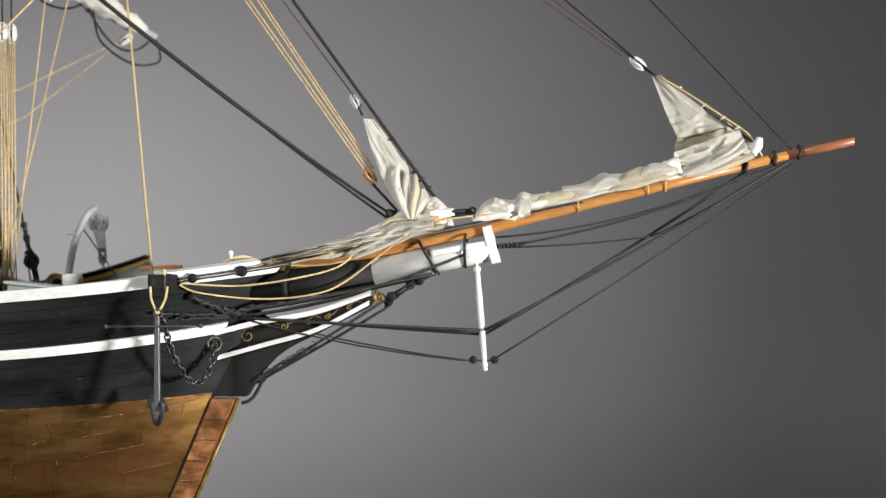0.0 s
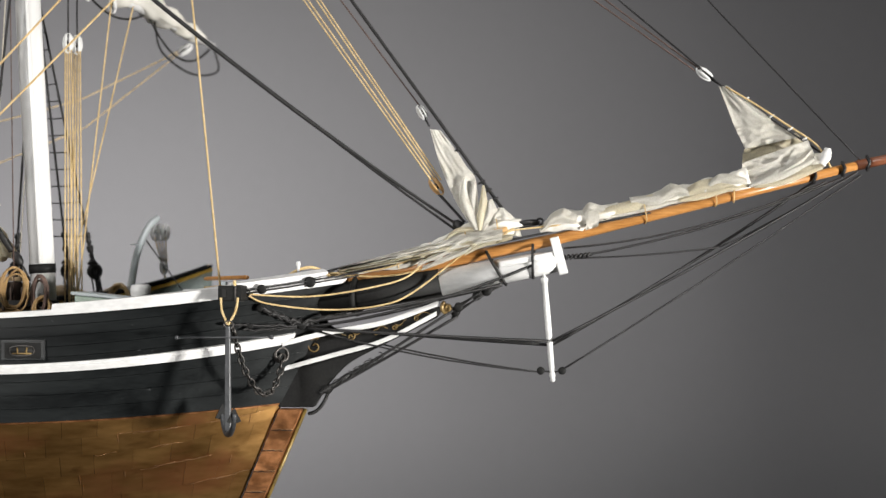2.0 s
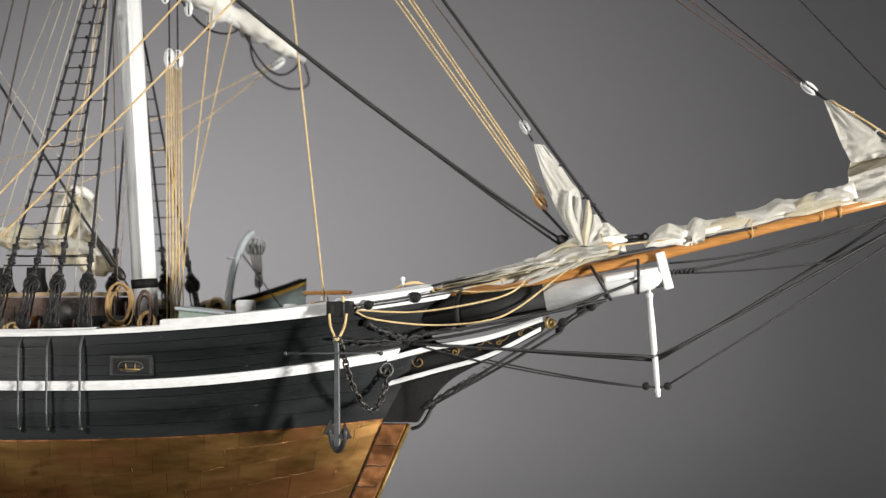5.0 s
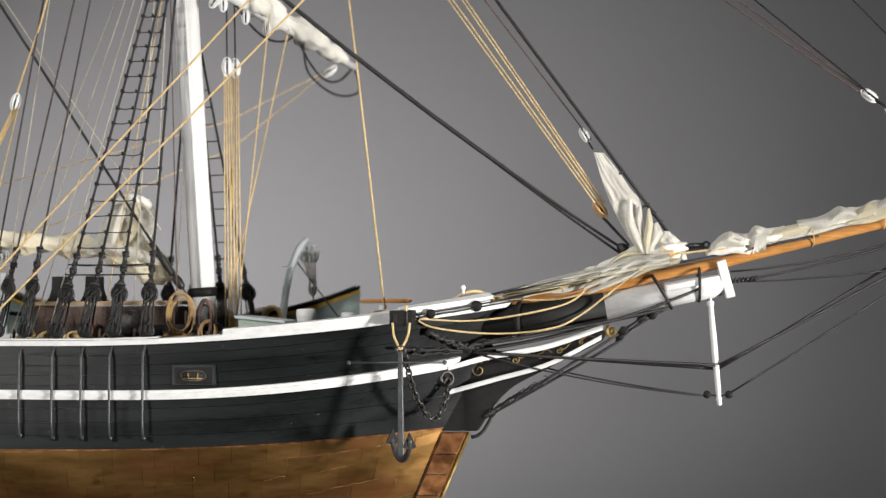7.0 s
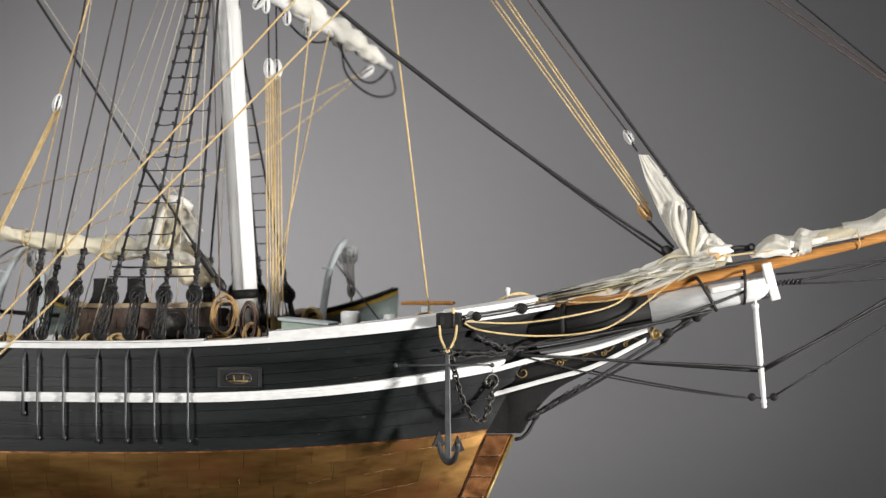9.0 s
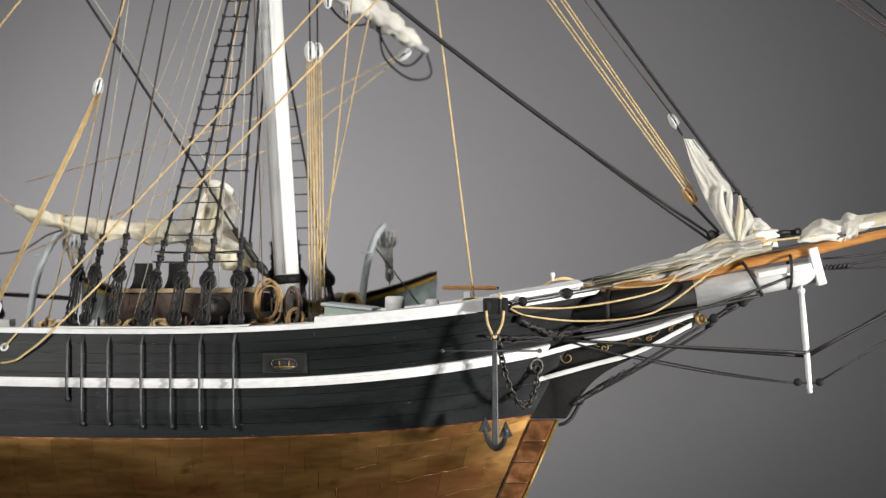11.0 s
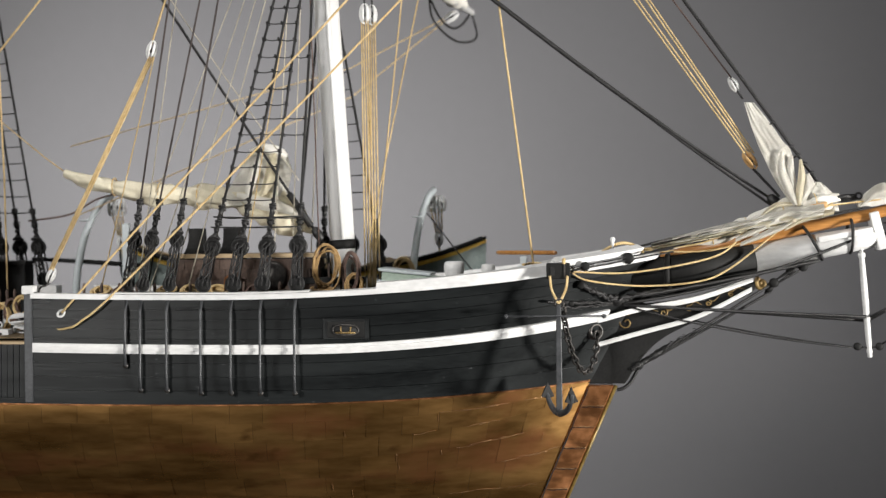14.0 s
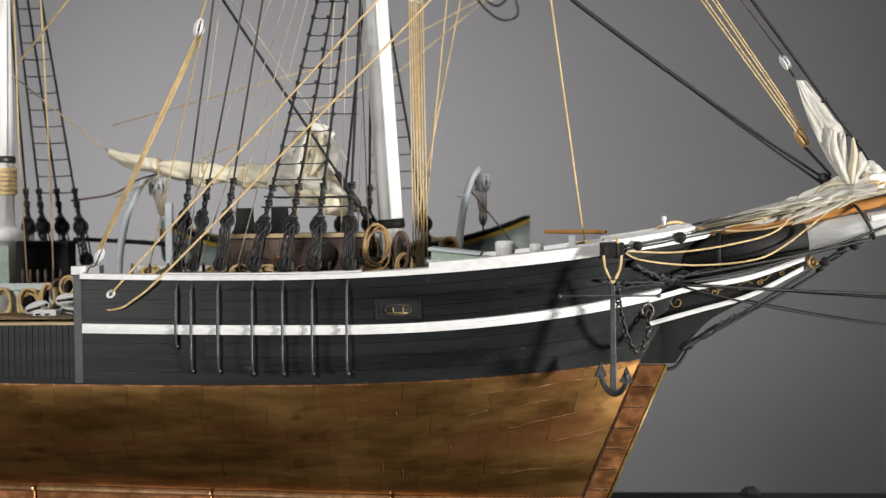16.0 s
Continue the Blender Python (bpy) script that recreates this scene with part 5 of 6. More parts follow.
part("rim", lathe([(0.0042, -0.004), (0.0042, 0.0010), (0.0050, 0.0018), (0.0062, 0.0008), (0.0064, -0.004)], hm, 22), IRON, hawse)
# dark disc painted as the shade down the hawse hole
part("bore", lathe([(0.0001, -0.003), (0.0042, -0.003), (0.0042, -0.0025), (0.0001, -0.0025)], hm, 18), DARK_HOLE, hawse)
chain = thing("anchor_chain", "rusty iron anchor chain hanging from the hawse hole", "chain", (-0.238, 0.84, 1.195))
line = smooth_line([(-0.2510, 0.8100, 1.2420), (-0.2490, 0.8180, 1.2260), (-0.2450, 0.8260, 1.2090), (-0.2385, 0.8380, 1.1945), (-0.2320, 0.8480, 1.1935), (-0.2275, 0.8560, 1.2040), (-0.2258, 0.8620, 1.2190)], 16)
gone, last, k = 0.0, line[0], 0
for a, b in zip(line, line[1:]):
    gone += (b - a).length
    if gone > 0.0042:
        gone = 0.0
        m = aim(a, b) @ Matrix.Rotation(math.pi / 2 * (k % 2) + 0.5, 4, "Z")
        part("link", tube([m @ Vector((0.0021 * math.cos(t), 0, 0.0034 * math.sin(t))) for t in np.linspace(0, 6.28, 13)[:-1]], 0.00080, 6, closed=True), IRON, chain)
        k += 1
# chain and hearts along the bow bulwark
gear = thing("bulwark_tackle", "black chain and hearts stretched along the white bulwark", "tackle", (-0.225, 0.845, 1.270))
pts = [outside(-0.2455, 1.2672, 0.006), outside(-0.2350, 1.2695, 0.0065), outside(-0.2180, 1.2720, 0.0065), outside(-0.2030, 1.2748, 0.007), Vector((-0.1690, 0.8690, 1.2805))]
for p, r in ((pts[1], 0.0036), (pts[3], 0.0042)):
    deadeye(p, None, r, gear)
for a, b in zip(pts, pts[1:]):
    for off in (-0.0011, 0.0011):
        part("lanyard", tube([a + Vector((0, 0, off)), b + Vector((0, 0, off))], 0.0006, 6), TAR, gear)
part("eye", tube([pts[0] + Vector((0.0026 * math.cos(a), 0, 0.0026 * math.sin(a))) for a in np.linspace(0, 6.28, 16)[:-1]], 0.0007, 6, closed=True), IRON, gear)
pin = thing("bulwark_pin", "white-headed pin with a hemp coil on the bow bulwark", "belaying pin", (-0.214, 0.868, 1.283))
part("pin", lathe([(0.0012, -0.006), (0.0012, 0.002), (0.0020, 0.0035), (0.0012, 0.0055)], Matrix.Translation((-0.2140, 0.8650, 1.2850)), 12), WHITE, pin)
part("hemp_coil", tube(smooth_line([(-0.2240, 0.862, 1.2780), (-0.2150, 0.865, 1.2835), (-0.2060, 0.868, 1.2860), (-0.1980, 0.870, 1.2840), (-0.1910, 0.872, 1.2790)], 6), 0.0012, 7), HEMP, pin)
rope("lift_line", [(-0.2725, 0.8600, 1.2690), (-0.2960, 0.8815, 1.4540), (-0.3070, 0.8915, 1.5360)], 0.0008, HEMP, "pale line running up from the bow rail")
lb = thing("line_lashing", "hemp line belayed on the bow rail", "lashing", (-0.2700, 0.845, 1.2710))
part("lashing", tube(smooth_line([(-0.2800, 0.842, 1.2710), (-0.2720, 0.858, 1.2720), (-0.2660, 0.838, 1.2715), (-0.2600, 0.834, 1.2705)], 6), 0.0009, 6), HEMP, lb)

# ---- windlass, scuttle and posts on the fore deck ----
def deck_z(x):
    return 1.2215 + 0.10 * max(0, x + 0.55) ** 2


wl = thing("windlass_brake", "brown wooden windlass bar on a pale post", "windlass", (-0.281, 0.905, deck_z(-0.281)))
part("post", box((0.0052, 0.0060, 0.050), Matrix.Translation((-0.2815, 0.905, 1.2510)), 0.0006), PALE_BLUE, wl)
part("bracket", box((0.0090, 0.0072, 0.0060), Matrix.Translation((-0.2815, 0.905, 1.2660)), 0.0008), PALE_BLUE, wl)
part("bar", tube([(-0.2560, 0.880, 1.2790), (-0.2580, 0.882, 1.2790), (-0.3010, 0.928, 1.2788), (-0.3030, 0.930, 1.2788)], [0.0012, 0.0017, 0.0017, 0.0012], 10), WOOD, wl)
sc = thing("scuttle", "pale green deck scuttle with a sloping grey lid", "hatch", (-0.365, 0.884, deck_z(-0.365)))
bm = bmesh.new()
prof = [(-0.3870, 1.2230), (-0.3330, 1.2230), (-0.3330, 1.2600), (-0.3870, 1.2660)]
part("body", slice_plate(prof, 0.040, 0.884, 0.0006), PALE_GREEN, sc)
part("lid", slice_plate([(-0.3895, 1.2665), (-0.3500, 1.2625), (-0.3500, 1.2645), (-0.3895, 1.2690)], 0.044, 0.884, 0.0005), PALE_BLUE, sc)
part("moulding", slice_plate([(-0.3905, 1.2575), (-0.3480, 1.2535), (-0.3480, 1.2555), (-0.3905, 1.2600)], 0.0445, 0.884, 0.0004), PALE_BLUE, sc)
part("runner", slice_plate([(-0.3500, 1.2600), (-0.3290, 1.2575), (-0.3290, 1.2595), (-0.3500, 1.2622)], 0.030, 0.884, 0.0004), PALE_GREEN, sc)
for at, r, h, lab in (((-0.3310, 0.850), 0.0076, 0.0475, "rounded white timber post on the fore deck"), ((-0.3090, 0.905), 0.0055, 0.0430, "rounded white timber post beside the windlass")):
    t = thing("deck_post", lab, "post", (at[0], at[1], deck_z(at[0])))
    part("post", lathe([(r * 0.6, 0), (r * 0.6, h * 0.66), (r * 0.75, h * 0.74), (r * 0.96, h * 0.84), (r, h * 0.93), (r * 0.93, h * 0.985), (r * 0.7, h)], Matrix.Translation((at[0], at[1], deck_z(at[0]))), 24), WHITE, t)
# ---- port in the side ----
pt = thing("side_port", "framed oval brass port in the black side", "port", (-0.406, C - 0.0702, 1.2262))
yy = C - half_breadth(-0.406, 1.226)
part("frame", box((0.0330, 0.0016, 0.0150), Matrix.Translation((-0.4060, yy - 0.0006, 1.2265)), 0.0005), BLACK, pt)
part("inner_frame", box((0.0270, 0.0010, 0.0115), Matrix.Translation((-0.4060, yy - 0.0016, 1.2262)), 0.0004), BLACK_FLAT, pt)
def oval(rx, rz, y, r, n=30):
    return [(-0.4062 + rx * math.copysign(abs(math.cos(a)) ** 0.7, math.cos(a)), y, 1.2260 + rz * math.copysign(abs(math.sin(a)) ** 0.8, math.sin(a))) for a in np.linspace(0, 6.283, n)[:-1]]
part("brass_rim", tube(oval(0.0092, 0.0036, yy - 0.0023, 0.0006), 0.0007, 6, closed=True), IRON, pt)
part("brass_plate", lathe([(0.0001, 0), (0.0088, 0), (0.0088, 0.0006), (0.0001, 0.0006)], Matrix.Translation((-0.4062, yy - 0.0020, 1.2260)) @ Matrix.Diagonal((1, 1, 0.37, 1)) @ Matrix.Rotation(math.pi / 2, 4, "X"), 24), DARK_HOLE, pt, "dark glass inside the port")
# glints of brass in the port, drawn as two gold bars and a sill
for dx in (-0.0030, 0.0032):
    part("glint_bar", tube([(-0.4062 + dx, yy - 0.0026, 1.2234), (-0.4062 + dx * 1.2, yy - 0.0026, 1.2284)], 0.0006, 6), GOLD, pt)
part("glint_sill", tube([(-0.4135, yy - 0.0026, 1.2240), (-0.3990, yy - 0.0026, 1.2240)], 0.0006, 6), GOLD, pt)

# ---- shrouds, deadeyes and chain plates ----
def extend(a, b, z):
    a, b = Vector(a), Vector(b)
    return a + (b - a) * ((z - a.z) / (b.z - a.z))


RAILZ = 1.2530


def shroud(x_plate, top, heavy=True, foot=1.181, side=-1, lean=0.0):
    """One shroud with its two deadeyes, lanyards and iron chain plate, from the side up to the mast head."""
    y = C + side * 0.0705
    lo = Vector((x_plate, y, RAILZ + 0.0062))
    direction = (Vector(top) - lo).normalized()
    hi = lo + direction * (0.0275 if heavy else 0.033)
    t = thing("shroud", "black tarred shroud set up with deadeyes" if heavy else "black tarred backstay set up with small deadeyes", "shroud", lo, "starboard shrouds" if side < 0 else "port shrouds")
    r = 0.0050 if heavy else 0.0040
    deadeye(lo, None, r, t, "lower_deadeye")
    deadeye(hi, None, r, t, "upper_deadeye")
    rnd = random.Random(int(-x_plate * 1e4))
    for dx in (-0.0030, 0.0, 0.0030):
        for dy in (-0.0029, 0.0029):
            slack = rnd.uniform(-0.0012, 0.0012)
            part("lanyard", tube([lo.lerp(hi, q) + Vector(((dx * (1.1 - 0.35 * q) + slack * math.sin(math.pi * q)) * r / 0.005, dy, -0.001 + 0.002 * q)) for q in np.linspace(0, 1, 7)], 0.00072, 6), TAR, t)
    for k in range(2):
        ph = rnd.uniform(0, 6)
        part("lanyard_end", tube([lo.lerp(hi, q) + Vector((0.0034 * math.sin(9 * q + ph), -0.0036 - 0.0006 * math.cos(9 * q + ph), 0.0)) for q in np.linspace(0.12, 1.12, 16)], 0.00062, 5), TAR, t)
    part("hitch", lumpy([hi + direction * (r + 0.001) + Vector((-0.0042, -0.001, 0)), hi + direction * (r + 0.003) + Vector((0, -0.0024, 0)), hi + direction * (r + 0.001) + Vector((0.0042, -0.001, 0.0))], [0.0009, 0.0019, 0.0009], x_plate * 50, 0.8, 8, 1.0, 5), TAR, t)
    part("strop", tube([hi + Vector(((r + 0.0006) * math.cos(a), 0, (r + 0.0006) * math.sin(a))) for a in np.linspace(0, 6.28, 20)[:-1]], 0.0012, 6, closed=True), TAR, t)
    part("lower_strop", tube([lo + Vector(((r + 0.0003) * math.cos(a), 0, (r + 0.0003) * math.sin(a))) for a in np.linspace(0, 6.28, 20)[:-1]], 0.0009, 6, closed=True), TAR, t)
    s0 = hi + direction * r
    n = 40
    part("turned_in_end", tube([s0 + direction * (0.026 * i / n) + Vector((0, 0.0007 * math.sin(i * 0.9), 0)) for i in range(n + 1)], [0.0017 + 0.0003 * math.sin(i * 1.1) + 0.0005 * abs(noise.noise(Vector((i * 0.23, x_plate * 90, 0)))) for i in range(n + 1)], 8), TAR, t)
    for d in (0.002, 0.014, 0.025):
        p = s0 + direction * d
        part("seizing", tube([p + Vector((0.0021 * math.cos(a), 0.0021 * math.sin(a), 0.0003 * a - 0.002)) for a in np.linspace(0, 12.5, 30)], 0.0009, 5), TAR, t)
    up = extend(s0, top, 1.66)
    part("rope", tube([s0 + direction * 0.024, s0.lerp(up, 0.5), up], 0.00100 if heavy else 0.00075, 8), TAR if heavy else DARK_ROPE, t)
    if side < 0:
        x_b = x_plate - 0.0008
        out = C - 0.0785
        part("chain_plate", tube([(x_plate, C - 0.0722, RAILZ - 0.002), (x_plate - 0.0003, out, 1.2400), (x_b, out, foot + 0.012), (x_b, out + 0.0012, foot)], [0.0012, 0.00095, 0.00095, 0.0012], 8), GREY_BLACK, t, "dark iron chain plate")
        part("bolt", lathe([(0.0004, 0), (0.0020, 0.0004), (0.0020, 0.0016), (0.0006, 0.0022)], Matrix.Translation((x_b, out + 0.0032, foot)) @ Matrix.Rotation(math.pi / 2, 4, "X"), 10), IRON, t)
    return hi


SHR = ((-0.4420, (-0.4335, 0.856, 1.5110)), (-0.4670, (-0.4385, 0.852, 1.5110)), (-0.4885, (-0.4445, 0.851, 1.5110)), (-0.5105, (-0.4530, 0.850, 1.5110)))
heads = [shroud(x, top) for x, top in SHR]
for x, top, foot in ((-0.5355, (-0.4990, 0.852, 1.5140), 1.183), (-0.5550, (-0.5120, 0.852, 1.5130), 1.183), (-0.5660, (-0.5400, 0.860, 1.5150), 1.201)):
    shroud(x, top, False, foot)
# ratlines across the four shrouds
def on_shroud(i, z):
    x, top = SHR[i]
    return extend((x, C - 0.0705, RAILZ + 0.0062), top, z)


rnd = random.Random(31)
for k in range(22):
    z = 1.3085 + k * 0.01182 + rnd.uniform(-0.0008, 0.0008)
    last = 0 if k in (0, 5, 6, 10) else 1
    a, b = on_shroud(3, z), on_shroud(last, z + rnd.uniform(-0.0008, 0.0008))
    drop = rnd.uniform(0.0004, 0.0014)
    pts = [a.lerp(b, q) - Vector((0, 0.0012, drop * abs(math.sin(q * math.pi * (3 - last))))) for q in np.linspace(-0.02, 1.02, 19)]
    rat = rope("ratline", pts, 0.00042, TAR, "thin black ratline tied across the shrouds")
    for i in range(last, 4):
        p = a.lerp(b, (3 - i) / (3 - last)) - Vector((0, 0.0004, 0))
        part("knot", tube([p + Vector((0.0013 * math.cos(w), 0.0013 * math.sin(w), 0.00022 * w - 0.0012)) for w in np.linspace(0, 11, 16)], 0.00055, 5), TAR, rat)
for z in (1.3080, 1.2905 + 0.0100):
    a, b = on_shroud(3, z), on_shroud(0, z)
    rope("sheer_pole", sag(a + Vector((-0.004, -0.003, 0)), b + Vector((0.002, -0.003, 0)), 0.0004 if z < 1.305 else 0.0008), 0.0006, TAR, "thin black sheer pole across the shrouds")
rail_step = part("channel_rail", strake(0.205, 0.345, lowered(rail_line, 0.0044), lowered(rail_line, 0.0054), -0.009, 0.0036, -1, 20), WHITE, hull, "white channel along the rail")

# port side shrouds of both masts
for x, top in ((-0.3960, (-0.4300, 0.905, 1.4950)), (-0.4210, (-0.4320, 0.905, 1.4950)), (-0.4460, (-0.4345, 0.905, 1.4950)), (-0.4710, (-0.4370, 0.905, 1.4950))):
    shroud(x, top, True, 1.181, 1)
for k, (x, xt) in enumerate(((-0.6815, -0.7065), (-0.6980, -0.7175), (-0.7150, -0.7270), (-0.7280, -0.7325))):
    shroud(x, (xt, 0.925, 1.4750), True, 1.181, 1)
for k in range(16):
    z = 1.3150 + k * 0.0135
    a = extend((-0.6815, C + 0.0705, 1.2592), (-0.7065, 0.925, 1.475), z)
    b = extend((-0.7150, C + 0.0705, 1.2592), (-0.7270, 0.925, 1.475), z)
    rope("ratline", sag(a, b, 0.0006), 0.0005, TAR, "thin black ratline across the mainmast shrouds")
    a = extend((-0.3960, C + 0.0705, 1.2592), (-0.4300, 0.905, 1.495), z)
    b = extend((-0.4460, C + 0.0705, 1.2592), (-0.4345, 0.905, 1.495), z)
    rope("ratline", sag(a, b, 0.0006), 0.0005, TAR, "thin black ratline across the port shrouds")

# ---- running rigging ----
for x0, x1, y in ((-0.559, -0.543, 0.850), (-0.5535, -0.506, 0.853), (-0.534, -0.494, 0.850), (-0.5215, -0.4855, 0.852), (-0.5105, -0.4775, 0.853)):
    a, b = Vector((x0, y, 1.333)), Vector((x1, y + 0.006, 1.453))
    rope("running_line", [extend(a, b, 1.226), extend(a, b, 1.60)], 0.00045, PALE_ROPE, "thin pale running line up from the pin rail")
for x0, x1, y in ((-0.4700, -0.4560, 0.862), (-0.4565, -0.4480, 0.868), (-0.4950, -0.4530, 0.866), (-0.4330, -0.4410, 0.860), (-0.4490, -0.4380, 0.905)):
    a, b = Vector((x0, y, 1.260)), Vector((x1, y + 0.010, 1.500))
    rope("running_line", [extend(a, b, 1.226), extend(a, b, 1.60)], 0.00045, (HEMP, BROWN_ROPE, PALE_ROPE)[int(x0 * -1e4) % 3], "thin running line beside the foremast")
rope("mainstay", [(-0.4400, 0.880, 1.2970), (-0.4660, 0.880, 1.3360), (-0.5450, 0.882, 1.4570), (-0.6450, 0.882, 1.6100)], 0.0011, TAR, "black tarred mainstay coming down to the foremast foot")
rope("stay_line", [(-0.4520, 0.879, 1.3360), (-0.5380, 0.882, 1.4570), (-0.6360, 0.882, 1.6020)], 0.00045, PALE_ROPE, "pale line along the mainstay")
mh = thing("stay_heart", "black heart block shackling the mainstay to the deck", "block", (-0.4340, 0.880, 1.290))
part("heart", lathe([(0.001, -0.006), (0.0030, -0.004), (0.0038, 0.001), (0.0030, 0.005), (0.001, 0.007)], aim((-0.4375, 0.878, 1.2945), (-0.466, 0.88, 1.336)), 12), TAR, mh)
part("lashing", tube([(-0.4600, 0.879, 1.3260), (-0.4430, 0.879, 1.3010)], 0.0026, 8), TAR, mh)
part("hook", tube(smooth_line([(-0.4360, 0.878, 1.2920), (-0.4330, 0.878, 1.2880), (-0.4310, 0.878, 1.2840), (-0.4290, 0.879, 1.2800)], 5), 0.0008, 6), IRON, mh)
rope("brace", smooth_line([(-0.6140, 0.8060, 1.2395), (-0.5720, 0.808, 1.2850), (-0.4310, 0.824, 1.4370), (-0.3640, 0.834, 1.5110)], 8), 0.0008, HEMP, "tan hemp brace running up from the side")
rope("brace", smooth_line([(-0.6225, 0.8090, 1.2270), (-0.6110, 0.8065, 1.2280), (-0.5990, 0.805, 1.2335), (-0.5650, 0.805, 1.2625), (-0.4310, 0.820, 1.3975), (-0.3280, 0.836, 1.5050)], 8), 0.0008, HEMP, "tan hemp brace running up from the side")
be = thing("brace_eye", "white metal thimble for a brace on the black side", "thimble", (-0.6150, 0.8120, 1.2390))
part("thimble", tube([(-0.6150 + 0.0024 * math.cos(a) - 0.0008 * math.sin(a), 0.8070, 1.2388 + 0.0018 * math.sin(a) + 0.0015 * math.cos(a)) for a in np.linspace(0, 6.28, 18)[:-1]], 0.0009, 6, closed=True), WHITE, be)
bh = thing("brace_hole", "brace opening in the side, its shade a dark disc", "opening", (-0.6225, 0.811, 1.2270))
# flat dark disc on the side, coloured as the hole's shade
part("rim", lathe([(0.0001, 0), (0.0028, 0), (0.0028, 0.0012), (0.0001, 0.0012)], Matrix.Translation((-0.6225, 0.8100, 1.2272)) @ Matrix.Rotation(math.pi / 2, 4, "X"), 14), DARK_HOLE, bh)
BD = Vector((-0.5570, 0.8470, 1.4340))
block(BD, BD + Vector((0.006, 0, 0.022)), 0.0115, WHITE, "small white block of a hemp tackle")
BD2 = Vector((-0.6290, 0.8260, 1.2660))
block(BD2, BD + Vector((0, 0, 0)), 0.0095, WHITE, "small white block hooked to the rail")
for k in (-1, 0, 1):
    rope("tackle_fall", [BD2 + Vector((0.0012 * k, 0, 0.004)), BD + Vector((0.0016 * k, 0, -0.005))], 0.00075, HEMP, "tan hemp tackle line")
rope("tackle_fall", [(-0.5990, 0.8500, 1.2550), BD + Vector((0.002, 0, -0.005))], 0.0005, HEMP, "tan hemp tackle line")
rope("tackle_pendant", [BD + Vector((0, 0, 0.004)), (-0.5410, 0.8560, 1.4950), (-0.5180, 0.8650, 1.5900)], 0.0008, HEMP, "tan hemp tackle pendant")
hk = thing("rail_hook", "black iron hook on the white rail", "hook", (-0.6330, 0.818, 1.254))
part("hook", tube(smooth_line([(-0.6360, 0.818, 1.2530), (-0.6345, 0.819, 1.2575), (-0.6310, 0.822, 1.2590), (-0.6300, 0.825, 1.2630)], 5), 0.0006, 6), IRON, hk)
# double block and falls before the foremast
for x, y in ((-0.4015, 0.889), (-0.3968, 0.896)):
    p = Vector((x, y, 1.4640))
    block(p, p + Vector((0, 0, 0.02)), 0.0125, WHITE, "white block hanging before the foremast")
    rope("block_pendant", [p + Vector((0, 0, 0.006)), p + Vector((-0.001, 0, 0.14))], 0.0007, TAR, "black pendant above a white block")
    for k, (dx, bx, by) in enumerate(((-0.0025, -0.4025, 0.886), (-0.0010, -0.4005, 0.890), (0.0008, -0.3985, 0.893), (0.0024, -0.3960, 0.897))):
        rope("tackle_fall", [p + Vector((dx, 0, -0.005)), (bx + (0.0035 if x > -0.4 else 0), by, deck_z(-0.40) + 0.004)], 0.00055, HEMP, "tan hemp fall down to the deck")
# rope coils at the foot of the foremast
for c, r, turns, th, ax, tall, m_, lab in (((-0.4250, 0.8400, 1.2710), 0.0086, 5, 0.0008, (0.35, -1, 0), 1.75, COIL_ROPE, "tan hemp rope coil hung beside the foremast"), ((-0.4075, 0.8460, 1.2670), 0.0058, 5, 0.0009, (-0.2, -1, 0), 2.2, BROWN_ROPE, "brown rope coil hung on the foremast"), ((-0.4050, 0.8440, 1.2570), 0.0058, 7, 0.0008, (0.3, -1, 0.2), 1.3, COIL_ROPE, "tan hemp rope coil at the mast foot"), ((-0.4280, 0.8370, 1.2535), 0.0070, 4, 0.0009, (0, -0.25, 1), 0.6, COIL_ROPE, "tan hemp rope heaped on the rail")):
    tagged(part("rope_coil", coil(c, r, turns, th, ax, tall, int(c[0] * -1e4) % 7), m_), lab, "rope coil", "coils at the foremast")
bits = thing("fife_rail", "dark wooden fife rail round the foremast", "fife rail", (-0.42, 0.86, 1.222))
for x in (-0.4480, -0.4050):
    part("post", box((0.0070, 0.0070, 0.040), Matrix.Translation((x, 0.858, 1.2420)), 0.0006), BLACK_FLAT, bits)
part("rail", box((0.0560, 0.0090, 0.0050), Matrix.Translation((-0.4265, 0.858, 1.2600)), 0.0008), BLACK_FLAT, bits)
for k in range(5):
    part("belaying_pin", lathe([(0.0006, -0.012), (0.0010, -0.002), (0.0008, 0.002), (0.0013, 0.006), (0.0004, 0.009)], Matrix.Translation((-0.4440 + k * 0.009, 0.858, 1.2640)), 8), BRICK_BROWN, bits)

# ---- fore yard with its furled sail ----
Y0, Y1 = Vector((-0.4060, 0.862, 1.5230)), Vector((-0.3306, 1.065, 1.4896))
yard = thing("fore_yard", "white fore yard braced round with a furled cream sail", "yard", Y0)
part("spar", tube([Y0 - (Y1 - Y0) * 0.5, Y0, Y1], [0.0052, 0.0056, 0.0030], 12), WHITE, yard)
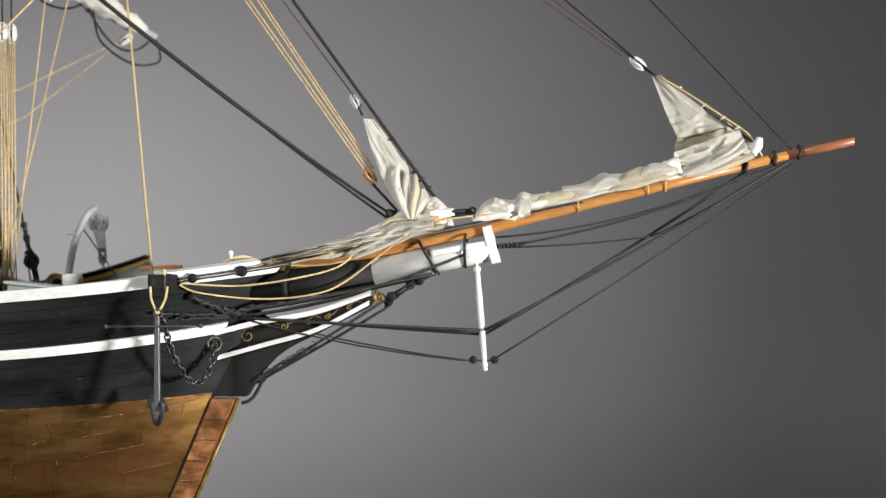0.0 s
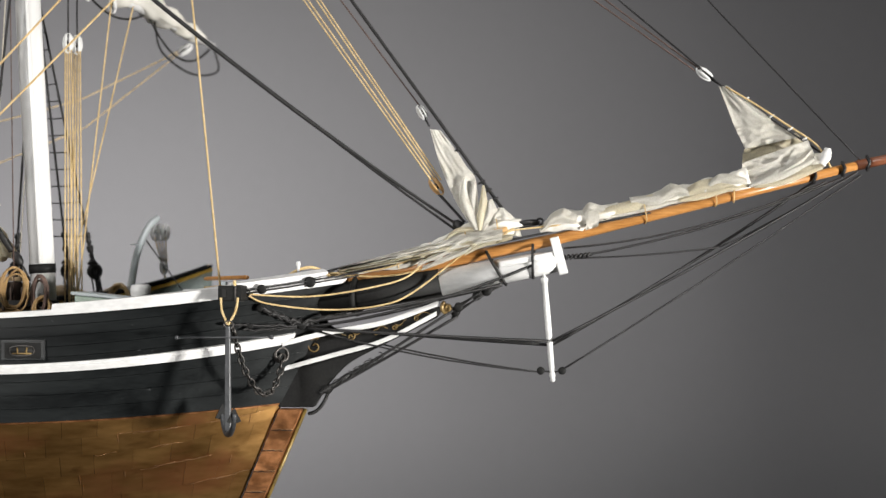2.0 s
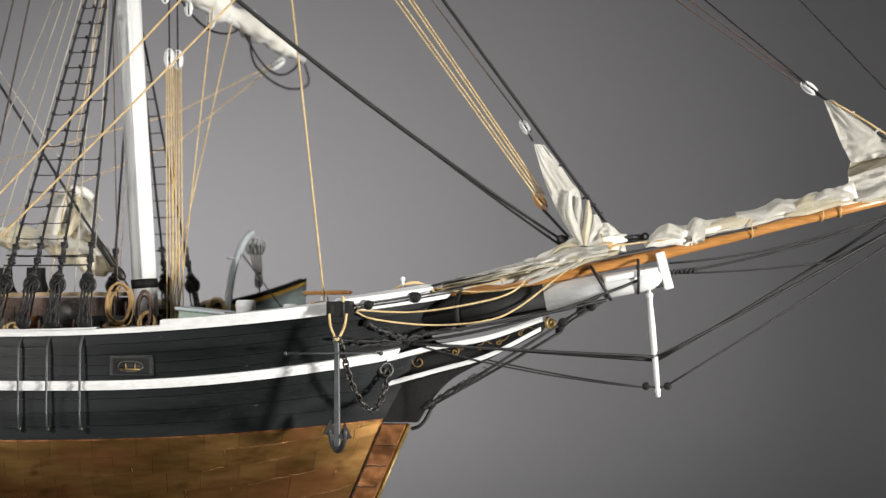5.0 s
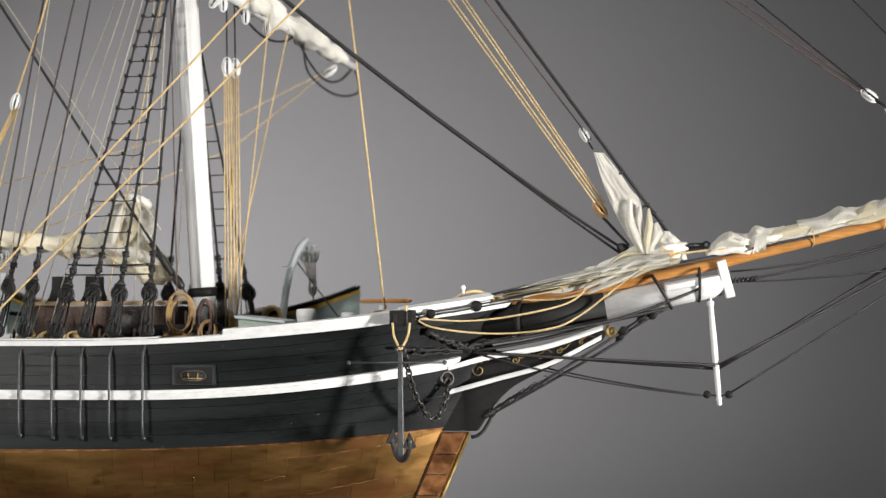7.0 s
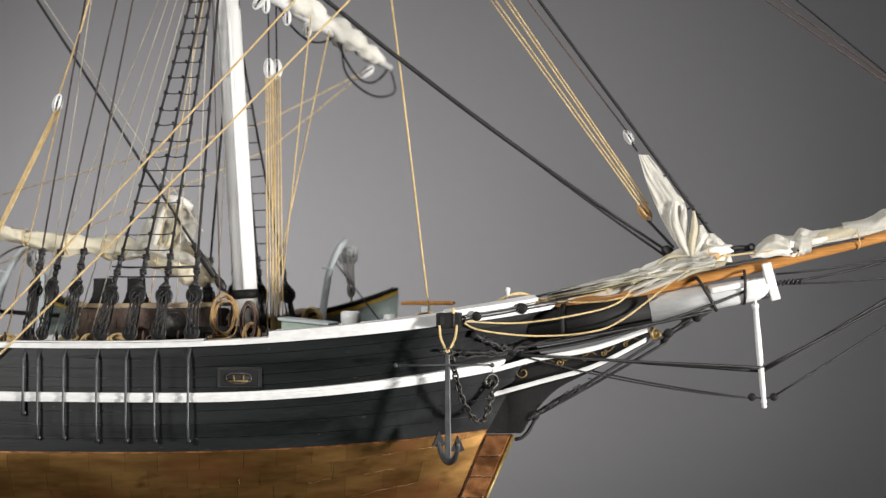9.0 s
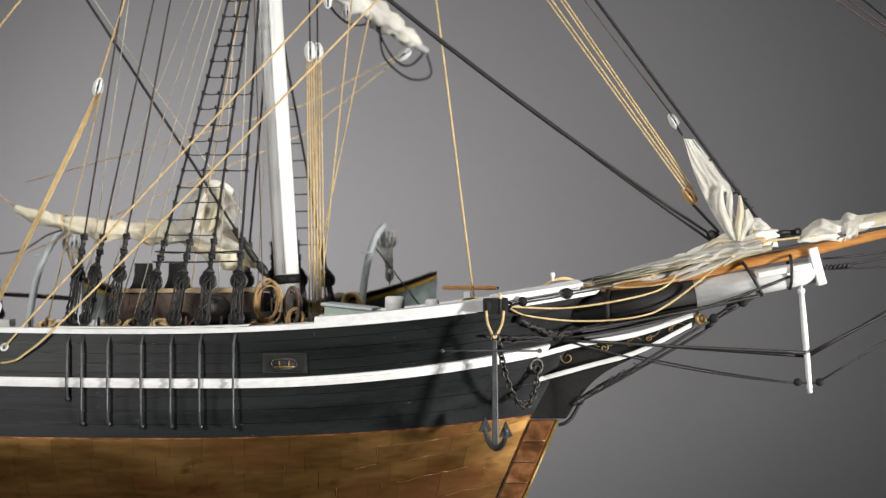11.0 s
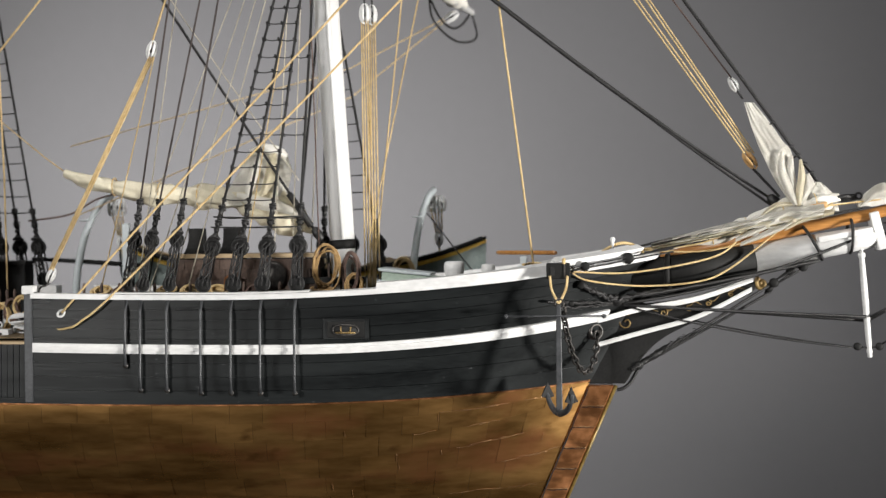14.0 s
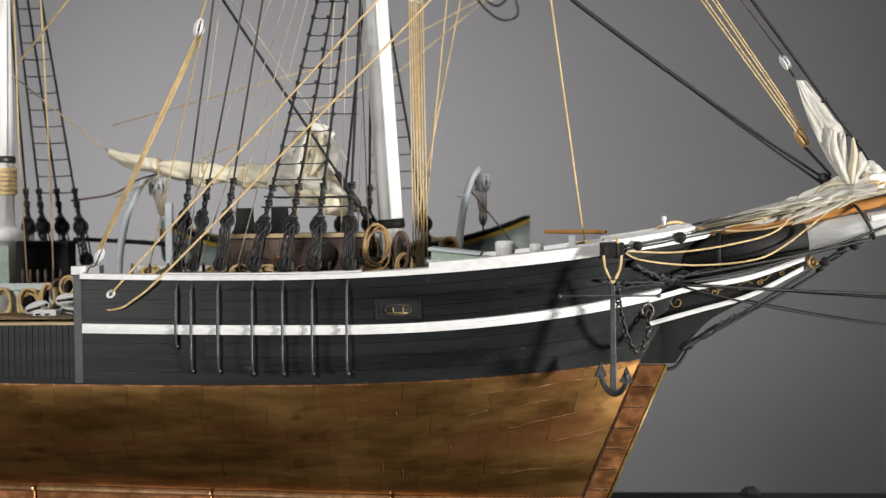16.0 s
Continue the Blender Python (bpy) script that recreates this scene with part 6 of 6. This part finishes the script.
part("furled_sail", lumpy([Y0 + Vector((-0.01, -0.006, 0.012)), Y0.lerp(Y1, 0.25) + Vector((0, 0, 0.005)), Y0.lerp(Y1, 0.5) + Vector((0, 0, 0.005)), Y0.lerp(Y1, 0.75) + Vector((0, 0, 0.004)), Y0.lerp(Y1, 0.93) + Vector((0, 0, 0.002))], [0.0090, 0.0110, 0.0080, 0.0106, 0.0108, 0.0074, 0.0098, 0.0092, 0.0060, 0.0072, 0.0040], 31.0, 0.6, 22), SAIL, yard)
for t, d in ((0.12, 0.018), (0.55, 0.026)):
    part("foot_rope", tube(sag(Y0.lerp(Y1, t), Y0.lerp(Y1, t + 0.44), d), 0.0010, 6), TAR, yard)
part("foot_rope", tube(smooth_line([Y0.lerp(Y1, 0.6) - Vector((0, 0, 0.005)), Y0.lerp(Y1, 0.68) - Vector((0.004, 0, 0.026)), Y0.lerp(Y1, 0.85) - Vector((0, 0, 0.034)), Y0.lerp(Y1, 1.0) - Vector((-0.004, 0, 0.022)), Y1], 6), 0.0010, 6), TAR, yard)
for t in (0.08, 0.22, 0.36):
    p = Y0.lerp(Y1, t) - Vector((0, 0.006, 0.010))
    block(p, p + Vector((0, 0, 0.02)), 0.0100, WHITE, "small white block under the fore yard")
pw = Y0.lerp(Y1, 0.80) - Vector((0.0, 0, 0.016))
block(pw, pw + Vector((0.02, 0, 0.012)), 0.0120, WHITE, "white brace block at the yard")
rope("yard_brace", [pw - Vector((0.005, 0, 0.001)), (-0.4300, 1.000, 1.4350), (-0.6600, 0.960, 1.3700)], 0.0005, HEMP, "tan hemp yard brace leading aft")
rope("yard_brace", [pw - Vector((0.005, 0, 0.003)), (-0.4300, 1.010, 1.4120), (-0.6600, 0.960, 1.3100)], 0.0005, HEMP, "tan hemp yard brace leading aft")
for a, b in (((-0.3710, 0.905, 1.5080), (-0.3985, 0.900, 1.2560)), ((-0.3590, 0.920, 1.4980), (-0.4010, 0.900, 1.2900))):
    rope("bunt_line", [a, b], 0.0006, HEMP, "tan hemp line from the yard down to the deck")
mb = Vector((-0.3990, 0.846, 1.5080))
block(mb, mb + Vector((-0.012, 0, -0.016)), 0.0110, WHITE, "white brace block at the mast")

# ---- main staysail ----
ms = thing("main_staysail", "warm cream staysail furled along its stay abaft the foremast", "sail", (-0.50, 0.895, 1.315))
part("furled_cloth", lumpy([(-0.6440, 0.900, 1.3455), (-0.6200, 0.899, 1.3370), (-0.5870, 0.898, 1.3300), (-0.5500, 0.897, 1.3265), (-0.5200, 0.896, 1.3240), (-0.4950, 0.895, 1.3200), (-0.4720, 0.894, 1.3120), (-0.4530, 0.893, 1.2960)], [0.0030, 0.0050, 0.0058, 0.0044, 0.0072, 0.0082, 0.0060, 0.0086, 0.0084, 0.0064, 0.0092, 0.0112, 0.0124, 0.0120, 0.0040], 41.0, 0.5, 24), SAIL_WARM, ms)
part("peak_panel", cloth([(-0.4922, 0.8900, 1.3602), (-0.4982, 0.8870, 1.3482), (-0.5048, 0.8840, 1.3360), (-0.5158, 0.8820, 1.3168)], [(-0.4652, 0.8930, 1.3612), (-0.4599, 0.8900, 1.3458), (-0.4608, 0.8860, 1.3335), (-0.4664, 0.8830, 1.3193)], 8.3, 0.9, 0.0026, 26, 24, 0.8), SAIL, ms, smooth=True)
part("peak_fold", pleat([(-0.4824, 0.8840, 1.3580), (-0.4863, 0.8810, 1.3458), (-0.4890, 0.8790, 1.3356), (-0.4919, 0.8780, 1.3235)], [0.005, 0.010, 0.009, 0.005], 0.40, 4.0), SAIL, ms, smooth=True)
part("peak_fold", pleat([(-0.4738, 0.8850, 1.3570), (-0.4742, 0.8820, 1.3457), (-0.4759, 0.8800, 1.3345), (-0.4806, 0.8780, 1.3244)], [0.006, 0.009, 0.011, 0.006], 0.34, 9.0), SAIL_WARM, ms, smooth=True)
part("rolled_top", lumpy([(-0.4919, 0.8890, 1.3581), (-0.4817, 0.8880, 1.3607), (-0.4713, 0.8880, 1.3597), (-0.4629, 0.8890, 1.3552)], [0.0022, 0.0040, 0.0040, 0.0024], 5.0, 0.6, 14), SAIL, ms)
part("corner_cloth", cloth([(-0.5048, 0.8800, 1.3278), (-0.4905, 0.8800, 1.3124), (-0.4743, 0.8810, 1.3048)], [(-0.4645, 0.8840, 1.3284), (-0.4502, 0.8840, 1.3161), (-0.4387, 0.8850, 1.2931)], 12.3, 1.6, 0.0036, 24, 22, 0.8), SAIL_WARM, ms, smooth=True)
part("corner_fold", pleat([(-0.4997, 0.8760, 1.3246), (-0.4830, 0.8750, 1.3193), (-0.4669, 0.8760, 1.3161), (-0.4515, 0.8800, 1.3100)], [0.006, 0.011, 0.010, 0.005], 0.32, 14.0, 10, 22, (-0.2, 0, 1)), SAIL, ms, smooth=True)
for x, z, r in ((-0.603, 1.3335, 0.0070), (-0.566, 1.3278, 0.0090), (-0.535, 1.3252, 0.0090)):
    part("gasket", tube([(x, 0.898 + r * math.sin(a), z + r * math.cos(a)) for a in np.linspace(0, 6.28, 20)[:-1]], 0.0006, 5, closed=True), HEMP, ms)

# ---- try-works amidships ----
tw = thing("tryworks", "brown brick try-works with a wooden rim and dark chimneys", "try-works", (-0.49, 0.88, 1.222))
for r in range(7):
    for k in range(12):
        x = -0.5450 + (k + (0.5 if r % 2 else 0)) * 0.0090
        if x < -0.444:
            part("brick", box((0.0086, 0.048, 0.0072), Matrix.Translation((x + 0.0043, 0.880, 1.2270 + r * 0.0076))), BRICK_BROWN, tw)
part("core", box((0.104, 0.0465, 0.054), Matrix.Translation((-0.4920, 0.880, 1.2495))), BRICK_BROWN, tw)
part("rim", box((0.112, 0.052, 0.0032), Matrix.Translation((-0.4920, 0.880, 1.2790)), 0.0006), DECK_WOOD, tw, "pale wooden rim")
for x in (-0.5300, -0.5030):
    bm = bmesh.new()
    rings = [[bm.verts.new((x + sx * w, 0.872 + sy * w * 0.9, z)) for sx, sy in ((-1, -1), (1, -1), (1, 1), (-1, 1))] for w, z in ((0.0088, 1.2806), (0.0070, 1.2850), (0.0058, 1.2905), (0.0056, 1.3000), (0.0046, 1.3000), (0.0046, 1.2900))]
    for a, b in zip(rings, rings[1:]):
        for k in range(4):
            bm.faces.new((a[k], a[(k + 1) % 4], b[(k + 1) % 4], b[k]))
    bm.faces.new(rings[-1])
    part("chimney", bm, BLACK_FLAT, tw, "dark iron chimney")
part("iron_door", lathe([(0.0005, 0), (0.0100, 0.0003), (0.0112, 0.0022), (0.0090, 0.0040), (0.0005, 0.0048)], Matrix.Translation((-0.4680, 0.855, 1.2640)) @ Matrix.Rotation(math.pi / 2, 4, "X"), 22), IRON, tw, "round black iron pot lid")
ck = thing("copper_kettle", "small bright copper kettle beside the try-works", "kettle", (-0.4985, 0.845, 1.2225))
part("body", lathe([(0.0030, 0), (0.0052, 0.006), (0.0056, 0.030), (0.0048, 0.0400), (0.0020, 0.0425)], Matrix.Translation((-0.4985, 0.846, 1.2225)), 18), COPPER_RED, ck)
for x, y, m_, lab in ((-0.5260, 0.836, HEMP, "tan hemp rope heaped inside the rail"), (-0.5060, 0.838, HEMP, "tan hemp rope heaped inside the rail"), (-0.4790, 0.838, BROWN_ROPE, "brown rope heaped inside the rail"), (-0.5450, 0.840, HEMP, "tan hemp rope heaped inside the rail"), (-0.5960, 0.842, HEMP, "tan hemp rope heaped inside the rail"), (-0.5800, 0.842, BROWN_ROPE, "brown rope heaped inside the rail")):
    tagged(part("coiled_rope", coil((x, y, 1.2530), 0.0066, 6, 0.0011, (random.uniform(-0.4, 0.4), -0.5, 0.8), 0.8, int(x * -1e4) % 9), m_), lab, "rope coil", "heaps inside the rail")
pr = thing("pin_rail", "dark wooden pin rail inside the bulwark", "pin rail", (-0.52, 0.838, 1.246))
part("rail", box((0.190, 0.0090, 0.0042), Matrix.Translation((-0.5200, 0.8375, 1.2475)), 0.0006), BLACK_FLAT, pr)
for k in range(14):
    part("belaying_pin", lathe([(0.0006, -0.014), (0.0011, -0.002), (0.0009, 0.002), (0.0014, 0.007), (0.0005, 0.010)], Matrix.Translation((-0.6080 + k * 0.0135, 0.8375, 1.2500)), 8), BRICK_BROWN, pr)

# ---- whaleboat hanging on its davits, port side ----
def boat_skin(bm, x0, x1, yc, wide, deep, f0, f1, off, nu=36, nv=5, sheer0=1.2620, rise=0.0285):
    def fn(u, v):
        s = u
        w = (wide + off) * max(0.0, math.sin(math.pi * min(1, max(0, s)))) ** 0.62
        top = sheer0 + rise * abs(2 * s - 1) ** 2.4
        low = top - deep * (0.80 + 0.20 * math.sin(math.pi * s) ** 0.5)
        f = f0 + (f1 - f0) * v
        ang = f * math.pi
        return Vector((x0 + (x1 - x0) * s + -0.008 * (s - 0.5) * abs(math.cos(ang)), yc - w * math.copysign(abs(math.cos(ang)) ** 0.55, math.cos(ang)), top - (top - low) * math.sin(ang) ** 0.8 - off * math.sin(ang)))
    return grid(fn, nu, nv, bm)


def whaleboat(x0, x1, yc, wide, deep, sheer0, rise, label):
    b = thing("whaleboat", label, "boat", ((x0 + x1) / 2, yc, sheer0 - deep))
    for f0, f1, mat, nm, off in ((0.0, 0.012, BLACK_FLAT, "top_strake", 0.0006), (0.988, 1.0, BLACK_FLAT, "top_strake", 0.0006), (0.012, 0.030, YELLOW, "yellow_band", 0.0010), (0.970, 0.988, YELLOW, "yellow_band", 0.0010), (0.030, 0.970, BOAT_GREY, "planking", 0.0)):
        bm = boat_skin(None, x0, x1, yc, wide, deep, f0, f1, off, 36, 14 if nm == "planking" else 2, sheer0, rise)
        bmesh.ops.solidify(bm, geom=bm.faces[:], thickness=0.0012)
        part(nm, bm, mat, b)
    for side in (-1, 1):
        pts = []
        for s in np.linspace(0.01, 0.99, 30):
            w = wide * math.sin(math.pi * s) ** 0.62
            pts.append((x0 + (x1 - x0) * s - 0.008 * (s - 0.5), yc + side * w, sheer0 + rise * abs(2 * s - 1) ** 2.4))
        part("gunwale", tube(pts, 0.0014, 6), BLACK_FLAT if side < 0 else DECK_WOOD, b)
    for s in (0.2, 0.38, 0.55, 0.72):
        w = wide * math.sin(math.pi * s) ** 0.62
        part("thwart", box((0.009, 2 * w * 0.94, 0.0018), Matrix.Translation((x0 + (x1 - x0) * s, yc, sheer0 - 0.005 + rise * abs(2 * s - 1) ** 2.4))), DECK_WOOD, b)
    part("bottom_boards", box((abs(x1 - x0) * 0.7, wide * 1.1, 0.0015), Matrix.Translation(((x0 + x1) / 2, yc, sheer0 - deep * 0.72))), DECK_WOOD, b)
    return b


whaleboat(-0.3200, -0.6300, 1.004, 0.030, 0.046, 1.2640, 0.0280, "grey-green whaleboat with black gunwale and yellow band on davits")
for x, yk in ((-0.3960, 1.02), (-0.4500, 1.0), (-0.5200, 1.01)):
    g = thing("boat_gear", "bundled tan gear lying in the whaleboat", "boat gear", (x, yk, 1.262))
    part("bundle", lumpy([(x - 0.030, yk - 0.006, 1.2640), (x - 0.01, yk, 1.2680), (x + 0.012, yk + 0.004, 1.2680), (x + 0.028, yk, 1.2650)], [0.0025, 0.0052, 0.0050, 0.0020], x * 90, 0.6, 12), DECK_WOOD, g)


def davit(x, lean, label):
    d = thing("davit", label, "davit", (x, 0.955, 1.245), "boat davits")
    pts = smooth_line([(x - 0.002, 0.955, 1.2300), (x, 0.956, 1.2650), (x + 0.004 * lean, 0.961, 1.2980), (x + 0.010 * lean, 0.972, 1.3220), (x + 0.015 * lean, 0.984, 1.3310)], 8)
    part("arm", tube(pts, list(np.linspace(0.0032, 0.0026, len(pts))), 12), PALE_BLUE, d)
    p = Vector((x + 0.003 * lean, 0.961, 1.3080))
    part("iron_band", tube([p + Vector((0.0034 * math.cos(a), 0.0034 * math.sin(a), 0)) for a in np.linspace(0, 6.28, 14)[:-1]], 0.0006, 5, closed=True), PALE_BLUE, d)
    return Vector((x + 0.016 * lean, 0.986, 1.3270))


for x, lean in ((-0.3730, 1.0), (-0.6540, 1.5)):
    tip = davit(x, lean, "pale grey curved boat davit on the port rail")
    for dx in (-0.004, 0.001, 0.005):
        p = tip + Vector((dx, 0, -0.008))
        block(p, p + Vector((0, 0, 0.02)), 0.0115, WHITE, "white block of the boat tackle")
    lowp = tip + Vector((0.002, 0.006, -0.037))
    block(lowp, lowp + Vector((0, 0, 0.02)), 0.0105, WHITE, "white lower block of the boat tackle")
    for dx in (-0.004, -0.001, 0.002, 0.005):
        rope("boat_fall", [tip + Vector((dx, 0, -0.012)), lowp + Vector((dx * 0.5, 0, 0.004))], 0.0007, HEMP, "tan hemp boat fall")
    rope("boat_hook_rope", [lowp, lowp + Vector((0, 0.010, -0.030))], 0.0008, HEMP, "hemp rope hooking the boat to its tackle")
rope("davit_guy", [(-0.3640, 0.968, 1.3130), (-0.3200, 0.955, 1.2580)], 0.0006, TAR, "thin black davit guy")
tagged(part("rope_coil", coil((-0.3800, 0.950, 1.2660), 0.0068, 6, 0.0011, (0.1, -1, 0), 1.2, 3), HEMP), "tan hemp rope coil on the davit", "rope coil")
sd = thing("spare_davit", "white timber post on the port rail", "davit", (-0.6120, 0.958, 1.245))
part("post", box((0.0060, 0.0060, 0.062), Matrix.Translation((-0.6120, 0.956, 1.2740)), 0.0008), PALE_BLUE, sd)
bp_ = thing("boat_pole", "dark wooden pole lying across the boat davits", "pole", (-0.655, 0.965, 1.274))
part("pole", tube([(-0.6950, 0.962, 1.2762), (-0.6550, 0.963, 1.2740), (-0.6000, 0.964, 1.2700)], [0.0016, 0.0019, 0.0019], 8), BLACK_FLAT, bp_)

# ---- gear at the gangway and the mainmast ----
heap = ((-0.6850, 0.848, 1.2262, 0.0150, 0.3), (-0.6610, 0.846, 1.2325, 0.0140, 0.1), (-0.6590, 0.850, 1.2235, 0.0140, -0.2), (-0.6740, 0.842, 1.2215, 0.0120, 0.0))
for x, y, z, size, tilt in heap:
    p = Vector((x, y, z))
    block(p, p + Vector((1, 0.2, tilt)), size, WHITE, "large white tackle block lying at the gangway", name="tackle_block")
wb = thing("white_box", "small white wooden box at the gangway", "box", (-0.6740, 0.838, 1.2190))
part("body", box((0.0180, 0.0100, 0.0068), Matrix.Translation((-0.6740, 0.838, 1.2222)), 0.0005), WHITE, wb)
# slots are dark chips on the face, their shade put in as colour
for dx in (-0.005, 0.002):
    part("slot", box((0.0038, 0.0004, 0.0014), Matrix.Translation((-0.6740 + dx, 0.8329, 1.2225))), DARK_HOLE, wb)
bar = thing("wooden_bar", "red-brown wooden bar lying on the gangway sill", "bar", (-0.695, 0.826, 1.2205))
part("bar", tube([(-0.7600, 0.826, 1.2210), (-0.6780, 0.826, 1.2202)], 0.0013, 8), WOOD, bar)
fr = thing("main_fife_rail", "pale grey fife rail with hanging rope coils at the mainmast", "fife rail", (-0.70, 0.866, 1.222))
part("rail", box((0.0900, 0.0080, 0.0055), Matrix.Translation((-0.7180, 0.866, 1.2415)), 0.0006), PALE_BLUE, fr)
for x in (-0.7090, -0.7560, -0.6780):
    part("post", box((0.0080, 0.0080, 0.0400), Matrix.Translation((x, 0.868, 1.2215)), 0.0006), PALE_BLUE, fr)
for k in range(6):
    part("belaying_pin", lathe([(0.0006, -0.014), (0.0011, -0.002), (0.0009, 0.002), (0.0014, 0.007), (0.0005, 0.010)], Matrix.Translation((-0.7020 + k * 0.0060, 0.864, 1.2450)), 8), BRICK_BROWN, fr)
for x, z, r, tall, m_ in ((-0.6950, 1.2290, 0.0075, 1.35, HEMP), (-0.6800, 1.2330, 0.0058, 1.7, HEMP), (-0.6720, 1.2390, 0.0050, 1.5, BROWN_ROPE), (-0.6640, 1.2420, 0.0050, 1.4, HEMP), (-0.7160, 1.2300, 0.0060, 1.6, HEMP)):
    tagged(part("rope_coil", coil((x, 0.858, z), r, 6, 0.0010, (random.uniform(-0.3, 0.3), -1, 0.1), tall, int(x * -1e4) % 11), m_), "tan hemp rope coil hung on the fife rail", "rope coil", "coils at the mainmast")
dk = thing("deck_chest", "dark wooden chest against the port rail", "chest", (-0.713, 0.945, 1.222))
part("body", box((0.0500, 0.0200, 0.0500), Matrix.Translation((-0.7140, 0.940, 1.2475)), 0.001), BLACK_FLAT, dk)
part("lid", box((0.0520, 0.0220, 0.0030), Matrix.Translation((-0.7140, 0.940, 1.2738)), 0.0008), BLACK_FLAT, dk)
rope("main_line", [(-0.6790, 0.868, 1.2450), (-0.6830, 0.874, 1.3400), (-0.6920, 0.880, 1.5300)], 0.0007, HEMP, "tan hemp line up the mainmast")
rope("main_line", [(-0.6990, 0.866, 1.2450), (-0.7060, 0.872, 1.3400), (-0.7120, 0.880, 1.5300)], 0.0006, HEMP, "tan hemp line up the mainmast")
rope("main_line", [(-0.6990, 0.856, 1.4120), (-0.6250, 0.850, 1.4960), (-0.5500, 0.850, 1.5800)], 0.0008, HEMP, "tan hemp line crossing before the mainmast")
rope("staysail_line", [(-0.6440, 0.900, 1.3460), (-0.6620, 0.905, 1.3580), (-0.7300, 0.920, 1.4100)], 0.0005, HEMP, "thin hemp line from the furled staysail's end")
rope("staysail_line", smooth_line([(-0.6020, 0.905, 1.3290), (-0.6300, 0.93, 1.3240), (-0.6560, 0.945, 1.3130), (-0.6930, 0.950, 1.3080)], 6), 0.0008, BROWN_ROPE, "brown line from the furled staysail to the shrouds")
knob = thing("cloth_knot", "small knot in the black table cloth", "cloth", (-0.1315, 1.030, TABLE))
part("knot", lumpy([(-0.1400, 1.030, TABLE + 0.001), (-0.1340, 1.030, TABLE + 0.004), (-0.1290, 1.030, TABLE + 0.004), (-0.1230, 1.030, TABLE + 0.001)], [0.0015, 0.0042, 0.0042, 0.0015], 3.3, 0.3, 14), TABLE_BLACK, knob)
